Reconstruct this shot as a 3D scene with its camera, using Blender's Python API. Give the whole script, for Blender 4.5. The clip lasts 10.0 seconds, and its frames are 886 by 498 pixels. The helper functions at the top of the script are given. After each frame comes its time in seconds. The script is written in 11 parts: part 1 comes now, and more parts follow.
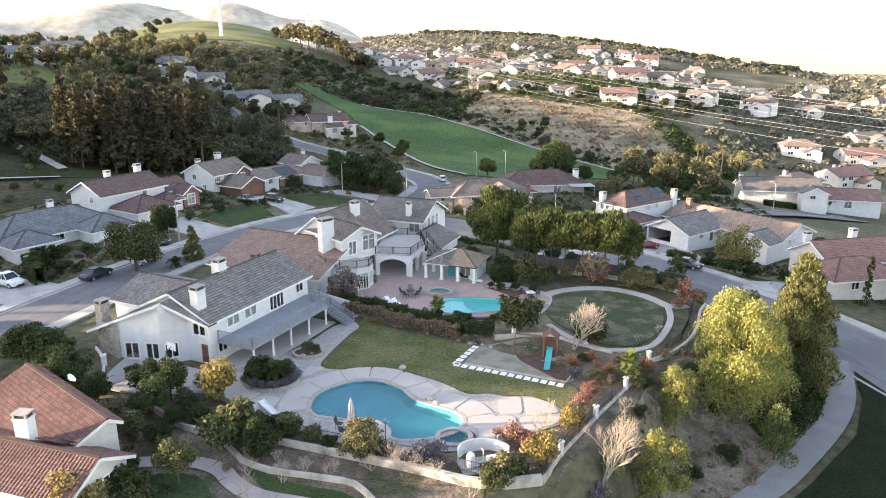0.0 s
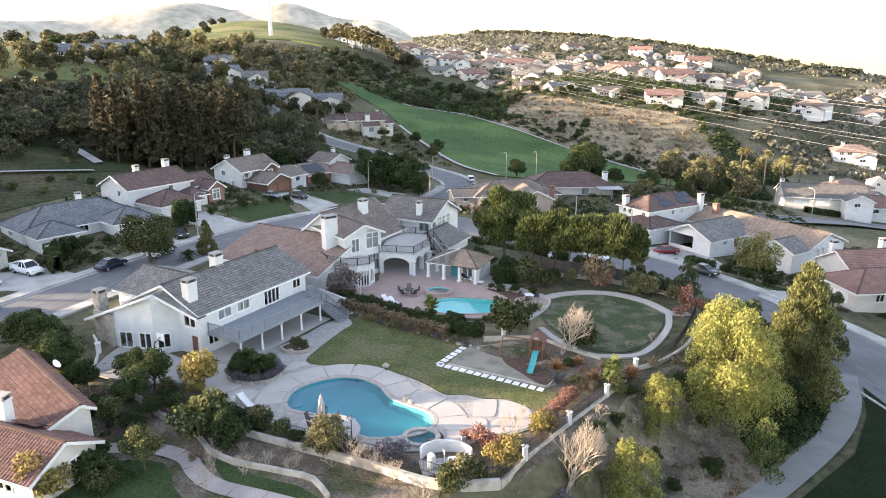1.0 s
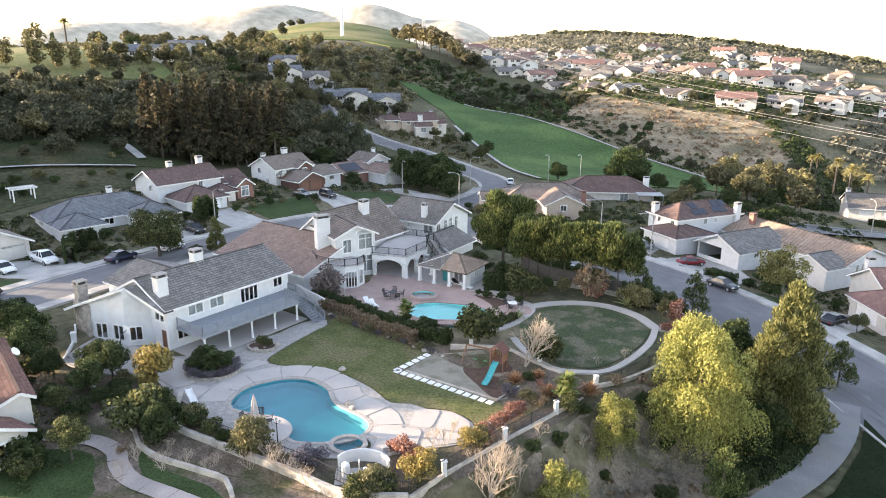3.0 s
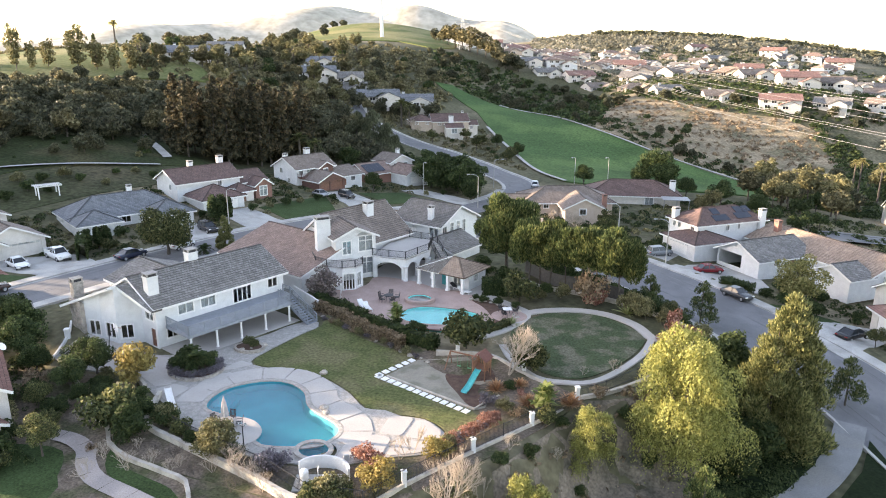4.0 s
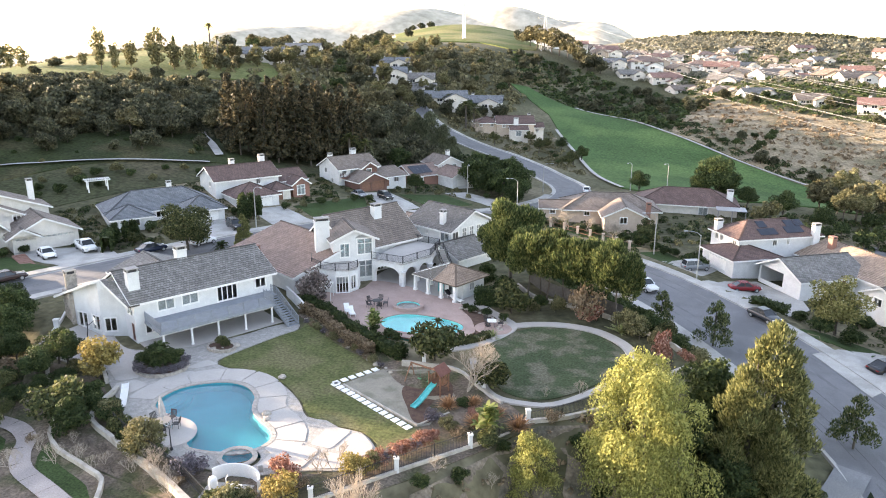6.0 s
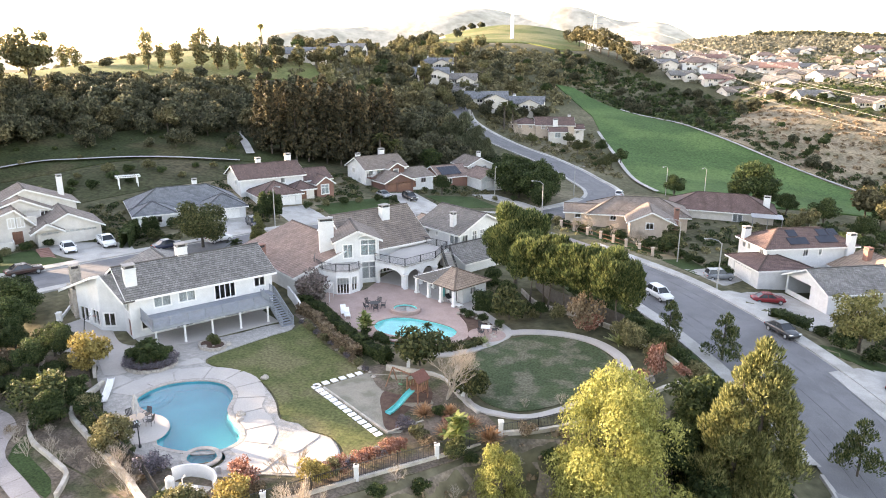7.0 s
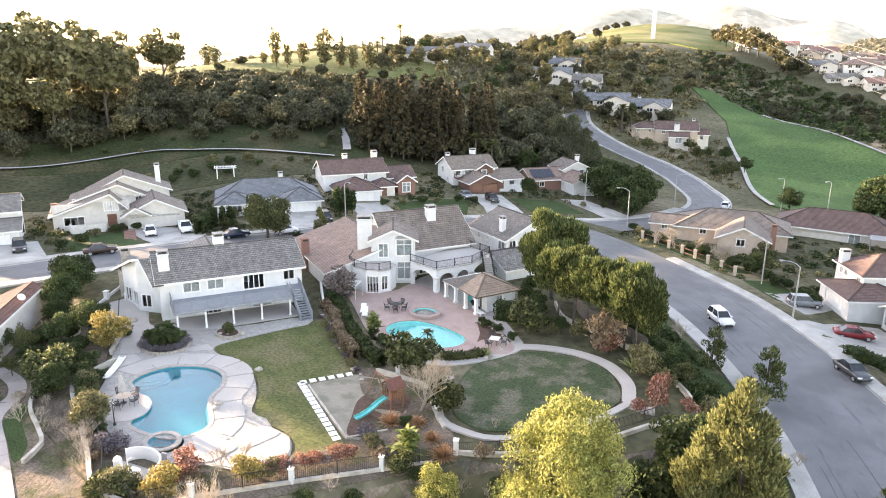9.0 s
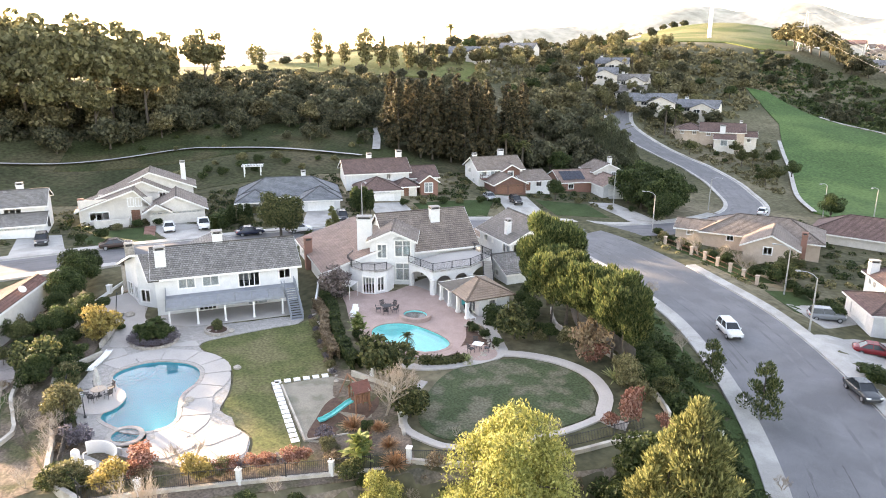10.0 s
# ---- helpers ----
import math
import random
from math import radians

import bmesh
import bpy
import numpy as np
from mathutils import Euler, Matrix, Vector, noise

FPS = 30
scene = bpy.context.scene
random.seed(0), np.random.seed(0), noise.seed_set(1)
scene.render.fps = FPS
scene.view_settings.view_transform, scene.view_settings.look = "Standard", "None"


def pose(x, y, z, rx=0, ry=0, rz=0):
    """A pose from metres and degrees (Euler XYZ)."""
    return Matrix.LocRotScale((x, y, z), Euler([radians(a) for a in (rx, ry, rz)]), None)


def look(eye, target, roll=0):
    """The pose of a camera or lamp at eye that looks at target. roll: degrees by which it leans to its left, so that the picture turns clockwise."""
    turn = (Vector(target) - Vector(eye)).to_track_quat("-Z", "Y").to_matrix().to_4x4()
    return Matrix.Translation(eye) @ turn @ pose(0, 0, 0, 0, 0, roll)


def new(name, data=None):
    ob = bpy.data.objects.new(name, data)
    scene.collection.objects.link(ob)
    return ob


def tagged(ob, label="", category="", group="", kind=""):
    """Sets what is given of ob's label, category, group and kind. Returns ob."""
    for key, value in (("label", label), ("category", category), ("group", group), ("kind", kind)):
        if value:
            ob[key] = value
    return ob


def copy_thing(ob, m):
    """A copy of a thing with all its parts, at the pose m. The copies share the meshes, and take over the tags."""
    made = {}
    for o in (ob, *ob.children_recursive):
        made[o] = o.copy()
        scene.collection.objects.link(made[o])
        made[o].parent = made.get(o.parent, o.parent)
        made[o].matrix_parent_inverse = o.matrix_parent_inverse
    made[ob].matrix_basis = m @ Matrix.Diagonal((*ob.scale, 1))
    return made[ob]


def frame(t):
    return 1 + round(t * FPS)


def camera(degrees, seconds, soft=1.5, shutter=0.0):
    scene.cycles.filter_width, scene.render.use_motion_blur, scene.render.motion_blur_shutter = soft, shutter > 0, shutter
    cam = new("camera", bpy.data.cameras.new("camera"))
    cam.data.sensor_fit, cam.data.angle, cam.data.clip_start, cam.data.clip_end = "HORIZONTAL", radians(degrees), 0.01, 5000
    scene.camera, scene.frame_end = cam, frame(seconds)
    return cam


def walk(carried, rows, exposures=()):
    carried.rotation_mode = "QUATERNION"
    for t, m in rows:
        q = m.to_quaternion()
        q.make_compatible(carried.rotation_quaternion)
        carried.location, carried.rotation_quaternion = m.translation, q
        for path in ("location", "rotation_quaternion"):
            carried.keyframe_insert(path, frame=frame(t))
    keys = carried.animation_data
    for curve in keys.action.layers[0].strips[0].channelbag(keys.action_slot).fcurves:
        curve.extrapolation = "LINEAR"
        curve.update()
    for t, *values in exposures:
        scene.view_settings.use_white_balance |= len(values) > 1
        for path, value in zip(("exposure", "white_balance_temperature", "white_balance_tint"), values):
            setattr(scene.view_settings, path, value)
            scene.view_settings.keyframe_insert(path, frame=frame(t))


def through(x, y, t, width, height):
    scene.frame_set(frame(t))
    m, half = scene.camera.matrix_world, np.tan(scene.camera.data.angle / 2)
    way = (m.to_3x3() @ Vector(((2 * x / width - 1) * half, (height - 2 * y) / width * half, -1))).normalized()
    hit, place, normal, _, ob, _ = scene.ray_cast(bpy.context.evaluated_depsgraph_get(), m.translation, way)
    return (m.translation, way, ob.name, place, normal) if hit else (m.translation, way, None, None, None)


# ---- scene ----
cam = camera(64.7, 10.0, 1.0)
METRES, EYE, TILT, LEAN, TURN = 65.0, 30.6, -16.0, 0.0, 0.0
ROWS = [
    (0.0, 0.0, 0.0, 0.0, -0.0, 0.0, -0.0),
    (0.5, 0.0496, 0.002, -0.0004, 1.97, 0.02, -0.72),
    (1.0, 0.0975, 0.0066, 0.0004, 4.08, -0.03, -1.43),
    (1.5, 0.1433, 0.0144, 0.0027, 5.81, -0.09, -1.98),
    (2.0, 0.1875, 0.0252, 0.0058, 7.39, -0.14, -2.43),
    (2.5, 0.23, 0.0382, 0.0096, 8.9, -0.19, -2.85),
    (4.0, 0.3555, 0.0908, 0.0256, 14.18, -0.44, -4.25),
    (4.5, 0.3975, 0.1124, 0.0317, 16.01, -0.55, -4.74),
    (5.0, 0.4391, 0.1361, 0.0378, 17.99, -0.69, -5.3),
    (5.5, 0.4804, 0.162, 0.0442, 20.06, -0.86, -5.83),
    (7.0, 0.6008, 0.249, 0.0678, 26.13, -1.49, -7.41),
    (7.5, 0.6413, 0.281, 0.0762, 29.58, -1.95, -8.34),
    (8.0, 0.6813, 0.3155, 0.0861, 32.55, -2.41, -9.13),
    (8.5, 0.7203, 0.353, 0.0956, 35.52, -2.88, -9.84),
    (9.0, 0.758, 0.3934, 0.1062, 38.05, -3.32, -10.4),
    (9.5, 0.7945, 0.4353, 0.1181, 40.32, -3.75, -10.88),
    (10.0, 0.8302, 0.4806, 0.13, 42.8, -4.2, -11.3),
]
EXPOSURES = [(0.0, 2.56, 7300, 21), (3.5, 2.62, 7300, 21), (5.7, 2.76, 7350, 21), (7.2, 3.0, 7900, 23), (10.0, 3.1, 8050, 23)]
walk(cam, [(t, pose(0, 0, EYE, TILT, LEAN, TURN) @ pose(METRES * x, METRES * y, METRES * z, 90 + pitch, roll, yaw)) for t, x, y, z, yaw, pitch, roll in ROWS], EXPOSURES)

# ---------------------------------------------------------------- light
SUN_AZ, SUN_EL = -94.0, 9.5       # degrees clockwise from +y, degrees over the horizon
world = bpy.data.worlds.new("sky")
scene.world = world
world.use_nodes = True
wn = world.node_tree.nodes
sky = wn.new("ShaderNodeTexSky")
sky.sky_type = 'NISHITA'
sky.sun_disc = False
sky.sun_elevation = radians(SUN_EL)
sky.sun_rotation = radians(SUN_AZ)
sky.air_density, sky.dust_density, sky.ozone_density = 1.0, 0.7, 1.6
haze = wn.new("ShaderNodeHueSaturation")     # a hazy, pale evening sky
haze.inputs["Saturation"].default_value = 0.82
world.node_tree.links.new(sky.outputs[0], haze.inputs["Color"])
world.node_tree.links.new(haze.outputs[0], wn["Background"].inputs[0])
wn["Background"].inputs[1].default_value = 0.15
sun_data = bpy.data.lights.new("sun", "SUN")
sun_data.energy, sun_data.angle, sun_data.color = 4.0, radians(0.6), (1.0, 0.87, 0.66)
sun = new("sun", sun_data)
sun_way = Vector((math.sin(radians(SUN_AZ)) * math.cos(radians(SUN_EL)), math.cos(radians(SUN_AZ)) * math.cos(radians(SUN_EL)), math.sin(radians(SUN_EL))))
sun.matrix_world = look(sun_way * 300, (0, 0, 0))

# ---------------------------------------------------------------- materials
MATS = {}


def mat(name, colour, dark=None, rough=0.8, scale=6.0, fine=60.0, bump=0.2, metal=0.0, island=0.0, stain=None, stain_scale=0.5, spec=0.5, bump_dist=0.02, space="Object", grain=0.2):
    """A surface of two mixed tones, with grain, blotches and relief."""
    if name in MATS:
        return MATS[name]
    m = bpy.data.materials.new(name)
    m.use_nodes = True
    n, l = m.node_tree.nodes, m.node_tree.links
    b = n["Principled BSDF"]
    b.inputs["Roughness"].default_value = rough
    b.inputs["Metallic"].default_value = metal
    b.inputs["Specular IOR Level"].default_value = spec
    co = n.new("ShaderNodeTexCoord")
    geo = n.new("ShaderNodeNewGeometry")
    where = co.outputs["Object"] if space == "Object" else geo.outputs["Position"]
    dark = dark or tuple(c * 0.72 for c in colour)
    n1, n2 = n.new("ShaderNodeTexNoise"), n.new("ShaderNodeTexNoise")
    n1.inputs["Scale"].default_value, n1.inputs["Detail"].default_value = scale, 5.0
    n2.inputs["Scale"].default_value, n2.inputs["Detail"].default_value = fine, 3.0
    l.new(where, n1.inputs["Vector"])
    l.new(where, n2.inputs["Vector"])
    r1 = n.new("ShaderNodeMapRange")
    r1.inputs["From Min"].default_value, r1.inputs["From Max"].default_value = 0.32, 0.68
    l.new(n1.outputs["Fac"], r1.inputs["Value"])
    mx = n.new("ShaderNodeMix")
    mx.data_type = "RGBA"
    mx.inputs[6].default_value, mx.inputs[7].default_value = (*dark, 1), (*colour, 1)
    l.new(r1.outputs[0], mx.inputs[0])
    last = mx.outputs[2]
    if stain:
        n3 = n.new("ShaderNodeTexNoise")
        n3.inputs["Scale"].default_value, n3.inputs["Detail"].default_value = stain_scale, 6.0
        l.new(where, n3.inputs["Vector"])
        r3 = n.new("ShaderNodeMapRange")
        r3.inputs["From Min"].default_value, r3.inputs["From Max"].default_value = 0.48, 0.62
        l.new(n3.outputs["Fac"], r3.inputs["Value"])
        m3 = n.new("ShaderNodeMix")
        m3.data_type = "RGBA"
        m3.inputs[7].default_value = (*stain, 1)
        l.new(last, m3.inputs[6])
        l.new(r3.outputs[0], m3.inputs[0])
        last = m3.outputs[2]
    hv = n.new("ShaderNodeHueSaturation")
    l.new(last, hv.inputs["Color"])
    r2 = n.new("ShaderNodeMapRange")
    r2.inputs["From Min"].default_value, r2.inputs["From Max"].default_value = 0.25, 0.75
    r2.inputs["To Min"].default_value, r2.inputs["To Max"].default_value = 1 - grain, 1 + grain
    l.new(n2.outputs["Fac"], r2.inputs["Value"])
    val = r2.outputs[0]
    if island:
        r4 = n.new("ShaderNodeMapRange")
        r4.inputs["To Min"].default_value, r4.inputs["To Max"].default_value = 1 - island, 1 + island
        l.new(geo.outputs["Random Per Island"], r4.inputs["Value"])
        mul = n.new("ShaderNodeMath")
        mul.operation = "MULTIPLY"
        l.new(val, mul.inputs[0])
        l.new(r4.outputs[0], mul.inputs[1])
        val = mul.outputs[0]
    l.new(val, hv.inputs["Value"])
    l.new(hv.outputs[0], b.inputs["Base Color"])
    if bump:
        bp = n.new("ShaderNodeBump")
        bp.inputs["Strength"].default_value, bp.inputs["Distance"].default_value = bump, bump_dist
        l.new(n2.outputs["Fac"], bp.inputs["Height"])
        l.new(bp.outputs[0], b.inputs["Normal"])
    MATS[name] = m
    return m


def tile_mat(name, colour, colour2, width=0.33, row=0.36, rough=0.85):
    """Roof tiles: each tile has a tone of its own, by the roof's own unrolled plane."""
    m = bpy.data.materials.new(name)
    m.use_nodes = True
    n, l = m.node_tree.nodes, m.node_tree.links
    b = n["Principled BSDF"]
    b.inputs["Roughness"].default_value = rough
    uv = n.new("ShaderNodeTexCoord")
    br = n.new("ShaderNodeTexBrick")
    br.inputs["Color1"].default_value, br.inputs["Color2"].default_value = (*colour, 1), (*colour2, 1)
    br.inputs["Mortar"].default_value = (*[c * 0.45 for c in colour], 1)
    br.inputs["Scale"].default_value, br.inputs["Mortar Size"].default_value = 1.0, 0.018
    br.inputs["Brick Width"].default_value, br.inputs["Row Height"].default_value = width, row
    l.new(uv.outputs["UV"], br.inputs["Vector"])
    n1 = n.new("ShaderNodeTexNoise")
    n1.inputs["Scale"].default_value, n1.inputs["Detail"].default_value = 0.7, 6.0
    l.new(uv.outputs["Object"], n1.inputs["Vector"])
    n2 = n.new("ShaderNodeTexNoise")
    n2.inputs["Scale"].default_value, n2.inputs["Detail"].default_value = 25.0, 3.0
    l.new(uv.outputs["Object"], n2.inputs["Vector"])
    add = n.new("ShaderNodeMath")
    add.operation = "ADD"
    l.new(n1.outputs["Fac"], add.inputs[0])
    l.new(n2.outputs["Fac"], add.inputs[1])
    r = n.new("ShaderNodeMapRange")
    r.inputs["From Min"].default_value, r.inputs["From Max"].default_value = 0.6, 1.4
    r.inputs["To Min"].default_value, r.inputs["To Max"].default_value = 0.65, 1.35
    l.new(add.outputs[0], r.inputs["Value"])
    hv = n.new("ShaderNodeHueSaturation")
    l.new(br.outputs["Color"], hv.inputs["Color"])
    l.new(r.outputs[0], hv.inputs["Value"])
    l.new(hv.outputs[0], b.inputs["Base Color"])
    bp = n.new("ShaderNodeBump")
    bp.inputs["Strength"].default_value, bp.inputs["Distance"].default_value = 0.3, 0.03
    l.new(n2.outputs["Fac"], bp.inputs["Height"])
    l.new(bp.outputs[0], b.inputs["Normal"])
    MATS[name] = m
    return m


def glass_mat(name, tint, rough=0.02):
    m = bpy.data.materials.new(name)
    m.use_nodes = True
    n, l = m.node_tree.nodes, m.node_tree.links
    b = n["Principled BSDF"]
    b.inputs["Base Color"].default_value = (*tint, 1)
    b.inputs["Roughness"].default_value = rough
    b.inputs["Transmission Weight"].default_value = 1.0
    b.inputs["IOR"].default_value = 1.33 if "water" in name else 1.45
    if "water" in name:
        co = n.new("ShaderNodeTexCoord")
        tx = n.new("ShaderNodeTexNoise")
        tx.inputs["Scale"].default_value, tx.inputs["Detail"].default_value = 2.2, 2.0
        l.new(co.outputs["Object"], tx.inputs["Vector"])
        bp = n.new("ShaderNodeBump")
        bp.inputs["Strength"].default_value, bp.inputs["Distance"].default_value = 0.05, 0.03
        l.new(tx.outputs["Fac"], bp.inputs["Height"])
        l.new(bp.outputs[0], b.inputs["Normal"])
    MATS[name] = m
    return m


def leaf_mat(name, colour, dark, light=None, through=0.35):
    """Leaves: each clump its own green, with some light through them."""
    m = bpy.data.materials.new(name)
    m.use_nodes = True
    n, l = m.node_tree.nodes, m.node_tree.links
    b = n["Principled BSDF"]
    out = n["Material Output"]
    b.inputs["Roughness"].default_value = 0.6
    b.inputs["Specular IOR Level"].default_value = 0.12
    geo = n.new("ShaderNodeNewGeometry")
    info = n.new("ShaderNodeObjectInfo")
    ramp = n.new("ShaderNodeValToRGB")
    ramp.color_ramp.elements[0].color = (*dark, 1)
    ramp.color_ramp.elements[1].color = (*(light or tuple(min(1, c * 1.5) for c in colour)), 1)
    e = ramp.color_ramp.elements.new(0.5)
    e.color = (*colour, 1)
    l.new(geo.outputs["Random Per Island"], ramp.inputs[0])
    hv = n.new("ShaderNodeHueSaturation")
    r = n.new("ShaderNodeMapRange")
    r.inputs["To Min"].default_value, r.inputs["To Max"].default_value = 0.8, 1.2
    l.new(info.outputs["Random"], r.inputs["Value"])
    l.new(r.outputs[0], hv.inputs["Value"])
    l.new(ramp.outputs[0], hv.inputs["Color"])
    l.new(hv.outputs[0], b.inputs["Base Color"])
    tr = n.new("ShaderNodeBsdfTranslucent")
    l.new(hv.outputs[0], tr.inputs["Color"])
    mx = n.new("ShaderNodeMixShader")
    mx.inputs[0].default_value = through
    l.new(b.outputs[0], mx.inputs[1])
    l.new(tr.outputs[0], mx.inputs[2])
    l.new(mx.outputs[0], out.inputs["Surface"])
    MATS[name] = m
    return m


WHITE = mat("white_stucco", (0.68, 0.68, 0.675), (0.60, 0.60, 0.595), 0.9, 1.2, 40, 0.25)
CREAM = mat("cream_stucco", (0.64, 0.60, 0.55), (0.56, 0.52, 0.475), 0.9, 1.2, 40, 0.25)
TAN = mat("tan_stucco", (0.52, 0.42, 0.34), (0.45, 0.36, 0.29), 0.9, 1.2, 40, 0.25)
TRIM = mat("white_paint", (0.80, 0.79, 0.77), (0.72, 0.71, 0.69), 0.55, 2.0, 30, 0.05)
BRICK = mat("red_brick", (0.27, 0.14, 0.105), (0.20, 0.10, 0.08), 0.85, 9.0, 30, 0.4)
SIDING = mat("red_brown_siding", (0.15, 0.075, 0.058), (0.105, 0.052, 0.042), 0.8, 3.0, 30, 0.2)
BROWN_WOOD = mat("brown_wood", (0.20, 0.09, 0.055), (0.13, 0.06, 0.04), 0.6, 3.0, 40, 0.2)
STONE = mat("pale_stone", (0.46, 0.41, 0.35), (0.27, 0.24, 0.21), 0.9, 3.5, 14, 0.8, bump_dist=0.05)
BLACK = mat("black_metal", (0.03, 0.03, 0.032), None, 0.5, 5, 50, 0.05)
GREY_METAL = mat("grey_metal", (0.42, 0.43, 0.44), None, 0.45, 3, 40, 0.05, metal=0.4)
DECK_GREY = mat("grey_deck_paint", (0.26, 0.28, 0.31), (0.21, 0.225, 0.25), 0.7, 2.0, 30, 0.1)
ASPHALT = mat("asphalt", (0.165, 0.165, 0.172), (0.125, 0.125, 0.13), 0.9, 0.35, 12, 0.3, stain=(0.12, 0.12, 0.125), stain_scale=0.16, space="World")
WORN = mat("worn_asphalt", (0.138, 0.138, 0.143), (0.105, 0.105, 0.11), 0.9, 0.5, 10, 0.3, stain=(0.155, 0.155, 0.16), stain_scale=0.3, space="World")
TAR = mat("road_tar", (0.06, 0.06, 0.062), (0.04, 0.04, 0.042), 0.6, 2.0, 20, 0.2, space="World")
CONCRETE = mat("concrete", (0.42, 0.405, 0.38), (0.34, 0.33, 0.31), 0.88, 0.5, 9, 0.2, stain=(0.30, 0.29, 0.27), stain_scale=0.3, space="World")
PINKPATH = mat("pinkish_path_concrete", (0.40, 0.345, 0.32), (0.33, 0.285, 0.265), 0.88, 0.5, 9, 0.15, stain=(0.29, 0.255, 0.24), stain_scale=0.3, space="World")
JOINT = mat("grey_joint_stone", (0.36, 0.34, 0.315), (0.26, 0.245, 0.225), 0.9, 2.0, 8, 0.6, space="World")
PATIO = mat("washed_concrete", (0.43, 0.40, 0.37), (0.37, 0.342, 0.318), 0.85, 0.45, 9, 0.1, stain=(0.385, 0.36, 0.335), stain_scale=0.35, space="World", grain=0.1)
PINK = mat("pink_pavers", (0.40, 0.29, 0.255), (0.33, 0.235, 0.205), 0.85, 0.8, 9, 0.3, space="World")
LAWN = mat("lawn_grass", (0.11, 0.118, 0.048), (0.075, 0.088, 0.034), 0.95, 0.6, 3.5, 0.9, stain=(0.135, 0.125, 0.065), stain_scale=0.2, bump_dist=0.06, space="World", grain=0.45, spec=0.1)
LAWN2 = mat("thin_grass", (0.068, 0.088, 0.045), (0.048, 0.066, 0.034), 0.95, 0.3, 5, 0.9, stain=(0.125, 0.12, 0.085), stain_scale=0.45, bump_dist=0.06, space="World", grain=0.45, spec=0.1)
GREEN = mat("green_grass", (0.062, 0.115, 0.040), (0.044, 0.084, 0.028), 0.95, 0.05, 1.2, 0.9, stain=(0.085, 0.14, 0.048), stain_scale=0.03, bump_dist=0.1, space="World", grain=0.45, spec=0.1)
# Deep green lawn; part of its darkness is shade put into the colour.
DARKLAWN = mat("deep_green_shade_grass", (0.05, 0.078, 0.03), (0.034, 0.054, 0.02), 0.95, 0.3, 6, 0.9, bump_dist=0.06, space="World", grain=0.45, spec=0.1)
SOIL = mat("garden_soil", (0.19, 0.152, 0.12), (0.115, 0.092, 0.072), 0.95, 0.5, 5, 0.8, stain=(0.075, 0.078, 0.042), stain_scale=0.3, bump_dist=0.1, space="World", grain=0.45, spec=0.1)
SAND = mat("play_sand", (0.30, 0.275, 0.225), (0.235, 0.215, 0.175), 0.95, 0.6, 8, 0.4, stain=(0.19, 0.18, 0.14), stain_scale=0.5, space="World", spec=0.1)
BARK_MULCH = mat("bark_mulch", (0.13, 0.085, 0.065), (0.085, 0.055, 0.045), 0.95, 2, 12, 0.9, space="World", spec=0.1)
HILL = mat("hill_scrub", (0.108, 0.102, 0.062), (0.066, 0.067, 0.038), 0.95, 0.03, 0.9, 1.0, stain=(0.20, 0.17, 0.115), stain_scale=0.02, bump_dist=0.25, space="World", grain=0.45, spec=0.1)
DRY = mat("dry_slope", (0.33, 0.26, 0.175), (0.20, 0.165, 0.115), 0.95, 0.08, 1.1, 1.0, stain=(0.16, 0.14, 0.09), stain_scale=0.07, bump_dist=0.25, space="World", grain=0.45, spec=0.1)
# Dry hill grass, lightened further so the colour holds the distance haze.
PALE_HILL = mat("haze_pale_hill_grass", (0.52, 0.46, 0.37), (0.46, 0.41, 0.33), 0.95, 0.006, 0.05, 0.25, stain=(0.40, 0.365, 0.29), stain_scale=0.012, bump_dist=2.0, space="World", grain=0.3, spec=0.1)
FIELD = mat("field_grass", (0.135, 0.15, 0.055), (0.095, 0.115, 0.042), 0.95, 0.04, 1.0, 0.8, stain=(0.20, 0.185, 0.085), stain_scale=0.03, bump_dist=0.1, space="World", grain=0.4, spec=0.1)
ROOF_GREY = tile_mat("grey_shake_tiles", (0.15, 0.14, 0.13), (0.25, 0.235, 0.22))
ROOF_BLUE = tile_mat("blue_grey_tiles", (0.135, 0.143, 0.155), (0.195, 0.205, 0.22))
ROOF_BROWN = tile_mat("brown_tiles", (0.17, 0.135, 0.115), (0.24, 0.195, 0.165))
ROOF_TAN = tile_mat("tan_tiles", (0.28, 0.205, 0.155), (0.36, 0.27, 0.21))
ROOF_DUN = tile_mat("dun_grey_tiles", (0.145, 0.132, 0.12), (0.20, 0.183, 0.168))
ROOF_ROSE = tile_mat("rose_brown_tiles", (0.215, 0.15, 0.125), (0.30, 0.21, 0.175))
ROOF_RED = tile_mat("red_clay_tiles", (0.225, 0.125, 0.105), (0.295, 0.175, 0.15))
ROOF_CLAY = tile_mat("dark_clay_tiles", (0.135, 0.068, 0.055), (0.20, 0.105, 0.085))
ROOF_MAROON = tile_mat("maroon_tiles", (0.12, 0.075, 0.066), (0.165, 0.105, 0.092))
GLASS = glass_mat("window_glass", (0.85, 0.9, 0.92))
WATER = glass_mat("pool_water", (0.75, 0.93, 0.97))
CURTAIN = mat("pale_curtain", (0.45, 0.46, 0.46), None, 0.9, 4, 30, 0.2)
POOL_BLUE = mat("blue_pool_plaster", (0.018, 0.34, 0.42), (0.015, 0.30, 0.37), 0.7, 0.6, 12, 0.1)
POOL_TURQ = mat("turquoise_pool_plaster", (0.22, 0.82, 0.78), (0.18, 0.74, 0.71), 0.7, 0.8, 12, 0.1)
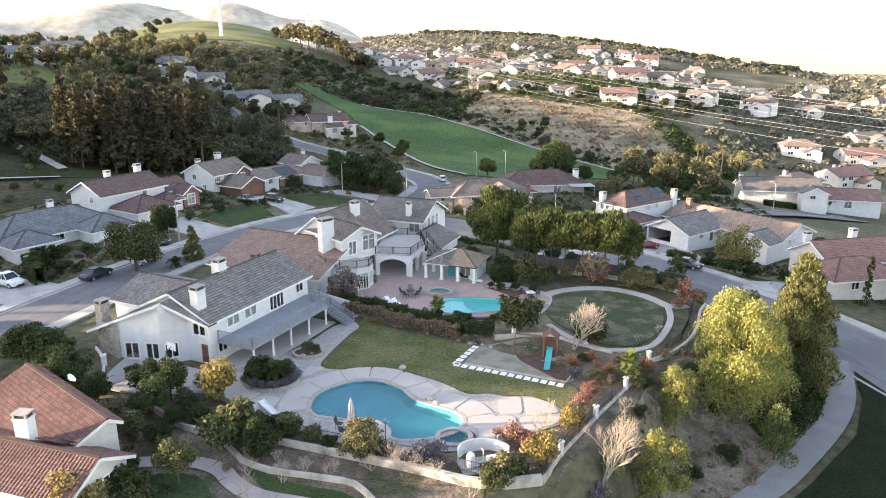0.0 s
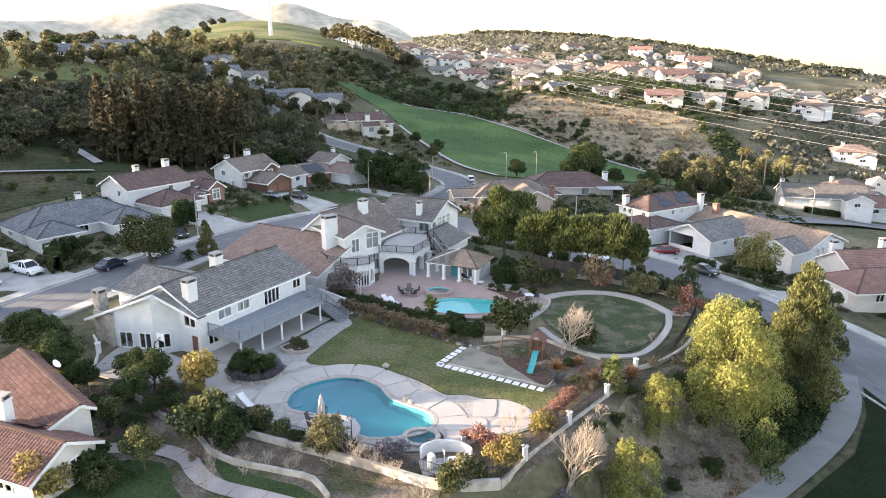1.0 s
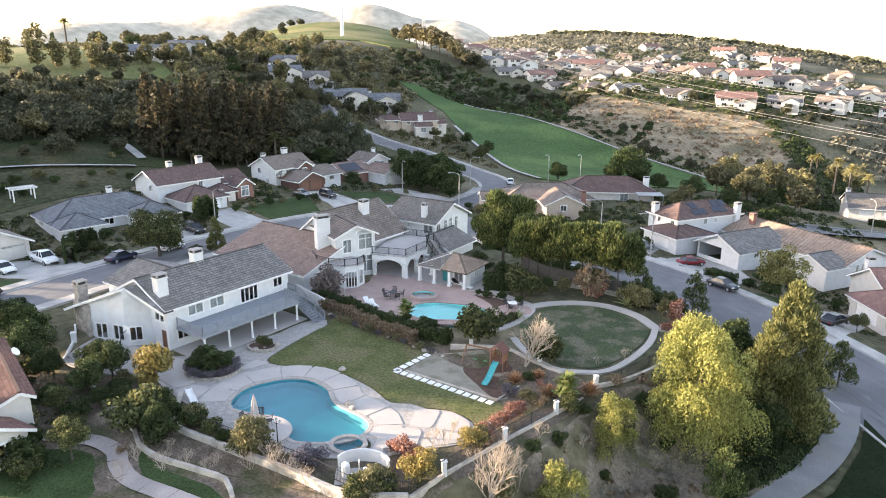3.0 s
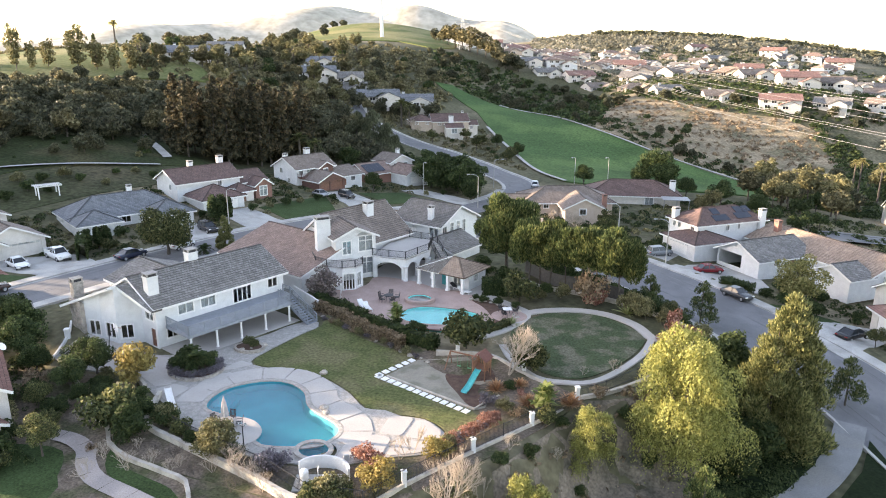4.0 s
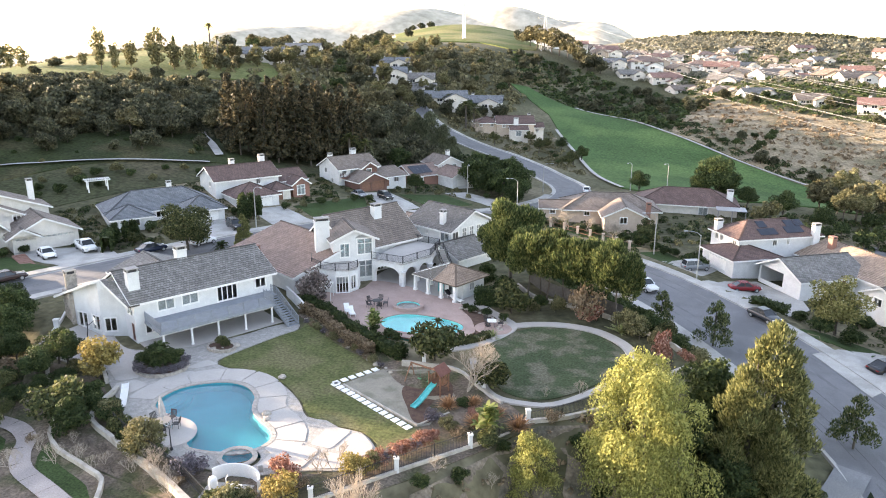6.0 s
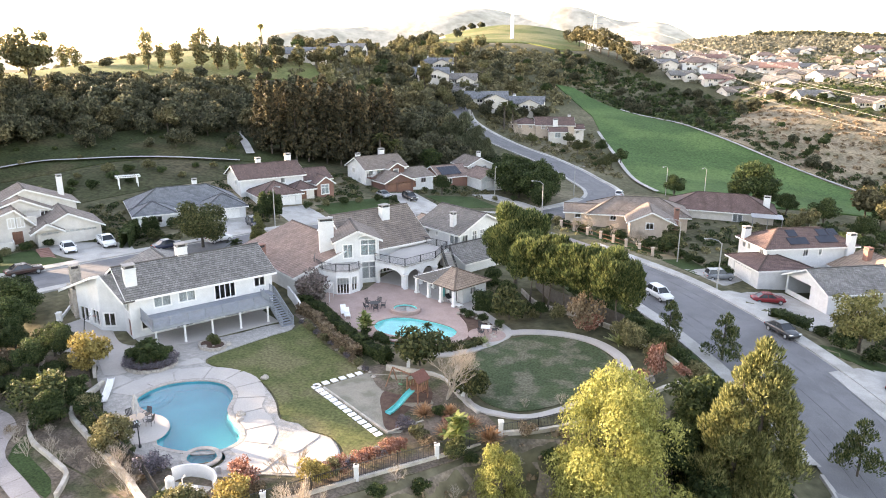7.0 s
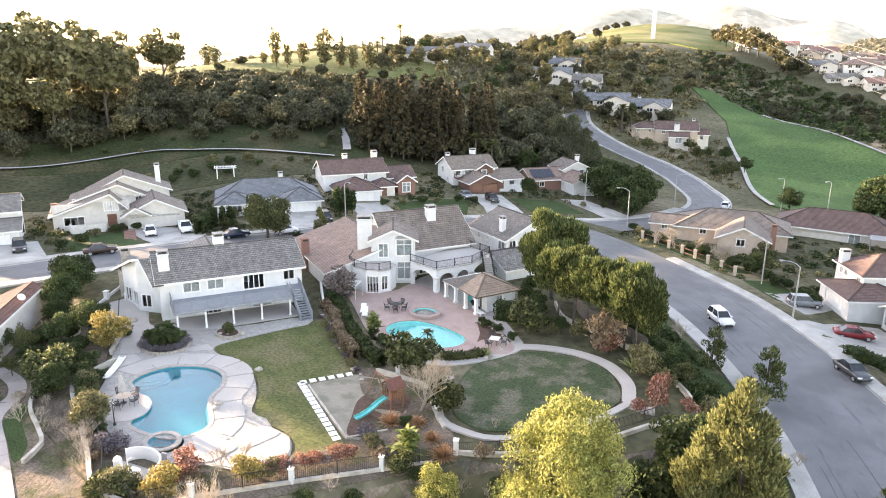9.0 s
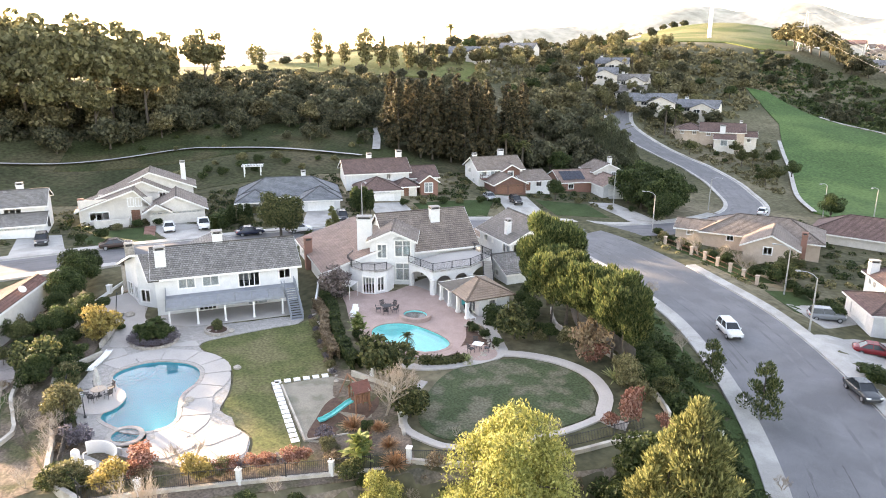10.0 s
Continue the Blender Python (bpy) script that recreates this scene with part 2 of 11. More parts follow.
TRUNK = mat("grey_bark", (0.105, 0.088, 0.072), (0.06, 0.05, 0.042), 0.95, 4, 20, 0.8)
PALE_BRANCH = mat("pale_bare_branches", (0.40, 0.34, 0.28), (0.30, 0.25, 0.20), 0.9, 4, 20, 0.4)
# The palest needle tone paints sunlit tips in among the green.
L_PINE = leaf_mat("pine_needles", (0.075, 0.105, 0.040), (0.030, 0.046, 0.018), (0.21, 0.22, 0.085))
L_DARK = leaf_mat("dark_leaves", (0.048, 0.070, 0.028), (0.022, 0.035, 0.014), (0.10, 0.125, 0.048))
L_BUSH = leaf_mat("bush_leaves", (0.074, 0.088, 0.036), (0.030, 0.040, 0.018), (0.19, 0.185, 0.08))
L_WILLOW = leaf_mat("yellow_green_leaves", (0.30, 0.305, 0.095), (0.13, 0.142, 0.042), (0.46, 0.445, 0.155), 0.34)
L_OLIVE = leaf_mat("olive_leaves", (0.16, 0.15, 0.075), (0.08, 0.08, 0.04), (0.26, 0.24, 0.13))
L_GOLD = leaf_mat("gold_leaves", (0.30, 0.235, 0.08), (0.16, 0.125, 0.05), (0.44, 0.36, 0.14))
L_RED = leaf_mat("reddish_leaves", (0.29, 0.135, 0.095), (0.15, 0.070, 0.052), (0.50, 0.31, 0.25))
L_DRY = leaf_mat("dry_brown_leaves", (0.22, 0.16, 0.105), (0.12, 0.09, 0.06), (0.33, 0.26, 0.18))
L_GREYV = leaf_mat("grey_violet_leaves", (0.15, 0.135, 0.15), (0.08, 0.075, 0.085), (0.24, 0.21, 0.24))
L_WOOD = leaf_mat("woodland_leaves", (0.14, 0.126, 0.068), (0.07, 0.066, 0.036), (0.25, 0.22, 0.125))
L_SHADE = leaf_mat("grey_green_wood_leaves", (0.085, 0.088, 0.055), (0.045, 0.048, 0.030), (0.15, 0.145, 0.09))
L_GROVE = leaf_mat("grove_needles", (0.062, 0.058, 0.036), (0.030, 0.031, 0.020), (0.15, 0.12, 0.07))
# Olive leaves greyed and lightened: distance haze mixed into their colour.
L_HAZE = leaf_mat("haze_pale_far_leaves", (0.17, 0.165, 0.125), (0.10, 0.10, 0.075), (0.27, 0.255, 0.19))
# Grass taken almost to black: the shade lies in the base colour.
SHADEGRASS = mat("shade_dark_grass", (0.015, 0.024, 0.010), (0.009, 0.016, 0.006), 0.95, 0.4, 4, 0.9, bump_dist=0.06, space="World", grain=0.5, spec=0.1)
# Walk concrete greyed down so the colour carries the lower path's shade.
GREYPATH = mat("shade_grey_walk_concrete", (0.22, 0.22, 0.22), (0.175, 0.175, 0.175), 0.9, 0.5, 9, 0.2, stain=(0.21, 0.205, 0.195), stain_scale=0.3, space="World")
# Undergrowth tone of the wooded slope, with the hillside's shade painted in.
SLOPE = mat("shade_dark_undergrowth", (0.06, 0.064, 0.033), (0.036, 0.042, 0.021), 0.95, 0.06, 1.2, 1.0, stain=(0.085, 0.075, 0.045), stain_scale=0.05, bump_dist=0.2, space="World", grain=0.5, spec=0.1)
L_BLOSSOM = leaf_mat("dry_pink_blossom", (0.20, 0.165, 0.155), (0.10, 0.088, 0.08), (0.34, 0.28, 0.27))
L_PALM = leaf_mat("pale_palm_fronds", (0.26, 0.235, 0.10), (0.13, 0.12, 0.055), (0.42, 0.38, 0.18))
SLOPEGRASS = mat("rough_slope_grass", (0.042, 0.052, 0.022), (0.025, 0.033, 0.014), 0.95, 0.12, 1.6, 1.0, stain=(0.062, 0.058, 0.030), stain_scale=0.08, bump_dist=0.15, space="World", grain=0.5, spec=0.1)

# ---------------------------------------------------------------- lie of the land
# hills and dips: middle x, y, reach, height
RISES = [(-150, 190, 60, 3.3), (-180, 110, 60, 10.2), (-200, 280, 80, 22.8), (-120, 240, 50, 4.9), (-150, 480, 90, 28.3), (-60, 520, 80, 3.5), (20, 430, 60, 14.9), (85, 370, 45, 17.9),
         (-40, 420, 60, 2.3), (40, 330, 30, 3.0), (45, 60, 35, 1.1), (-20, 65, 35, 1.4), (35, 115, 35, 0.4), (-90, 130, 25, 4.4), (150, 420, 70, 15.9), (-30, 60, 25, 1.1),
         (10, 80, 25, 3.7), (60, 200, 40, 8.6), (-170, 60, 50, 1.4), (120, 265, 35, 13.3)]
DIPS = [(-100, 160, 40, 2.4), (0, 330, 55, 0.4), (110, 270, 60, 18.4), (180, 330, 90, 10.7), (90, 150, 60, 4.2), (20, 35, 35, 9.6), (-50, 270, 50, 2.2), (-70, 320, 50, 1.9),
         (0, 200, 50, 0.9), (-60, 210, 35, 3.4), (-60, 95, 30, 1.0), (-110, 90, 35, 7.6), (15, 150, 30, 0.5), (-20, 410, 40, 19.1), (60, 350, 30, 6.7), (75, 385, 30, 6.6)]
RIDGES = [(-60, 1000, 170, 33), (90, 900, 160, 22), (200, 800, 140, 15), (290, 720, 130, 10), (-330, 620, 130, 12), (30, 660, 100, 8), (-420, 330, 110, 5), (-205, 650, 75, 33)]
# hills on the horizon; their grass colour carries the distance haze
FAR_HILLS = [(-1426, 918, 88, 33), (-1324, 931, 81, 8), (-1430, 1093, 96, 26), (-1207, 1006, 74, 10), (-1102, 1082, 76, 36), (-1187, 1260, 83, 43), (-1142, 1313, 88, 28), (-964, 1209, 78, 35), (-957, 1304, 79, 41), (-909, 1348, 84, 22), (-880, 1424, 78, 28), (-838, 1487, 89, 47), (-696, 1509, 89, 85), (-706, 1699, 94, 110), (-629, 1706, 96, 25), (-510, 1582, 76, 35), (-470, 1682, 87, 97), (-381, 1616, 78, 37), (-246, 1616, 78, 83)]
LOTS = [([(-31, 58), (-20, 47), (3, 44.5), (10, 47.5), (14.5, 52.5), (18, 59), (21, 64), (13, 70), (-10, 80), (-22, 86)], 0.0, 5.0),
        ([(-9, 80), (13, 70.5), (21, 64.5), (26, 66), (33, 76), (30, 84), (21, 93), (10, 104), (-2, 112), (-20, 108), (-28, 92), (-22, 86.5)], 0.6, 5.0),
        ([(-40, 30), (2, 34), (3, 44), (-20, 46.5), (-31, 57.5), (-42, 60)], -0.3, 5.0)]


def edge_distance(x, y, poly):
    """Distance outside a polygon, 0 within."""
    p = np.array(poly, float)
    q = np.roll(p, -1, 0)
    inside = np.zeros(x.shape, bool)
    best = np.full(x.shape, 1e9)
    for (ax, ay), (bx, by) in zip(p, q):
        dx, dy = bx - ax, by - ay
        s = np.clip(((x - ax) * dx + (y - ay) * dy) / (dx * dx + dy * dy), 0, 1)
        best = np.minimum(best, np.hypot(x - ax - s * dx, y - ay - s * dy))
        cross = (ay > y) != (by > y)
        with np.errstate(divide="ignore", invalid="ignore"):
            at = (bx - ax) * (y - ay) / (by - ay if by != ay else 1e-9) + ax
        inside ^= cross & (x < at)
    return np.where(inside, 0.0, best)


def smooth(v):
    v = np.clip(v, 0, 1)
    return v * v * (3 - 2 * v)


def land(x, y):
    cx = np.clip(x, -260, 260)
    z = -0.035 * (cx + 45) - 0.02 * (np.clip(y, -50, 220) - 110)
    for sign, table in ((1, RISES), (-1, DIPS), (1, RIDGES)):
        for mx, my, r, h in table:
            z = z + sign * h * np.exp(-((x - mx) ** 2 + (y - my) ** 2) / (2 * r * r))
    far = smooth((np.hypot(x, y - 100) - 900) / 2500)
    z = z * (1 - far) - 60 * far
    for mx, my, r, h in FAR_HILLS:
        z = z + h * np.exp(-((x - mx) ** 2 + (y - my) ** 2) / (2 * r * r))
    for poly, level, fade in LOTS:
        w = 1 - smooth(edge_distance(x, y, poly) / fade)
        z = z * (1 - w) + level * w
    return z


def spline(points, step=2.0, closed=False):
    """Points along a smooth line through the given ones."""
    p = [Vector((*q, 0)[:3]) for q in points]
    n = len(p)
    out = []
    for i in range(n if closed else n - 1):
        g = (lambda k: p[k % n]) if closed else (lambda k: p[min(max(k, 0), n - 1)])
        a, b, c, d = g(i - 1), g(i), g(i + 1), g(i + 2)
        k = max(2, int((c - b).length / step))
        for j in range(k):
            t = j / k
            out.append(0.5 * (2 * b + (c - a) * t + (2 * a - 5 * b + 4 * c - d) * t * t + (3 * b - a - 3 * c + d) * t ** 3))
    if not closed:
        out.append(p[-1])
    return np.array([(v.x, v.y) for v in out])


ROADS = {"street": ([(-58, 20), (-53.5, 45), (-50.8, 62), (-47.6, 76), (-44.5, 88), (-41, 100), (-36, 114), (-30, 127), (-22, 140), (-12, 150), (-6, 163), (-3, 176), (-3.5, 188), (-7.5, 200), (-14.5, 212), (-24, 225.5), (-36, 236), (-48, 241.5), (-58, 245.5), (-75, 256), (-92, 285)], 4.4),
         "curve_road": ([(-22, 140), (-11, 138.5), (0, 134), (10, 128), (21, 120.3), (31, 110.3), (40, 99), (47.5, 87), (53, 74), (57.5, 56), (60, 20), (58, -20)], 6.2)}
ROAD_LINES = {}
for road_name, (pts, half) in ROADS.items():
    line = spline(pts, 1.5)
    zs = land(line[:, 0], line[:, 1])
    pad = np.pad(zs, 8, mode="edge")
    zs = np.convolve(pad, np.ones(17) / 17, mode="valid")
    ROAD_LINES[road_name] = (line, zs, half)


def height(x, y, sink=0.0):
    """The ground's height; streets lie level across."""
    x, y = np.atleast_1d(np.asarray(x, float)), np.atleast_1d(np.asarray(y, float))
    z = land(x, y)
    for line, zs, half in ROAD_LINES.values():
        near = np.nonzero((x > line[:, 0].min() - 12) & (x < line[:, 0].max() + 12) & (y > line[:, 1].min() - 12) & (y < line[:, 1].max() + 12))[0]
        for part_i in np.array_split(near, max(1, len(near) // 4000)):
            if not len(part_i):
                continue
            d = np.hypot(x[part_i, None] - line[None, :, 0], y[part_i, None] - line[None, :, 1])
            k = d.argmin(1)
            w = 1 - smooth((d[np.arange(len(k)), k] - half - 2.2) / 5.0)
            z[part_i] = z[part_i] * (1 - w) + (zs[k] - sink * (d[np.arange(len(k)), k] < half + 1.9)) * w
    return z


def hz(x, y):
    return float(height(x, y)[0])


# ---------------------------------------------------------------- building tools
def part(name, bm, material, parent=None, label="", smooth_shade=False, loc=None):
    """Links a bmesh as one mesh object under a thing or a part."""
    me = bpy.data.meshes.new(name)
    bm.normal_update()
    bm.to_mesh(me)
    bm.free()
    for m in (material if isinstance(material, (list, tuple)) else [material]):
        me.materials.append(m)
    if smooth_shade:
        me.polygons.foreach_set("use_smooth", [True] * len(me.polygons))
    ob = new(name, me)
    if parent:
        ob.parent = parent
    if loc is not None:
        ob.location = loc
    if label:
        ob["label"] = label
    return ob


def thing(name, label, category, loc=(0, 0, 0), rz=0.0, group="", kind=""):
    """An Empty at the base of a thing, for its parts."""
    ob = new(name)
    ob.empty_display_size = 0.3
    ob.matrix_world = pose(*loc, 0, 0, rz)
    return tagged(ob, label, category, group, kind)


def box(bm, x0, y0, z0, x1, y1, z1, m=None):
    co = [(x, y, z) for z in (z0, z1) for x, y in ((x0, y0), (x1, y0), (x1, y1), (x0, y1))]
    v = [bm.verts.new(m @ Vector(c) if m else c) for c in co]
    for f in ((3, 2, 1, 0), (4, 5, 6, 7), (0, 1, 5, 4), (1, 2, 6, 5), (2, 3, 7, 6), (3, 0, 4, 7)):
        bm.faces.new([v[i] for i in f])
    return v


def rod(bm, a, b, r0, r1=None, sides=8, caps=True):
    """A round bar from a to b."""
    a, b = Vector(a), Vector(b)
    r1 = r0 if r1 is None else r1
    way = (b - a).normalized()
    side = way.orthogonal().normalized()
    up = way.cross(side)
    rings = []
    for p, r in ((a, r0), (b, r1)):
        rings.append([bm.verts.new(p + r * (math.cos(2 * math.pi * i / sides) * side + math.sin(2 * math.pi * i / sides) * up)) for i in range(sides)])
    for i in range(sides):
        j = (i + 1) % sides
        bm.faces.new((rings[0][i], rings[0][j], rings[1][j], rings[1][i]))
    if caps:
        bm.faces.new(rings[0][::-1])
        bm.faces.new(rings[1])


def bar(bm, a, b, w, h):
    """A square bar from a to b, w wide and h high, its top upward."""
    a, b = Vector(a), Vector(b)
    way = (b - a)
    length = way.length
    way.normalize()
    side = Vector((0, 0, 1)).cross(way)
    side = side.normalized() if side.length > 1e-4 else Vector((1, 0, 0))
    up = way.cross(side)
    m = Matrix((side, way, up)).transposed().to_4x4()
    m.translation = a
    box(bm, -w / 2, 0, -h / 2, w / 2, length, h / 2, m)


def lathe(bm, profile, sides=16, at=(0, 0, 0)):
    """A turned form from (radius, height) pairs."""
    rings = []
    for r, z in profile:
        rings.append([bm.verts.new((at[0] + max(r, 1e-4) * math.cos(2 * math.pi * i / sides), at[1] + max(r, 1e-4) * math.sin(2 * math.pi * i / sides), at[2] + z)) for i in range(sides)])
    for lo, hi in zip(rings, rings[1:]):
        for i in range(sides):
            j = (i + 1) % sides
            bm.faces.new((lo[i], lo[j], hi[j], hi[i]))
    bm.faces.new(rings[0][::-1])
    bm.faces.new(rings[-1])


def slab(bm, poly, z0, z1, holes=()):
    """A flat plate with an outline and holes, from z0 up to z1."""
    edges, loops = [], []
    for loop in (poly, *holes):
        vs = [bm.verts.new((x, y, z1)) for x, y in loop]
        loops.append(vs)
        edges += [bm.edges.new((vs[i], vs[(i + 1) % len(vs)])) for i in range(len(vs))]
    made = bmesh.ops.triangle_fill(bm, use_beauty=True, use_dissolve=False, edges=edges, normal=(0, 0, 1))
    faces = [g for g in made["geom"] if isinstance(g, bmesh.types.BMFace)]
    for f in faces:
        if f.normal.z < 0:
            f.normal_flip()
    for loop in loops:
        low = [bm.verts.new((v.co.x, v.co.y, z0)) for v in loop]
        for i in range(len(loop)):
            j = (i + 1) % len(loop)
            bm.faces.new((loop[i], low[i], low[j], loop[j]))
    bmesh.ops.recalc_face_normals(bm, faces=[f for f in bm.faces if f not in faces])


COVERED, FOOTPRINTS = [], []


def drape(name, poly, dz, material, res=3.0, label="", category="", kind="structure", holes=(), skirt=0.25):
    """A sheet that lies on the ground, dz above it."""
    COVERED.append(list(poly))
    bm = bmesh.new()
    edges, loops = [], []
    for loop in (poly, *holes):
        vs = [bm.verts.new((x, y, 0)) for x, y in loop]
        loops.append(vs)
        edges += [bm.edges.new((vs[i], vs[(i + 1) % len(vs)])) for i in range(len(vs))]
    bmesh.ops.triangle_fill(bm, use_beauty=True, use_dissolve=False, edges=edges, normal=(0, 0, 1))
    p = np.array(poly)
    for axis in (0, 1):
        lo, hi = p[:, axis].min(), p[:, axis].max()
        for c in np.arange(lo + res / 2, hi, res):
            no = (1, 0, 0) if axis == 0 else (0, 1, 0)
            bmesh.ops.bisect_plane(bm, geom=bm.verts[:] + bm.edges[:] + bm.faces[:], dist=1e-4, plane_co=(c, 0, 0) if axis == 0 else (0, c, 0), plane_no=no)
    for f in bm.faces:
        f.normal_update()
        if f.normal.z < 0:
            f.normal_flip()
    rim = [e for e in bm.edges if len(e.link_faces) == 1]
    ext = bmesh.ops.extrude_edge_only(bm, edges=rim)
    down = {g for g in ext["geom"] if isinstance(g, bmesh.types.BMVert)}
    xs = np.array([v.co[:2] for v in bm.verts])
    zs = height(xs[:, 0], xs[:, 1])
    for v, z in zip(list(bm.verts), zs):
        v.co.z = z + (dz - skirt if v in down else dz)
    ob = part(name, bm, material)
    return tagged(ob, label, category, "", kind)


def ring(points, step=0.6):
    return [tuple(p) for p in spline(points, step, closed=True)]


def ellipse(cx, cy, rx, ry, n=28, turn=0.0):
    c, s = math.cos(radians(turn)), math.sin(radians(turn))
    return [(cx + rx * math.cos(a) * c - ry * math.sin(a) * s, cy + rx * math.cos(a) * s + ry * math.sin(a) * c) for a in (2 * math.pi * i / n for i in range(n))]


def offset_ring(poly, d):
    """The outline, d metres further out."""
    p = np.array(poly)
    t = np.roll(p, -1, 0) - np.roll(p, 1, 0)
    t /= np.maximum(np.hypot(t[:, 0], t[:, 1])[:, None], 1e-6)
    area = np.sum(p[:, 0] * np.roll(p[:, 1], -1) - p[:, 1] * np.roll(p[:, 0], -1))
    s = 1 if area > 0 else -1
    return [tuple(q) for q in p + s * d * np.stack([t[:, 1], -t[:, 0]], 1)]


def strip(bm, line, zs, lo, hi, zlo, zhi, along=None):
    """A band beside a line, from the side distance lo to hi, at heights zlo and zhi over it."""
    t = np.gradient(line, axis=0)
    t /= np.hypot(t[:, 0], t[:, 1])[:, None]
    nrm = np.stack([-t[:, 1], t[:, 0]], 1)
    a, b = line + nrm * lo, line + nrm * hi
    va = [bm.verts.new((p[0], p[1], z + zlo)) for p, z in zip(a, zs)]
    vb = [bm.verts.new((p[0], p[1], z + zhi)) for p, z in zip(b, zs)]
    for i in range(len(va) - 1):
        bm.faces.new((va[i], va[i + 1], vb[i + 1], vb[i]))


def wall_run(name, points, h, w, material, label, category="wall", base=None, cap=None, kind="structure", step=1.0, sharp=False):
    """A low wall along a line, on the ground."""
    if sharp:
        segs = []
        for (ax, ay), (bx, by) in zip(points, points[1:]):
            k = max(1, int(math.hypot(bx - ax, by - ay) / step))
            segs += [(ax + (bx - ax) * i / k, ay + (by - ay) * i / k) for i in range(k)]
        line = np.array(segs + [points[-1]])
    else:
        line = spline(points, step)
    zs = height(line[:, 0], line[:, 1]) if base is None else np.full(len(line), base)
    bm = bmesh.new()
    for lo, hi, a, b in ((w / 2, -w / 2, h, h), (w / 2, w / 2, -0.4, h), (-w / 2, -w / 2, h, -0.4)):
        strip(bm, line, zs, lo, hi, a, b)
    for end in (0, -1):
        k = 1 if end == 0 else -2
        t = (line[k] - line[end])
        t /= np.hypot(*t)
        nx, ny = -t[1] * w / 2, t[0] * w / 2
        x, y, z = line[end][0], line[end][1], zs[end]
        bm.faces.new([bm.verts.new(c) for c in ((x + nx, y + ny, z - 0.4), (x - nx, y - ny, z - 0.4), (x - nx, y - ny, z + h), (x + nx, y + ny, z + h))])
    bmesh.ops.remove_doubles(bm, verts=bm.verts, dist=1e-4)
    bmesh.ops.recalc_face_normals(bm, faces=bm.faces)
    ob = tagged(part(name, bm, material), label, category, "", kind)
    return ob, line, zs


def quads_mesh(name, corners, material):
    """One mesh from an array of four-cornered leaves (n, 4, 3)."""
    n = len(corners)
    me = bpy.data.meshes.new(name)
    me.vertices.add(4 * n)
    me.vertices.foreach_set("co", corners.reshape(-1).astype(np.float32))
    me.loops.add(4 * n)
    me.loops.foreach_set("vertex_index", np.arange(4 * n, dtype=np.int32))
    me.polygons.add(n)
    me.polygons.foreach_set("loop_start", np.arange(0, 4 * n, 4, dtype=np.int32))
    me.polygons.foreach_set("loop_total", np.full(n, 4, dtype=np.int32))
    me.materials.append(material)
    me.update(calc_edges=True)
    return me


# ---------------------------------------------------------------- ground, streets, pavements
POOL_A = ring([(-11.8, 56.1), (-11.3, 58.5), (-9, 60.5), (-6.5, 60.9), (-4.2, 59.6), (-2.8, 57.4), (-1.2, 56.2), (0.8, 55.1), (1.7, 53.9), (1.3, 52.1), (-0.5, 50.9), (-3.6, 50.4), (-5.0, 51.8), (-6.6, 53.0), (-8.8, 53.8), (-11, 54.4)])
SPA_A = ellipse(0.9, 50.7, 1.25, 1.1, 24)
POOL_B = ring([(-1.3, 80.6), (0.5, 82.4), (4.2, 82.7), (7.2, 82.0), (8.2, 80.4), (7.4, 78.3), (4.4, 77.3), (0.6, 77.2), (-1.2, 78.6)])
SPA_B = ellipse(-0.4, 84.3, 1.5, 1.35, 26)


def steps_out(lo, hi, step, grow, far):
    xs = list(np.arange(lo, hi, step))
    s, x = step, xs[-1]
    while x < far[1]:
        s *= grow
        x += s
        xs.append(x)
    s, x = step, lo
    while x > far[0]:
        s *= grow
        x -= s
        xs.insert(0, x)
    return np.array(xs)


gx, gy = steps_out(-105, 66, 1.25, 1.06, (-4300, 4300)), steps_out(34, 172, 1.25, 1.055, (-2500, 4400))
GX, GY = np.meshgrid(gx, gy)
GZ = height(GX.ravel(), GY.ravel(), sink=0.12).reshape(GX.shape)
rough = np.random.RandomState(5).normal(0, 1, GX.shape)
near_lots = np.minimum.reduce([edge_distance(GX.ravel(), GY.ravel(), p) for p, _, _ in LOTS]).reshape(GX.shape)
for pool_line in (POOL_A, POOL_B):
    GZ[edge_distance(GX.ravel(), GY.ravel(), pool_line).reshape(GX.shape) < 1.3] = -2.6
GZ -= 0.05 * (near_lots < 0.5)
ny, nx = GX.shape
me = bpy.data.meshes.new("ground")
idx = np.arange(nx * ny).reshape(ny, nx)
quads = np.stack([idx[:-1, :-1], idx[:-1, 1:], idx[1:, 1:], idx[1:, :-1]], -1).reshape(-1, 4)
me.from_pydata(np.stack([GX.ravel(), GY.ravel(), GZ.ravel()], 1).tolist(), [], quads.tolist())
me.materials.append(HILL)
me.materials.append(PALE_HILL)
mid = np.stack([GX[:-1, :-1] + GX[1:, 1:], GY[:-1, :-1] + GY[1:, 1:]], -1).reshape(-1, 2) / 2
# far cells take the haze-lightened grass
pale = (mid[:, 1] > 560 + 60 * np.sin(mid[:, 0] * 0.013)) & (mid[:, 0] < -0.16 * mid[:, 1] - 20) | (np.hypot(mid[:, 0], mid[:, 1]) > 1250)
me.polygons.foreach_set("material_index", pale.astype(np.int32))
me.polygons.foreach_set("use_smooth", [True] * len(me.polygons))
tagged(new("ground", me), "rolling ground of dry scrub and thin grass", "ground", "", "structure")

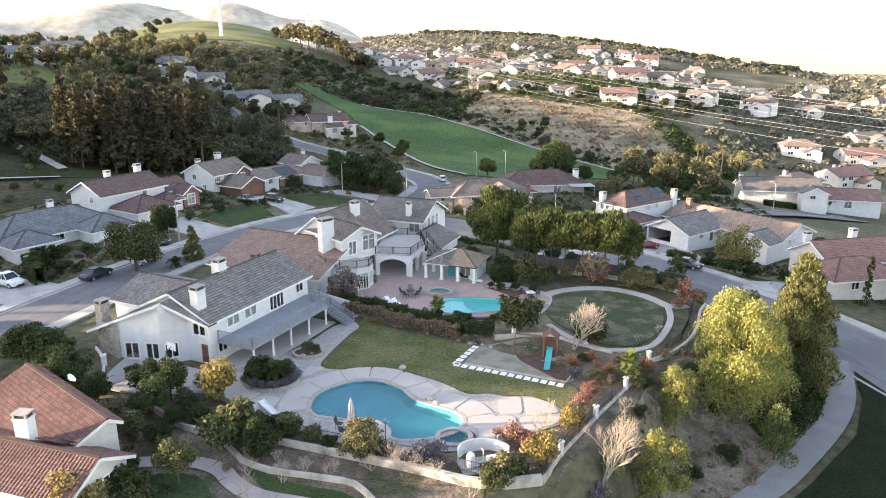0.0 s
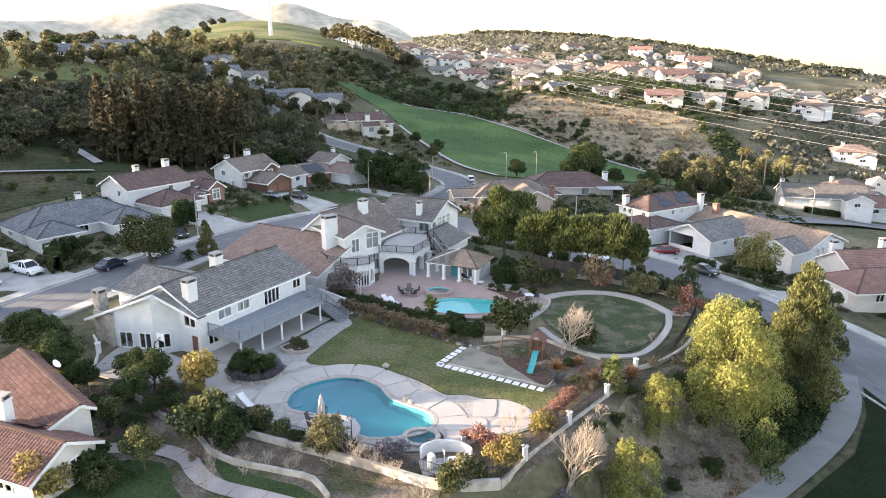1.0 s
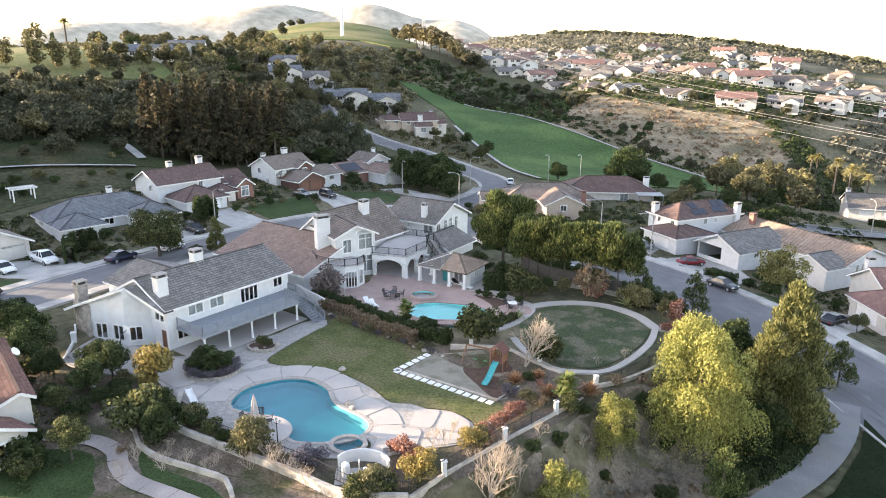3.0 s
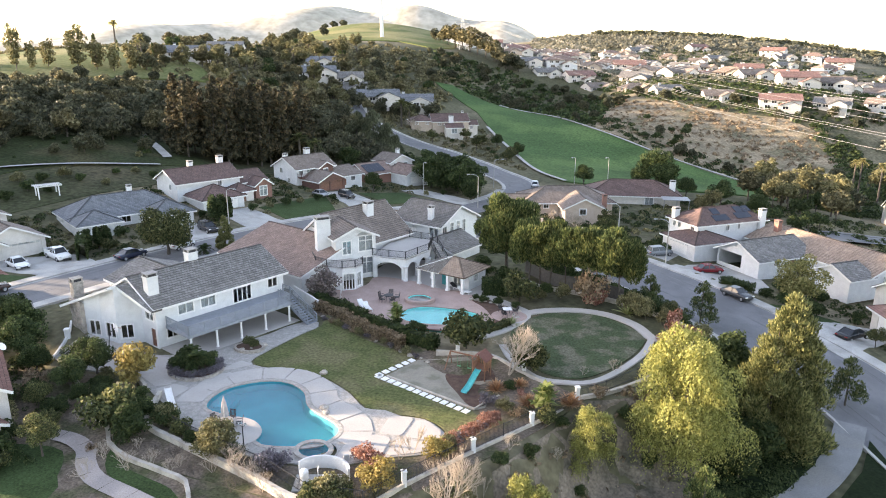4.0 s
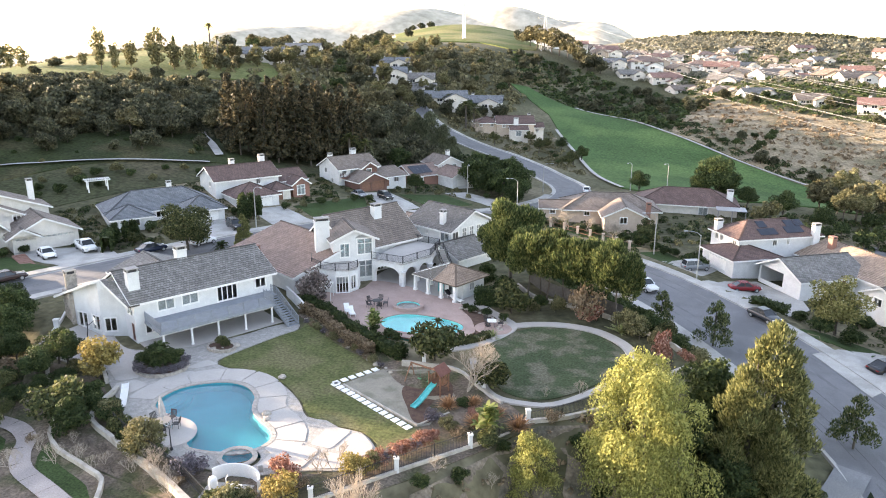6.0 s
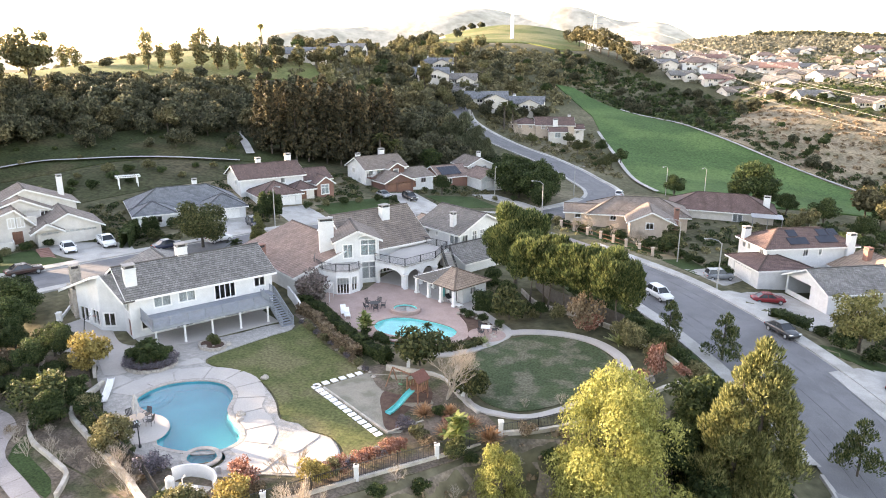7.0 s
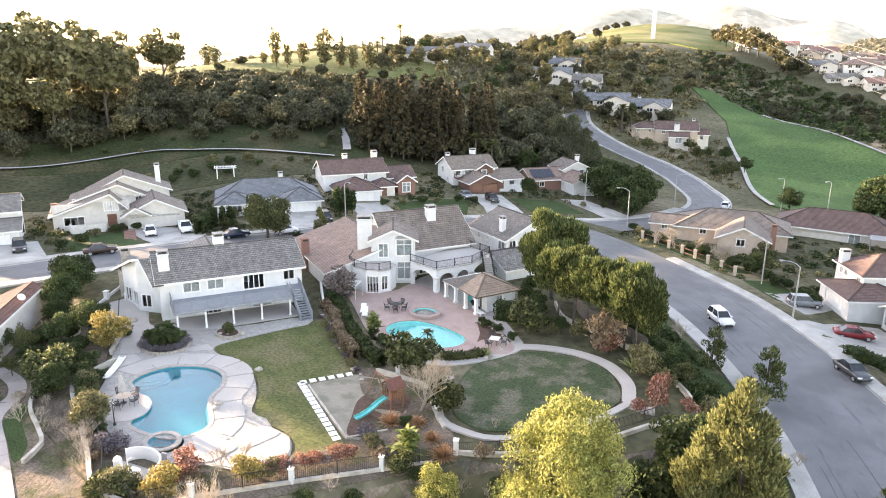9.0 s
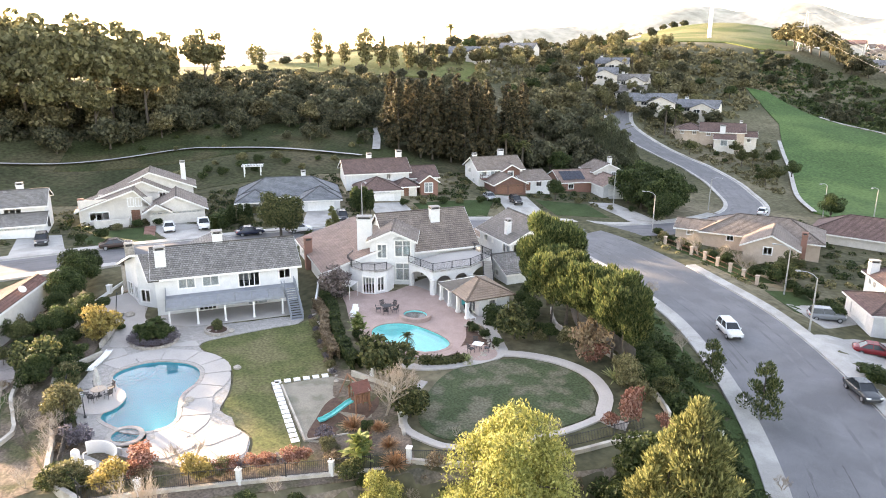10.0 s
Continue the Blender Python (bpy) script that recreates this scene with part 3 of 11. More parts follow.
for road_name, (line, zs, half) in ROAD_LINES.items():
    cut = slice(0, len(line))
    if road_name == "curve_road":
        cut = slice(5, len(line))
    ln, z = line[cut], zs[cut] + (0.008 if road_name == "curve_road" else 0.0)
    bm = bmesh.new()
    for a, b in ((-half, -half / 2), (-half / 2, 0), (0, half / 2), (half / 2, half)):
        strip(bm, ln, z, b, a, 0.03 - 0.02 * abs(b) / half, 0.03 - 0.02 * abs(a) / half)
    bmesh.ops.remove_doubles(bm, verts=bm.verts, dist=1e-4)
    tagged(part("road" if road_name == "street" else "road_curve", bm, ASPHALT, smooth_shade=True), "worn grey asphalt street with patched darker tar marks", "road", "", "structure")


# wheel tracks and tar seams on the asphalt
for road_name, (line, zs, half) in ROAD_LINES.items():
    rw = random.Random(len(road_name))
    for kind, n in (("track", 4), ("seam", 9)):
        bm = bmesh.new()
        for i in range(n):
            off = (-0.62, -0.30, 0.28, 0.60)[i] * half if kind == "track" else rw.uniform(-0.8, 0.8) * half
            k0 = 8
            while k0 < len(line) - 8:
                run = rw.randint(8, 26) if kind == "track" else rw.randint(3, 12)
                ln, z = line[k0:k0 + run], zs[k0:k0 + run]
                w = rw.uniform(0.18, 0.42) if kind == "track" else rw.uniform(0.03, 0.07)
                o = off + rw.uniform(-0.25, 0.25)
                if len(ln) > 2:
                    strip(bm, ln, z, o + w, o - w, 0.038 - 0.02 * abs(o) / half, 0.038 - 0.02 * abs(o) / half)
                k0 += run + (rw.randint(0, 5) if kind == "track" else rw.randint(6, 40))
        tagged(part("tar_" + kind, bm, TAR if kind == "seam" else WORN), "dark tar seams in the asphalt" if kind == "seam" else "darker worn wheel tracks on the asphalt", "road marks", "", "stuff")


def kerb_run(line, zs, side, half, lo, hi, walk_w=1.5):
    bm = bmesh.new()
    ln, z = line[lo:hi], zs[lo:hi]
    s = side
    bands = ((half - 0.5, half, 0.015, 0.02), (half, half, 0.02, 0.16), (half, half + 0.2, 0.16, 0.17), (half + 0.2, half + 0.2 + walk_w, 0.17, 0.19), (half + 0.2 + walk_w, half + 0.2 + walk_w, 0.19, -0.3))
    for a, b, za, zb in bands:
        if s > 0:
            strip(bm, ln, z, a, b, za, zb)
        else:
            strip(bm, ln, z, -a, -b, za, zb)
    bmesh.ops.remove_doubles(bm, verts=bm.verts, dist=1e-4)
    bmesh.ops.recalc_face_normals(bm, faces=bm.faces)
    tagged(part("pavement", bm, CONCRETE), "pale concrete kerb and pavement beside the street", "pavement", "", "structure")


def near_index(line, x, y):
    return int(np.hypot(line[:, 0] - x, line[:, 1] - y).argmin())


sl, sz, sh = ROAD_LINES["street"]
cl, cz, ch = ROAD_LINES["curve_road"]
kerb_run(sl, sz, 1, sh, 0, near_index(sl, -3.3, 184))
kerb_run(sl, sz, 1, sh, near_index(sl, -3.3, 184), len(sl), 0.25)                                      # far side of the street
kerb_run(sl, sz, -1, sh, 0, near_index(sl, -24, 137))                    # house side
kerb_run(sl, sz, -1, sh, near_index(sl, -6, 163), near_index(sl, -3.3, 184))
kerb_run(sl, sz, -1, sh, near_index(sl, -3.3, 184), len(sl), 0.6)
kerb_run(cl, cz, 1, ch, near_index(cl, 4, 132), len(cl))
kerb_run(cl, cz, -1, ch, near_index(cl, -8, 137.5), near_index(cl, 50.5, 81), 1.7)
kerb_run(cl, cz, -1, ch, near_index(cl, 50.5, 81), len(cl), 0.15)

# the green valley meadow and the dry bank behind it
drape("meadow", [(-4, 227), (7, 203), (28, 190), (50, 205), (70, 235), (76, 262), (62, 280), (32, 299), (6, 321), (-15, 344), (-42, 366), (-72, 386), (-80, 380), (-66, 362), (-46, 330), (-34, 300), (-18, 262)], 0.35, GREEN, 9.0, "smooth green meadow in the valley", "grass", "structure", (), 1.2)
drape("dry_bank", [(8, 322), (34, 301), (64, 282), (78, 262), (92, 262), (106, 295), (108, 335), (92, 352), (66, 360), (40, 372), (24, 384), (12, 360)], 0.3, DRY, 7.0, "dry brown grassy bank under the hill houses", "slope", "structure", (), 1.2)
HILL_TOP = [(-215, 470), (-165, 447), (-128, 462), (-104, 455), (-92, 470), (-100, 520), (-128, 580), (-150, 660), (-205, 700), (-260, 680), (-268, 620), (-226, 540)]
drape("hill_top", HILL_TOP, 0.6, FIELD, 12.0, "green grassy hilltop under the mast", "grass", "structure", (), 1.0)
RIDGE_FIELD = [(-215, 118), (-184, 138), (-172, 160), (-164, 180), (-155, 192), (-143, 204), (-130, 219), (-120, 232), (-134, 246), (-152, 262), (-190, 272), (-240, 240), (-262, 170)]
drape("ridge_field", RIDGE_FIELD, 0.5, FIELD, 8.0, "sunlit grass field along the ridge", "grass", "structure", (), 1.0)
drape("wooded_slope", [(-150, 58), (-104, 60), (-92, 80), (-84, 104), (-70, 130), (-60, 158), (-46, 178), (-58, 205), (-100, 216), (-160, 182), (-184, 112)], 0.12, SLOPE, 5.0, "undergrowth on the slope, its colour darkened for shade", "slope", "structure", (), 1.5)
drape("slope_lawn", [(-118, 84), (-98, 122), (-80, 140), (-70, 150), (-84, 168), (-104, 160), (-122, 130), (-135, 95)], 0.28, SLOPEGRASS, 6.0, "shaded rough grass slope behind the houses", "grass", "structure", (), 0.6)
trail = spline([(-128, 70), (-121, 87), (-113.5, 111), (-103.5, 120.5), (-85, 134), (-78, 141)], 2.0)
bm = bmesh.new()
tz = height(trail[:, 0], trail[:, 1])
strip(bm, trail, tz, 0.8, -0.8, 0.6, 0.6)
tagged(part("footpath", bm, CONCRETE), "narrow pale footpath along the slope", "path", "", "structure")
bm = bmesh.new()
trail = spline([(-81, 148), (-90, 156), (-98, 162), (-101, 166)], 2.0)
strip(bm, trail, height(trail[:, 0], trail[:, 1]), 1.0, -1.0, 0.7, 0.7)
tagged(part("slope_drain", bm, CONCRETE), "grey concrete drain channel down the slope", "path", "", "structure")
# meadow path
bm = bmesh.new()
trail = spline([(7, 203), (-4, 226), (-18, 262), (-27, 282), (-35, 300)], 3.0)
strip(bm, trail, height(trail[:, 0], trail[:, 1]), 0.6, -0.6, 0.5, 0.5)
tagged(part("meadow_path", bm, CONCRETE), "thin pale path at the meadow edge", "path", "", "structure")
bm = bmesh.new()
trail = spline([(77, 262), (62, 281), (32, 300), (6, 322), (-15, 345), (-42, 367)], 4.0)
strip(bm, trail, height(trail[:, 0], trail[:, 1]), 0.7, -0.7, 0.6, 0.6)
tagged(part("bank_path", bm, CONCRETE), "thin pale path under the dry bank", "path", "", "structure")
# lower pavement beside the lawn, whose grass colour is darkened for shade
drape("dark_lawn", [(26, 49.2), (33, 54.5), (41, 61.5), (45.5, 68.5), (47.6, 74), (51.2, 55), (53.5, 35), (25, 35), (20, 40)], 0.1, SHADEGRASS, 3.0, "grass coloured dark for shade beside the lower footpath", "grass")
bm = bmesh.new()
trail = spline([(18, 41), (24, 50), (31, 55.5), (39.5, 63.5), (44.0, 70), (46.6, 76.5)], 1.5)
strip(bm, trail, height(trail[:, 0], trail[:, 1]), 1.4, -1.4, 0.2, 0.2)
tagged(part("lower_footpath", bm, GREYPATH), "concrete footpath below the bank, greyed for shade", "path", "", "structure")


# ---------------------------------------------------------------- house kit
def slope_sheet(bm, uvl, a0, a1, b0, b1, course=0.36, lift=0.04, barrel=0.0, thick=0.14):
    """One roof slope in lapped courses, from the eave a0-a1 up to b0-b1."""
    a0, a1, b0, b1 = (Vector(p) for p in (a0, a1, b0, b1))
    if (a1 - a0).cross((b0 + b1) / 2 - a0).z < 0:
        a0, a1, b0, b1 = a1, a0, b1, b0
    no = (a1 - a0).cross((b0 + b1) / 2 - a0).normalized()
    along = (a1 - a0).normalized()
    run = ((b0 + b1) / 2 - (a0 + a1) / 2).length
    n = max(1, int(run / course))

    def quad(ps, vs):
        try:
            f = bm.faces.new([bm.verts.new(p) for p in ps])
        except ValueError:
            return
        for lp, v in zip(f.loops, vs):
            lp[uvl].uv = ((lp.vert.co - a0).dot(along), v)

    for i in range(n):
        p0, p1, q0, q1 = a0.lerp(b0, i / n), a1.lerp(b1, i / n), a0.lerp(b0, (i + 1) / n), a1.lerp(b1, (i + 1) / n)
        va, vb = run * i / n, run * (i + 1) / n
        if barrel:
            k = max(1, int((p1 - p0).length / (barrel / 4)))
            def wave(p):
                return no * (0.07 * abs(math.sin(math.pi * (p - a0).dot(along) / barrel)))
            for j in range(k):
                c = [p0.lerp(p1, j / k), p0.lerp(p1, (j + 1) / k), q0.lerp(q1, (j + 1) / k), q0.lerp(q1, j / k)]
                quad([c[0] + wave(c[0]) + no * lift, c[1] + wave(c[1]) + no * lift, c[2] + wave(c[2]), c[3] + wave(c[3])], (va, va, vb, vb))
                quad([c[0] + wave(c[0]), c[1] + wave(c[1]), c[1] + wave(c[1]) + no * lift, c[0] + wave(c[0]) + no * lift], (va, va, va, va))
        else:
            low = no * lift
            quad([p0 + low, p1 + low, q1, q0], (va, va, vb, vb))
            quad([p0, p1, p1 + low, p0 + low], (va, va, va, va))
    d = -no * thick
    quad([b0 + d, b1 + d, a1 + d, a0 + d], (0, 0, 0, 0))
    for p, q in ((a0, a1), (a1, b1), (b0, a0)):
        quad([p + d, q + d, q, p], (0, 0, 0, 0))


def wall_panel(bm, a, b, z0, z1, holes, th, m):
    """A wall with thickness and openings through it; a to b from left to right as seen from outside."""
    a, b = Vector((*a, 0)), Vector((*b, 0))
    length = (b - a).length
    if length < 0.05:
        return
    d = (b - a) / length
    inn = Vector((-d.y, d.x, 0)) * th
    ss = sorted({0.0, length, *[h[0] for h in holes], *[h[2] for h in holes]})
    zz = sorted({z0, z1, *[h[1] for h in holes], *[h[3] for h in holes]})

    def solid(i, j):
        if not (0 <= i < len(ss) - 1 and 0 <= j < len(zz) - 1):
            return True
        s, z = (ss[i] + ss[i + 1]) / 2, (zz[j] + zz[j + 1]) / 2
        return not any(h[0] < s < h[2] and h[1] < z < h[3] for h in holes)

    def P(s, z, k):
        return m @ (a + d * s + Vector((0, 0, z)) + inn * k)

    for i in range(len(ss) - 1):
        for j in range(len(zz) - 1):
            if not solid(i, j):
                continue
            s0, s1, y0, y1 = ss[i], ss[i + 1], zz[j], zz[j + 1]
            bm.faces.new([bm.verts.new(p) for p in (P(s0, y0, 0), P(s1, y0, 0), P(s1, y1, 0), P(s0, y1, 0))])
            bm.faces.new([bm.verts.new(p) for p in (P(s1, y0, 1), P(s0, y0, 1), P(s0, y1, 1), P(s1, y1, 1))])
            if j == len(zz) - 2:
                bm.faces.new([bm.verts.new(p) for p in (P(s0, y1, 0), P(s1, y1, 0), P(s1, y1, 1), P(s0, y1, 1))])
            for di, dj, e in ((-1, 0, (s0, y1, s0, y0)), (1, 0, (s1, y0, s1, y1)), (0, -1, (s0, y0, s1, y0)), (0, 1, (s1, y1, s0, y1))):
                if not solid(i + di, j + dj):
                    p, q = (e[0], e[1]), (e[2], e[3])
                    bm.faces.new([bm.verts.new(v) for v in (P(*q, 0), P(*p, 0), P(*p, 1), P(*q, 1))])


def opening(house, kind, a, b, s, zb, w, h, m):
    """A window or door set in a wall's opening, as a part of its house."""
    a, b = Vector((*a, 0)), Vector((*b, 0))
    d = (b - a).normalized()
    inn = Vector((-d.y, d.x, 0))
    base = m @ (Matrix.Translation(a + d * s + Vector((0, 0, zb))) @ Matrix((d, inn, Vector((0, 0, 1)))).transposed().to_4x4())
    f = 0.09
    if kind in ("win", "wide", "french", "slider", "curt", "tall"):
        bm = bmesh.new()
        n = {"win": 2, "curt": 2, "wide": 3, "french": 4, "slider": 2, "tall": 2}[kind]
        gaps = []
        for i in range(n):
            s0, s1 = w * i / n + (f if i == 0 else 0.045), w * (i + 1) / n - (f if i == n - 1 else 0.045)
            rows = ((f, h * 0.66), (h * 0.66 + 0.08, h - f)) if kind == "tall" else ((f, h - f),)
            gaps += [(s0 + 0.07, r0, s1 + 0.07, r1) for r0, r1 in rows]
        wall_panel(bm, (-0.07, -0.04), (w + 0.07, -0.04), -0.07, h + 0.07, gaps, 0.15, Matrix())
        bmesh.ops.remove_doubles(bm, verts=bm.verts, dist=0.001)
        name = "door" if kind in ("french", "slider") else "window"
        win = part(name, bm, TRIM, house, "white framed glass door" if name == "door" else "white framed window")
        win.matrix_basis = base
        for i in range(n):
            bm = bmesh.new()
            box(bm, w * i / n + 0.05, 0.05, f, w * (i + 1) / n - 0.05, 0.065, h - f)
            p = part("pane", bm, GLASS, win)
            p.visible_shadow = False
        if kind in ("curt", "slider", "tall"):
            bm = bmesh.new()
            k = 14
            for i in range(k):
                y0, y1 = (0.16 + 0.03 * ((i + j) % 2) for j in (0, 1))
                bm.faces.new([bm.verts.new(c) for c in ((w * i / k, y0, 0.05), (w * (i + 1) / k, y1, 0.05), (w * (i + 1) / k, y1, h), (w * i / k, y0, h))])
            part("curtain", bm, CURTAIN, win, "pale curtain")
    elif kind == "garage":
        bm = bmesh.new()
        rows = 4
        for r in range(rows):
            z0, z1 = h * r / rows, h * (r + 1) / rows
            box(bm, 0, 0.10, z0, w, 0.16, z1)
            cols = max(2, int(w / 0.75))
            if r < rows - 1:
                for c in range(cols):
                    box(bm, w * c / cols + 0.08, 0.075, z0 + 0.09, w * (c + 1) / cols - 0.08, 0.101, z1 - 0.07)
        dark = house.get("garage", "white")
        door = part("garage_door", bm, {"white": TRIM, "brown": BROWN_WOOD, "tan": CREAM}[dark], house, {"white": "white panelled garage door", "brown": "brown panelled garage door", "tan": "cream panelled garage door"}[dark])
        door.matrix_basis = base
        cols = max(2, int(w / 0.75))
        for c in range(cols):
            bm = bmesh.new()
            box(bm, w * c / cols + 0.12, 0.085, h * 0.8, w * (c + 1) / cols - 0.12, 0.099, h * 0.93)
            part("pane", bm, GLASS, door)
    else:
        bm = bmesh.new()
        box(bm, 0, 0.06, 0, w, 0.12, h)
        for x0, x1 in ((0.12, w / 2 - 0.05), (w / 2 + 0.05, w - 0.12)):
            for z0, z1 in ((0.15, h * 0.45), (h * 0.52, h - 0.15)):
                box(bm, x0, 0.035, z0, x1, 0.061, z1)
        door = part("door", bm, BROWN_WOOD, house, "dark wooden front door")
        door.matrix_basis = base
        bm = bmesh.new()
        lathe(bm, [(0.02, 0), (0.045, 0.03), (0.045, 0.06), (0.02, 0.08)], 10)
        k = part("door_handle", bm, GREY_METAL, door)
        k.matrix_basis = pose(w - 0.12, 0.03, 1.0, 90)


def block(house, x0, y0, x1, y1, z0, z1, roof, rise, wall, roofm, over=0.5, rake=0.4, opens=None, ridge=None, m=None, barrel=0.0, trim=True, back=None, below=1.5, skip=""):
    """A wing of a house: four walls with their openings, gables and a roof."""
    m = m or Matrix()
    opens = opens or {}
    FOOTPRINTS.append([tuple((house.matrix_basis @ m @ Vector((x, y, 0)))[:2]) for x, y in ((x0, y0), (x1, y0), (x1, y1), (x0, y1))])
    runs = {"S": ((x0, y0), (x1, y0)), "E": ((x1, y0), (x1, y1)), "N": ((x1, y1), (x0, y1)), "W": ((x0, y1), (x0, y0))}
    back = z1 if back is None else back
    bm = bmesh.new()
    for side, (a, b) in runs.items():
        if side in skip:
            continue
        holes = [(s, zb, s + w, zb + h) for kind, s, zb, w, h in opens.get(side, ())]
        wall_panel(bm, a, b, z0 - below, min(z1, back) if side in "EW" and back != z1 else (back if side == "N" else z1), holes, 0.2, m)
        for kind, s, zb, w, h in opens.get(side, ()):
            if kind != "hole":
                opening(house, kind, a, b, s, zb, w, h, m)
    along_x = roof in ("gx", "hx")
    mid = ridge if ridge is not None else ((y0 + y1) / 2 if along_x else (x0 + x1) / 2)
    top = z1 + rise
    tri = []
    if roof == "gx":
        for x in (x0, x1):
            pts = [(x, y0, min(z1, back)), (x, y1, min(z1, back)), (x, y1, back), (x, mid, top), (x, y0, z1)]
            tri.append((pts, 0.2 if x == x0 else -0.2, 0))
    elif roof == "gy":
        for y in (y0, y1):
            tri.append(([(x0, y, z1), (x1, y, z1), (mid, y, top)], 0.2 if y == y0 else -0.2, 1))
    for pts, din, ax in tri:
        for k in (0, din):
            bm.faces.new([bm.verts.new(m @ Vector((p[0] + (k if ax == 0 else 0), p[1] + (k if ax == 1 else 0), p[2]))) for p in pts])
    bmesh.ops.remove_doubles(bm, verts=bm.verts, dist=0.002)
    wl = part("wall", bm, wall, house)
    if roof is None:
        return wl
    bm = bmesh.new()
    uvl = bm.loops.layers.uv.new("UVMap")
    edges = []
    if roof in ("gx", "gy"):
        if roof == "gx":
            f, g = rise / (mid - y0), (top - back) / (y1 - mid)
            S = ((x0 - rake, y0 - over, z1 - over * f), (x1 + rake, y0 - over, z1 - over * f))
            N = ((x1 + rake, y1 + over, back - over * g), (x0 - rake, y1 + over, back - over * g))
            R = ((x0 - rake, mid, top), (x1 + rake, mid, top))
            sheets = [(S[0], S[1], R[0], R[1]), (N[0], N[1], R[1], R[0])]
        else:
            f, g = rise / (mid - x0), rise / (x1 - mid)
            Wt = ((x0 - over, y1 + rake, z1 - over * f), (x0 - over, y0 - rake, z1 - over * f))
            Et = ((x1 + over, y0 - rake, z1 - over * g), (x1 + over, y1 + rake, z1 - over * g))
            R = ((mid, y0 - rake, top), (mid, y1 + rake, top))
            sheets = [(Wt[0], Wt[1], R[1], R[0]), (Et[0], Et[1], R[0], R[1])]
        for a0, a1, b0, b1 in sheets:
            edges += [(a0, a1), (a0, b0), (a1, b1)]
        caps = [R]
    else:
        w, dpt = x1 - x0 + 2 * over, y1 - y0 + 2 * over
        zE = z1 - over * rise / ((dpt if along_x else w) / 2 - over)
        c = [(x0 - over, y0 - over, zE), (x1 + over, y0 - over, zE), (x1 + over, y1 + over, zE), (x0 - over, y1 + over, zE)]
        if along_x:
            k = min(dpt / 2, w / 2 - 0.01)
            R = ((x0 - over + k, mid, top), (x1 + over - k, mid, top))
            sheets = [(c[0], c[1], R[0], R[1]), (c[2], c[3], R[1], R[0]), (c[3], c[0], R[0], R[0]), (c[1], c[2], R[1], R[1])]
        else:
            k = min(w / 2, dpt / 2 - 0.01)
            R = ((mid, y0 - over + k, top), (mid, y1 + over - k, top))
            sheets = [(c[3], c[0], R[1], R[0]), (c[1], c[2], R[0], R[1]), (c[0], c[1], R[0], R[0]), (c[2], c[3], R[1], R[1])]
        edges = [(c[i], c[(i + 1) % 4]) for i in range(4)]
        caps = [R, (c[0], R[0]), (c[3], R[0] if along_x else R[1]), (c[1], R[1] if along_x else R[0]), (c[2], R[1])]
    for a0, a1, b0, b1 in sheets:
        slope_sheet(bm, uvl, *(m @ Vector(p) for p in (a0, a1, b0, b1)), barrel=barrel)
    bmesh.ops.remove_doubles(bm, verts=bm.verts, dist=0.002)
    rf = part("roof", bm, roofm, house)
    for p, q in caps if trim else ():
        if (Vector(p) - Vector(q)).length > 0.2:
            p, q = m @ Vector(p), m @ Vector(q)
            bm = bmesh.new()
            bar(bm, p + Vector((0, 0, 0.05)), q + Vector((0, 0, 0.05)), 0.26, 0.09)
            part("ridge_cap", bm, roofm, rf)
    if trim:
        for p, q in edges:
            p, q = m @ Vector(p), m @ Vector(q)
            if (p - q).length > 0.1:
                bm = bmesh.new()
                bar(bm, p - Vector((0, 0, 0.13)), q - Vector((0, 0, 0.13)), 0.05, 0.24)
                part("fascia", bm, TRIM, rf, "white painted fascia board")
    return wl


def chimney(house, x, y, z0, z1, w=0.9, d=0.75, wall=None, rz=0.0):
    """A chimney: shaft with a projecting band, a black block for the shade in the flue openings, and a cap slab."""
    bm = bmesh.new()
    box(bm, -w / 2, -d / 2, z0, w / 2, d / 2, z1 - 0.42)
    box(bm, -w / 2 - 0.06, -d / 2 - 0.06, z1 - 0.55, w / 2 + 0.06, d / 2 + 0.06, z1 - 0.40)
    bmesh.ops.bevel(bm, geom=bm.edges[:], offset=0.02, segments=1, affect="EDGES")
    c = part("chimney", bm, wall or WHITE, house)
    c.matrix_basis = pose(x, y, 0, 0, 0, rz)
    bm = bmesh.new()
    box(bm, -w / 2 + 0.06, -d / 2 + 0.06, z1 - 0.41, w / 2 - 0.06, d / 2 - 0.06, z1 - 0.11)
    part("flue", bm, BLACK, c, "black block for the shaded flue opening")
    bm = bmesh.new()
    for sx in (-1, 1):
        for sy in (-1, 1):
            box(bm, sx * (w / 2 - 0.08) - 0.08, sy * (d / 2 - 0.08) - 0.08, z1 - 0.41, sx * (w / 2 - 0.08) + 0.08, sy * (d / 2 - 0.08) + 0.08, z1 - 0.09)
    box(bm, -w / 2 - 0.05, -d / 2 - 0.05, z1 - 0.1, w / 2 + 0.05, d / 2 + 0.05, z1)
    part("chimney_cap", bm, wall or CAP, c)
    return c


CAP = mat("grey_chimney_cap", (0.36, 0.34, 0.32), (0.26, 0.245, 0.23), 0.85, 3, 30, 0.2)


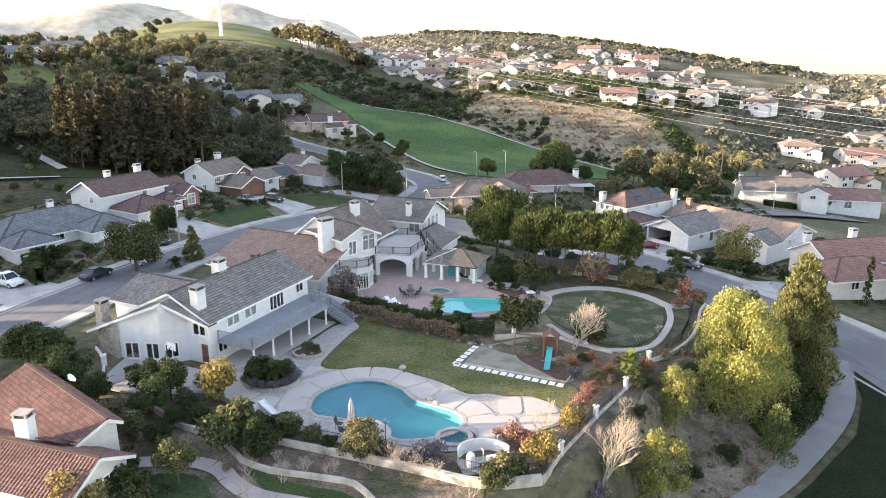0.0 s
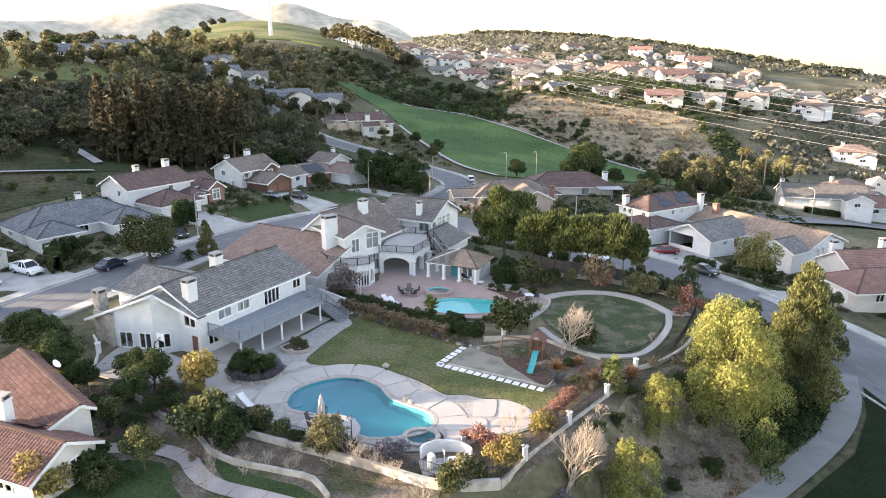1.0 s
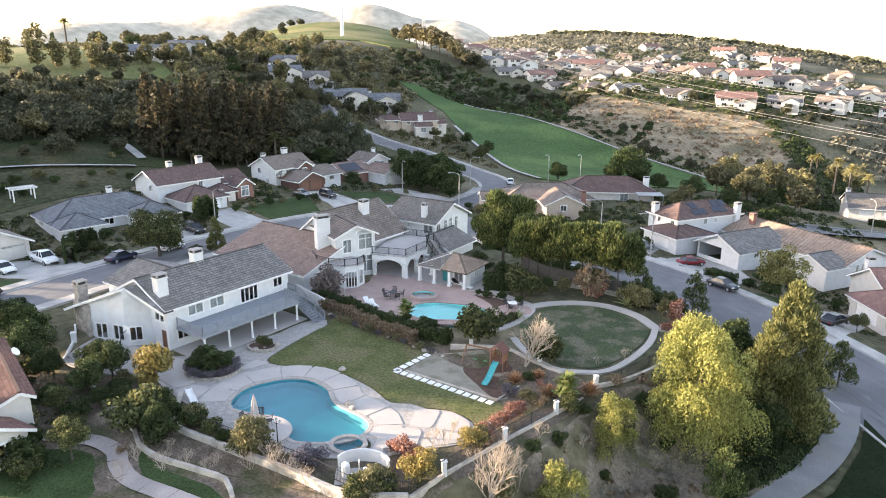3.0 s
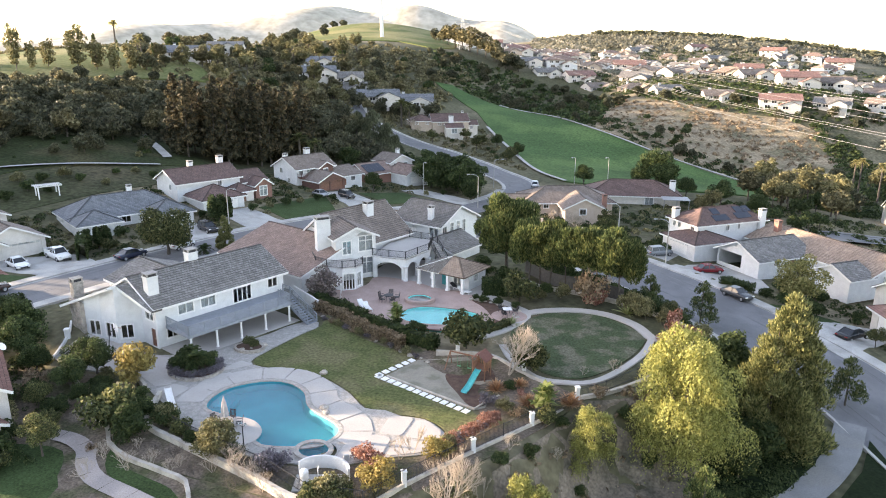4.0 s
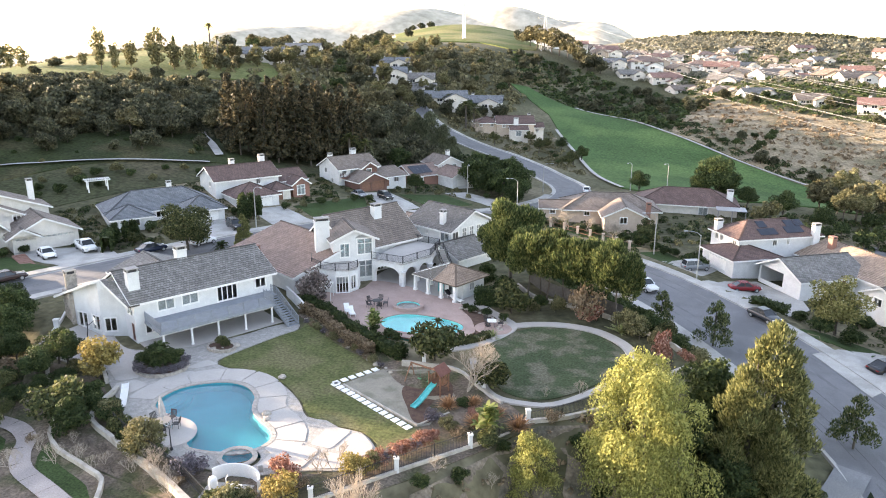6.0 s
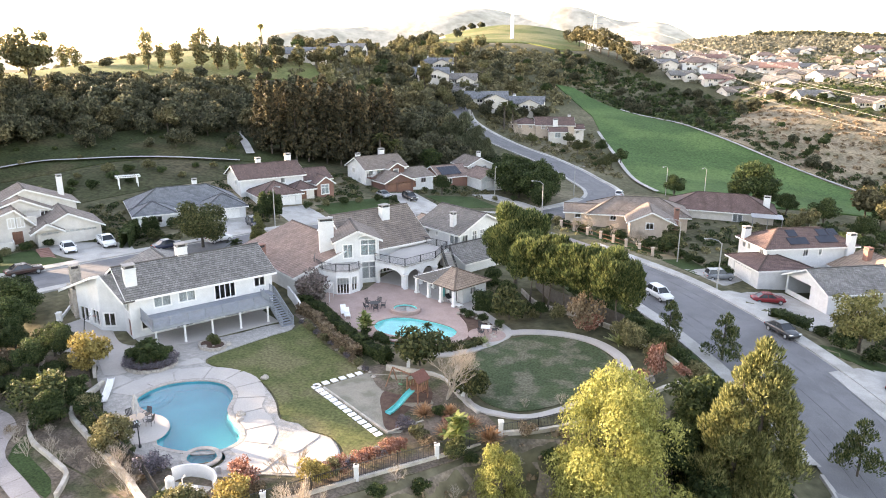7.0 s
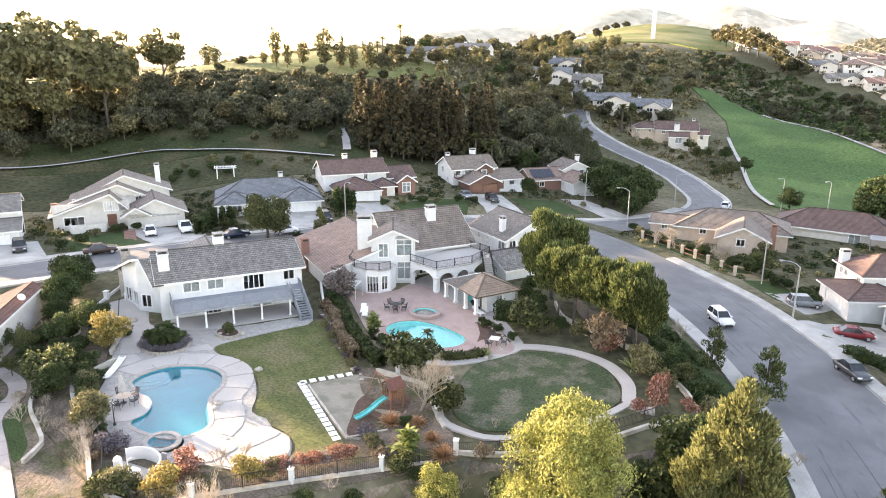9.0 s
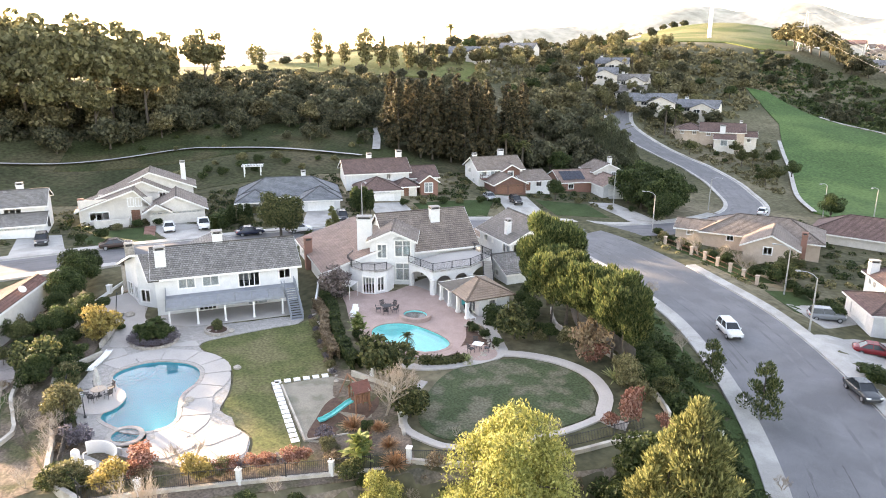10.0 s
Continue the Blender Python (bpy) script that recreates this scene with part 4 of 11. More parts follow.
def railing(owner, pts, h=1.0, gap=0.14, material=None, closed=False, posts=1.6, name="railing", panel=None, stick=0.011):
    """A railing along local points (x, y, z): rails, posts and balusters."""
    material = material or BLACK
    runs = list(zip(pts, pts[1:] + ([pts[0]] if closed else [])))
    for p, q in runs:
        p, q = Vector(p[:3]), Vector(q[:3])
        if (q - p).length < 0.1:
            continue
        up = Vector((0, 0, 1))
        bm = bmesh.new()
        bar(bm, p + up * h, q + up * h, 0.06, 0.05)
        bar(bm, p + up * 0.1, q + up * 0.1, 0.04, 0.04)
        if not panel:
            k = max(1, int((q - p).length / gap))
            for i in range(1, k):
                c = p.lerp(q, i / k)
                rod(bm, c + up * 0.1, c + up * h, stick, sides=4, caps=False)
        rail = part(name, bm, material, owner)
        if panel:
            bm = bmesh.new()
            bar(bm, p + up * (h / 2 + 0.03), q + up * (h / 2 + 0.03), 0.03, h - 0.2)
            part("panel", bm, panel, rail)
        k = max(1, int(round((q - p).length / posts)))
        for i in range(k + 1):
            c = p.lerp(q, i / k)
            bm = bmesh.new()
            box(bm, c.x - 0.045, c.y - 0.045, c.z, c.x + 0.045, c.y + 0.045, c.z + h + 0.06)
            part("post", bm, material, rail)


def bar_frame(pairs, w, d):
    bm = bmesh.new()
    for p, q in pairs:
        bar(bm, p, q, w, d)
    return bm


def stairs(owner, x0, x1, y_top, y_foot, z_top, z_foot, material, name="step"):
    """A flight of treads, going down along local y."""
    n = max(2, int(round((z_top - z_foot) / 0.18)))
    flight = part("stair_flight", bar_frame([((x0 + 0.03, y_top, z_top - 0.15), (x0 + 0.03, y_foot, z_foot))], 0.06, 0.25), material, owner)
    part("stringer", bar_frame([((x1 - 0.03, y_top, z_top - 0.15), (x1 - 0.03, y_foot, z_foot))], 0.06, 0.25), material, flight)
    for i in range(n):
        ya, yb = y_top + (y_foot - y_top) * i / n, y_top + (y_foot - y_top) * (i + 1) / n
        z = z_top - (z_top - z_foot) * (i + 1) / n
        bm = bmesh.new()
        box(bm, x0, min(ya, yb), z - 0.02, x1, max(ya, yb) + 0.03, z + 0.04)
        part("tread", bm, material, flight)
    return flight


# ---------------------------------------------------------------- house with the long deck
def house_a():
    h = thing("house", "white two-storey stucco house with grey tile roof and long rear deck", "house", (-22.9, 63.9, 0.0), 64.9)
    block(h, 0.4, 0.5, 16.8, 11.4, 0, 4.8, "gx", 2.25, WHITE, ROOF_GREY, 0.5, 0.45, {
        "S": [("curt", 2.5, 3.0, 1.9, 1.45), ("curt", 5.2, 3.0, 1.9, 1.45), ("french", 9.3, 2.42, 2.5, 2.05), ("win", 14.1, 3.0, 1.4, 1.45),
              ("win", 1.0, 0.8, 1.4, 1.2), ("french", 4.6, 0.05, 2.0, 2.05), ("slider", 10.2, 0.05, 2.4, 2.05)]}, ridge=5.2, back=4.1, skip="W")
    # west end: walls in steps under one wide low gable
    yr, zr = 4.95, 6.45
    under = lambda y: (4.45 + (zr - 4.45) * (y + 0.1) / (yr + 0.1) if y < yr else zr + (3.55 - zr) * (y - yr) / (11.9 - yr)) - 0.16
    plan = [(-3.4, 11.4), (-3.15, 8.8), (-2.3, 7.0), (-1.7, yr), (-0.2, 3.9), (0.4, 3.4), (0.4, 0.5)]
    west = {1: [("win", 0.25, 0.55, 1.45, 1.75)], 2: [("win", 0.4, 0.55, 1.45, 1.75)], 3: [("win", 0.3, 0.55, 1.3, 1.6)], 5: [("win", 0.7, 2.9, 1.7, 1.35), ("door", 1.6, 0.05, 0.9, 2.0)]}
    bm = bmesh.new()
    for k, (a, b) in enumerate(zip(plan, plan[1:])):
        low = min(under(a[1]), under(b[1]))
        holes = [(q, zb, q + w, zb + hh) for kind, q, zb, w, hh in west.get(k, ())]
        wall_panel(bm, a, b, -1.5, low, holes, 0.2, Matrix())
        for kind, q, zb, w, hh in west.get(k, ()):
            opening(h, kind, a, b, q, zb, w, hh, Matrix())
        for t in (0.0, 0.2):
            bm.faces.new([bm.verts.new(p) for p in ((a[0] + t, a[1], low), (b[0] + t, b[1], low), (b[0] + t, b[1], under(b[1]) + 0.001), (a[0] + t, a[1], under(a[1]) + 0.002))])
    part("wall", bm, WHITE, h)
    bm = bmesh.new()
    uvl = bm.loops.layers.uv.new("UVMap")
    edge = [(-0.35, -0.1, 4.45), (-1.35, yr, zr), (-2.3, yr, zr), (-4.5, 11.9, 3.55)]
    slope_sheet(bm, uvl, edge[0], (0.9, -0.1, 4.45), edge[1], (0.9, yr, zr))
    slope_sheet(bm, uvl, (4.0, 11.9, 3.55), edge[3], (4.0, yr, zr), edge[2])
    rf = part("roof", bm, ROOF_GREY, h)
    for p, q in zip(edge, edge[1:]):
        bm = bmesh.new()
        bar(bm, Vector(p) - Vector((0, 0, 0.13)), Vector(q) - Vector((0, 0, 0.13)), 0.06, 0.26)
        part("fascia", bm, TRIM, rf, "white painted fascia board")
    block(h, 3.4, 9.6, 12.0, 17.2, 0, 3.7, "gy", 1.6, WHITE, ROOF_GREY, 0.5, 0.4, {"N": [("garage", 1.6, 0.02, 5.2, 2.1)]})
    chimney(h, 1.2, 2.4, 4.8, 7.9, 1.2, 1.0)
    chimney(h, 7.9, 5.6, 6.4, 8.5, 1.2, 1.0)
    pier = part("stone_pier", bar_frame([((-3.3, 9.0, 2.0), (-3.3, 11.45, 2.0))], 0.3, 4.2), STONE, h, "rough pale stone facing")
    rr = random.Random(4)
    for i in range(14):
        y = 8.95 + rr.uniform(-0.1, 0.1)
        while y < 11.4:
            w = rr.uniform(0.4, 0.9)
            bm = bmesh.new()
            box(bm, -3.6 + rr.uniform(-0.05, 0.04), y, i * 0.31 - 0.04, -3.4, min(y + w - 0.03, 11.55), i * 0.31 + 0.25)
            part("stone", bm, STONE, pier)
            y += w
    chimney(h, -2.6, 11.6, 2.0, 6.3, 1.1, 0.9, wall=STONE)
    # deck
    bm = bmesh.new()
    box(bm, 1.4, -3.95, 2.0, 14.5, -3.85, 2.27)
    box(bm, 1.35, -3.95, 2.0, 1.45, 0.5, 2.27)
    box(bm, 14.45, -3.95, 2.0, 14.55, -1.5, 2.27)
    bmesh.ops.remove_doubles(bm, verts=bm.verts, dist=0.001)
    deck = part("deck", bm, DECK_GREY, h, "grey painted timber deck")
    for x in np.arange(2.6, 14.4, 1.2):
        bm = bmesh.new()
        box(bm, x, -3.85, 2.05, x + 0.06, 0.5, 2.27)
        part("joist", bm, DECK_GREY, deck)
    for i in range(28):
        y = -3.9 + i * 0.157
        bm = bmesh.new()
        box(bm, 1.4, y, 2.28, 16.3 if y > -1.6 else 14.5, y + 0.148, 2.34)
        part("deck_board", bm, DECK_GREY, deck)
    for x in (1.7, 4.7, 7.7, 10.9, 14.2):
        bm = bmesh.new()
        lathe(bm, [(0.17, 0), (0.17, 0.12), (0.12, 0.16), (0.11, 1.8), (0.16, 1.86), (0.16, 2.0)], 12, (x, -3.75, 0))
        part("deck_post", bm, TRIM, deck, "white round post")
    railing(h, [(1.45, 0.4, 2.34), (1.45, -3.88, 2.34), (14.45, -3.88, 2.34), (14.45, -1.6, 2.34)], 1.0, posts=1.85, gap=0.11, material=DECK_GREY, name="deck_railing", stick=0.022)
    stairs(h, 14.75, 16.15, -1.6, -6.3, 2.34, 0.02, DECK_GREY)
    railing(h, [(14.8, -1.6, 2.34), (14.8, -6.3, 0.1)], 0.95, 0.15, DECK_GREY, posts=1.5, name="stair_railing", stick=0.022)
    railing(h, [(16.15, -0.2, 2.34), (16.15, -1.6, 2.34), (16.15, -6.3, 0.1)], 0.95, 0.15, DECK_GREY, posts=1.5, name="stair_railing", stick=0.022)
    # patio under the deck
    bm = bmesh.new()
    box(bm, 0.6, -4.4, -0.15, 15.2, 0.5, 0.03)
    part("patio_slab", bm, PATIO, h)
    return h


house_a()


# ---------------------------------------------------------------- house with terraces
def arch_wall(bm, a, b, z0, z1, arches, th, m):
    """A wall carried by arches: (start, end, spring height, crown height)."""
    a, b = Vector((*a, 0)), Vector((*b, 0))
    L = (b - a).length
    d = (b - a) / L
    inn = Vector((-d.y, d.x, 0)) * th
    top = []
    for s0, s1, zs, zc in arches:
        top.append((s0, z0))
        for i in range(13):
            t = i / 12
            top.append((s0 + (s1 - s0) * t, zs + (zc - zs) * math.sin(math.pi * t) ** 0.6))
        top.append((s1, z0))
    outline = [(0, z0)] + top + [(L, z0)]
    for (s0, za), (s1, zb) in zip(outline, outline[1:]):
        if s1 - s0 < 1e-6:
            lo, hi = sorted((za, zb))
            p = [m @ (a + d * s0 + inn * k + Vector((0, 0, z))) for k, z in ((0, lo), (1, lo), (1, hi), (0, hi))]
            bm.faces.new([bm.verts.new(v) for v in p])
            continue
        for k in (0, 1):
            p = [m @ (a + d * s + inn * k + Vector((0, 0, z))) for s, z in ((s0, za), (s1, zb), (s1, z1), (s0, z1))]
            bm.faces.new([bm.verts.new(v) for v in p])
        p = [m @ (a + d * s + inn * k + Vector((0, 0, z))) for s, z, k in ((s0, za, 0), (s1, zb, 0), (s1, zb, 1), (s0, za, 1))]
        bm.faces.new([bm.verts.new(v) for v in p])


def house_b():
    ox, oy, g = -11.9, 92.2, 0.6
    h = thing("house", "large white stucco house with brown tile roofs, arched terrace and balconies", "house", (ox, oy, g), 66.0)
    inv = pose(ox, oy, g, 0, 0, 66.0).inverted()
    block(h, -1.0, 0.3, 11.5, 10.5, 0, 4.0, "gx", 3.9, WHITE, ROOF_BROWN, 0.5, 0.4, {"S": [("wide", 1.2, 0.8, 2.0, 1.3), ("french", 4.2, 0.05, 2.4, 2.1)]}, ridge=5.6)
    block(h, -9.9, -0.3, 2.6, 16.8, 0, 2.45, "gy", 2.6, WHITE, ROOF_ROSE, 0.5, 0.4, {"W": [("win", 2.0, 0.8, 1.4, 1.2), ("win", 6.5, 0.8, 1.4, 1.2)], "S": [("win", 2.0, 0.8, 1.3, 1.2)]}, ridge=-1.2)
    m = inv @ pose(-13.2, 88.2, g, 0, 0, 43.0)
    block(h, 0.2, 0.2, 5.9, 9.0, 0, 6.0, "gy", 1.25, WHITE, ROOF_BROWN, 0.45, 0.4, {
        "S": [("curt", 0.9, 3.5, 1.3, 1.9), ("tall", 3.2, 3.7, 2.1, 2.2), ("tall", 3.3, 0.5, 2.0, 2.4)], "E": [("win", 0.8, 3.6, 1.2, 1.9)]}, m=m)
    # arched light over the tall window
    bm = bmesh.new()
    c = [(1.15 * math.cos(math.pi * i / 10), 0.55 * math.sin(math.pi * i / 10)) for i in range(11)]
    for k, (p, q) in enumerate(zip(c, c[1:])):
        bar(bm, m @ Vector((4.25 + p[0], 0.15, 5.95 + p[1])), m @ Vector((4.25 + q[0], 0.15, 5.95 + q[1])), 0.1, 0.1)
    arch = part("arched_window", bm, TRIM, h, "white arched window frame")
    bm = bmesh.new()
    bm.faces.new([bm.verts.new(m @ Vector((4.25 + x, 0.17, 5.95 + z))) for x, z in c])
    part("pane", bm, GLASS, arch)
    chimney(h, *(inv @ Vector((-15.5, 89.6, 0)))[:2], 0, 8.6, 1.9, 1.1, rz=-23)
    chimney(h, *(inv @ Vector((-12.9, 100.0, 0)))[:2], 4.0, 8.7, 1.3, 1.0)
    chimney(h, *(inv @ Vector((-24.2, 86.6, 0)))[:2], 0, 4.6, 1.0, 0.9, wall=BRICK)
    # rounded front bay with its balcony
    bay = [(-16.4, 88.2), (-15.2, 86.4), (-13.2, 85.4), (-11.0, 85.3), (-9.6, 86.2), (-9.2, 87.8), (-9.9, 89.6)]
    loc = [inv @ Vector((x, y, g)) for x, y in bay]
    bm = bmesh.new()
    for i, (p, q) in enumerate(zip(loc, loc[1:])):
        L = (q - p).length
        holes = {1: [(0.5, 0.3, L - 0.4, 2.2)], 3: [(0.05, 0.02, L - 0.05, 2.25)], 4: [(0.3, 0.3, L - 0.4, 2.2)]}.get(i, [])
        wall_panel(bm, p[:2], q[:2], -0.5, 2.95, holes, 0.2, Matrix())
        for s0, zb, s1, zt in holes:
            opening(h, "french" if i == 3 else "win", p[:2], q[:2], s0, zb, s1 - s0, zt - zb, Matrix())
    part("bay_wall", bm, WHITE, h)
    bm = bmesh.new()
    slab(bm, [p[:2] for p in loc] + [tuple((inv @ Vector((-13.0, 90.0, 0)))[:2])], 2.8, 3.0)
    part("balcony_floor", bm, PATIO, h)
    railing(h, [(p.x, p.y, 3.0) for p in loc[:-1]], 0.95, 0.13, BLACK, posts=2.0, name="balcony_railing")
    # arched terrace
    ter = [(-9.2, 91.6), (-4.4, 91.2), (-2.6, 96.2), (-3.4, 101.2), (-9.2, 102.6)]
    tl = [inv @ Vector((x, y, g)) for x, y in ter]
    bm = bmesh.new()
    for i, arches in ((0, [(0.5, 4.2, 1.6, 2.35)]), (1, [(0.5, 2.6, 1.6, 2.3), (3.1, 5.0, 1.6, 2.3)]), (2, [(0.4, 4.6, 1.6, 2.3)])):
        arch_wall(bm, tl[i][:2], tl[i + 1][:2], -0.4, 3.1, arches, 0.4, Matrix())
    part("arcade", bm, WHITE, h, "white stucco arcade with rounded arches")
    bm = bmesh.new()
    slab(bm, [p[:2] for p in tl], 2.85, 3.05)
    part("terrace_floor", bm, PATIO, h)
    bm = bmesh.new()
    for p in (tl[1], tl[2], tl[3]):
        lathe(bm, [(0.34, -0.4), (0.34, 0.15), (0.25, 0.25), (0.24, 1.7), (0.36, 1.9), (0.36, 2.0)], 16, (p.x, p.y, 0))
    part("column", bm, WHITE, h)
    railing(h, [(p.x, p.y, 3.1) for p in (tl[0], tl[1], tl[2], tl[3], tl[4])], 0.95, 0.13, BLACK, posts=2.2, name="terrace_railing")
    # outside stair down from the terrace
    bm = bmesh.new()
    a, b = inv @ Vector((-2.9, 99.8, 3.6)), inv @ Vector((0.3, 96.6, 0.6))
    side = (b - a).cross(Vector((0, 0, 1))).normalized() * 0.6
    n = 16
    bm.free()
    flight = part("stair_flight", bar_frame([(a - Vector((0, 0, 0.25)), b - Vector((0, 0, 0.25)))], 0.9, 0.16), PATIO, h)
    for i in range(n):
        p = a.lerp(b, (i + 0.5) / n)
        q = a.lerp(b, (i + 1.5) / n)
        q.z = p.z
        bm = bmesh.new()
        bar(bm, p, q, 1.2, 0.17)
        part("tread", bm, PATIO, flight)
    for s in (-1, 1):
        railing(h, [tuple(a + side * s), tuple(b + side * s)], 0.95, 0.13, BLACK, posts=1.8, name="stair_railing")
    return h


house_b()


def house_c():
    h = thing("house", "white two-storey house with brown gable roof and tall windows", "house", (-12.4, 108.3, 0.4), -22.0)
    block(h, 0.4, 0.5, 9.6, 10.2, 0, 4.6, "gx", 2.3, WHITE, ROOF_DUN, 0.5, 0.5, {
        "S": [("win", 1.4, 3.0, 1.0, 1.2), ("win", 3.8, 3.2, 0.6, 0.9), ("curt", 7.0, 2.6, 1.9, 1.6)],
        "E": [("win", 0.4, 2.6, 1.2, 1.6), ("tall", 2.4, 2.4, 1.0, 2.1), ("tall", 4.0, 2.4, 1.0, 2.1), ("tall", 5.6, 2.4, 1.0, 2.1)]})
    block(h, 8.6, -2.4, 14.0, 4.6, 0, 1.8, "gy", 1.5, WHITE, ROOF_GREY, 0.4, 0.4, {"S": [("win", 2.2, 0.6, 1.0, 0.9)]}, ridge=10.2)
    block(h, -5.0, 2.0, 0.4, 9.0, 0, 2.6, "gx", 1.6, WHITE, ROOF_TAN, 0.5, 0.4, {"S": [("win", 1.5, 0.8, 1.4, 1.2)]}, skip="E")
    chimney(h, 7.0, 1.5, 4.5, 7.2, 0.8, 0.7)
    return h


house_c()


def cabana():
    h = thing("pool_cabana", "open white pool cabana with brown tile hip roof and pergola", "cabana", (-2.7, 90.4, 0.6), -20.8)
    block(h, 4.0, 1.9, 7.1, 5.9, 0, 2.1, None, 0, WHITE, ROOF_TAN, opens={"S": [("slider", 0.6, 0.05, 1.6, 1.95)], "E": [("win", 1.2, 0.8, 1.0, 1.0)]})
    x0, x1, y0, y1, z, t = 0.0, 7.6, 0.0, 6.45, 2.2, 3.65
    ra, rb, ym = 3.7, 4.6, 3.25
    R = ((ra, ym, t), (rb, ym, t))
    bm = bmesh.new()
    uvl = bm.loops.layers.uv.new("UVMap")
    for s in (((ra, y0, z), (x1, y0, z), R[0], R[1]), ((x1, y1, z), (x0, y1, z), R[1], R[0]), ((x1, y0, z), (x1, y1, z), R[1], R[1])):
        slope_sheet(bm, uvl, *s)
    rf = part("roof", bm, ROOF_TAN, h)
    for p, q in (((x1, y0, z), R[1]), ((x1, y1, z), R[1]), R):
        bm = bmesh.new()
        bar(bm, Vector(p) + Vector((0, 0, 0.05)), Vector(q) + Vector((0, 0, 0.05)), 0.24, 0.08)
        part("ridge_cap", bm, ROOF_TAN, rf)
    # weathered slats over the open end
    slats = tagged(part("pergola", bar_frame([((x0, y0, z - 0.05), (ra, y0, z - 0.05)), ((x0, y0, z - 0.05), (x0, y1, z - 0.05)), ((x0, y0, z - 0.03), R[0]), ((x0, y1, z - 0.03), R[0])], 0.12, 0.16), TRIM, h, "white pergola frame"), "white pergola frame")
    n = 19
    for i in range(n):
        f = (i + 0.5) / n
        bm = bmesh.new()
        bar(bm, (ra * f, y0 - 0.15, z + 0.02), (ra * f, y0 + (ym - y0) * f, z + (t - z) * f + 0.02), 0.12, 0.05)
        part("slat", bm, WEATHERED, slats)
        g = y0 + (y1 - y0) * f
        k = 1 - abs(g - ym) / (ym - y0)
        bm = bmesh.new()
        bar(bm, (x0 - 0.15, g, z + 0.02), (x0 + ra * max(k, 0.03), g, z + (t - z) * max(k, 0.03) + 0.02), 0.2, 0.05)
        part("slat", bm, WEATHERED, slats)
    for x, y in ((0.3, 0.3), (2.6, 0.3), (4.9, 0.3), (0.3, 3.2), (0.3, 6.1), (7.2, 0.3)):
        bm = bmesh.new()
        box(bm, x - 0.24, y - 0.24, -0.2, x + 0.24, y + 0.24, 0.25)
        box(bm, x - 0.17, y - 0.17, 0.25, x + 0.17, y + 0.17, 2.05)
        box(bm, x - 0.22, y - 0.22, 2.05, x + 0.22, y + 0.22, 2.2)
        part("post", bm, TRIM, h)
    bm = bmesh.new()
    k = 16
    for i in range(k):
        ya, yb = (1.72 + 0.06 * ((i + j) % 2) for j in (0, 1))
        xa, xb = 3.0 + 1.0 * i / k, 3.0 + 1.0 * (i + 1) / k
        bm.faces.new([bm.verts.new(p) for p in ((xa, ya, 0.1), (xb, yb, 0.1), (xb, yb, 2.0), (xa, ya, 2.0))])
    bmesh.ops.remove_doubles(bm, verts=bm.verts, dist=0.001)
    part("curtain", bm, mat("turquoise_cloth", (0.05, 0.36, 0.37), None, 0.9, 4, 30, 0.2), h, "turquoise cloth curtain")
    return h


WEATHERED = mat("weathered_slats", (0.20, 0.175, 0.155), (0.13, 0.115, 0.10), 0.85, 3, 30, 0.3)
cabana()


# ---------------------------------------------------------------- houses over the street
def house_ga():
    x, y = -63.4, 98.5
    h = thing("house", "low house with blue-grey tile hip roofs and white garage door", "house", (x, y, 0.35), 56.0)
    block(h, 0, 3.0, 19, 13, 0, 2.5, "hx", 2.7, WHITE, ROOF_BLUE, opens={"S": [("win", 8, 0.8, 1.6, 1.2)], "W": [("win", 3, 0.8, 1.5, 1.2)]})
    block(h, 0, -1.5, 6.5, 4, 0, 2.5, "hy", 1.6, WHITE, ROOF_BLUE, opens={"S": [("wide", 1.8, 0.7, 2.6, 1.3)]}, skip="N")
    block(h, 11.8, -1.5, 19, 4, 0, 2.5, "hy", 1.9, WHITE, ROOF_BLUE, opens={"S": [("garage", 1.1, 0.02, 5.0, 2.15)]}, skip="N")
    chimney(h, 12.5, 12.0, 2.5, 5.8, 0.9, 0.7)
    return h


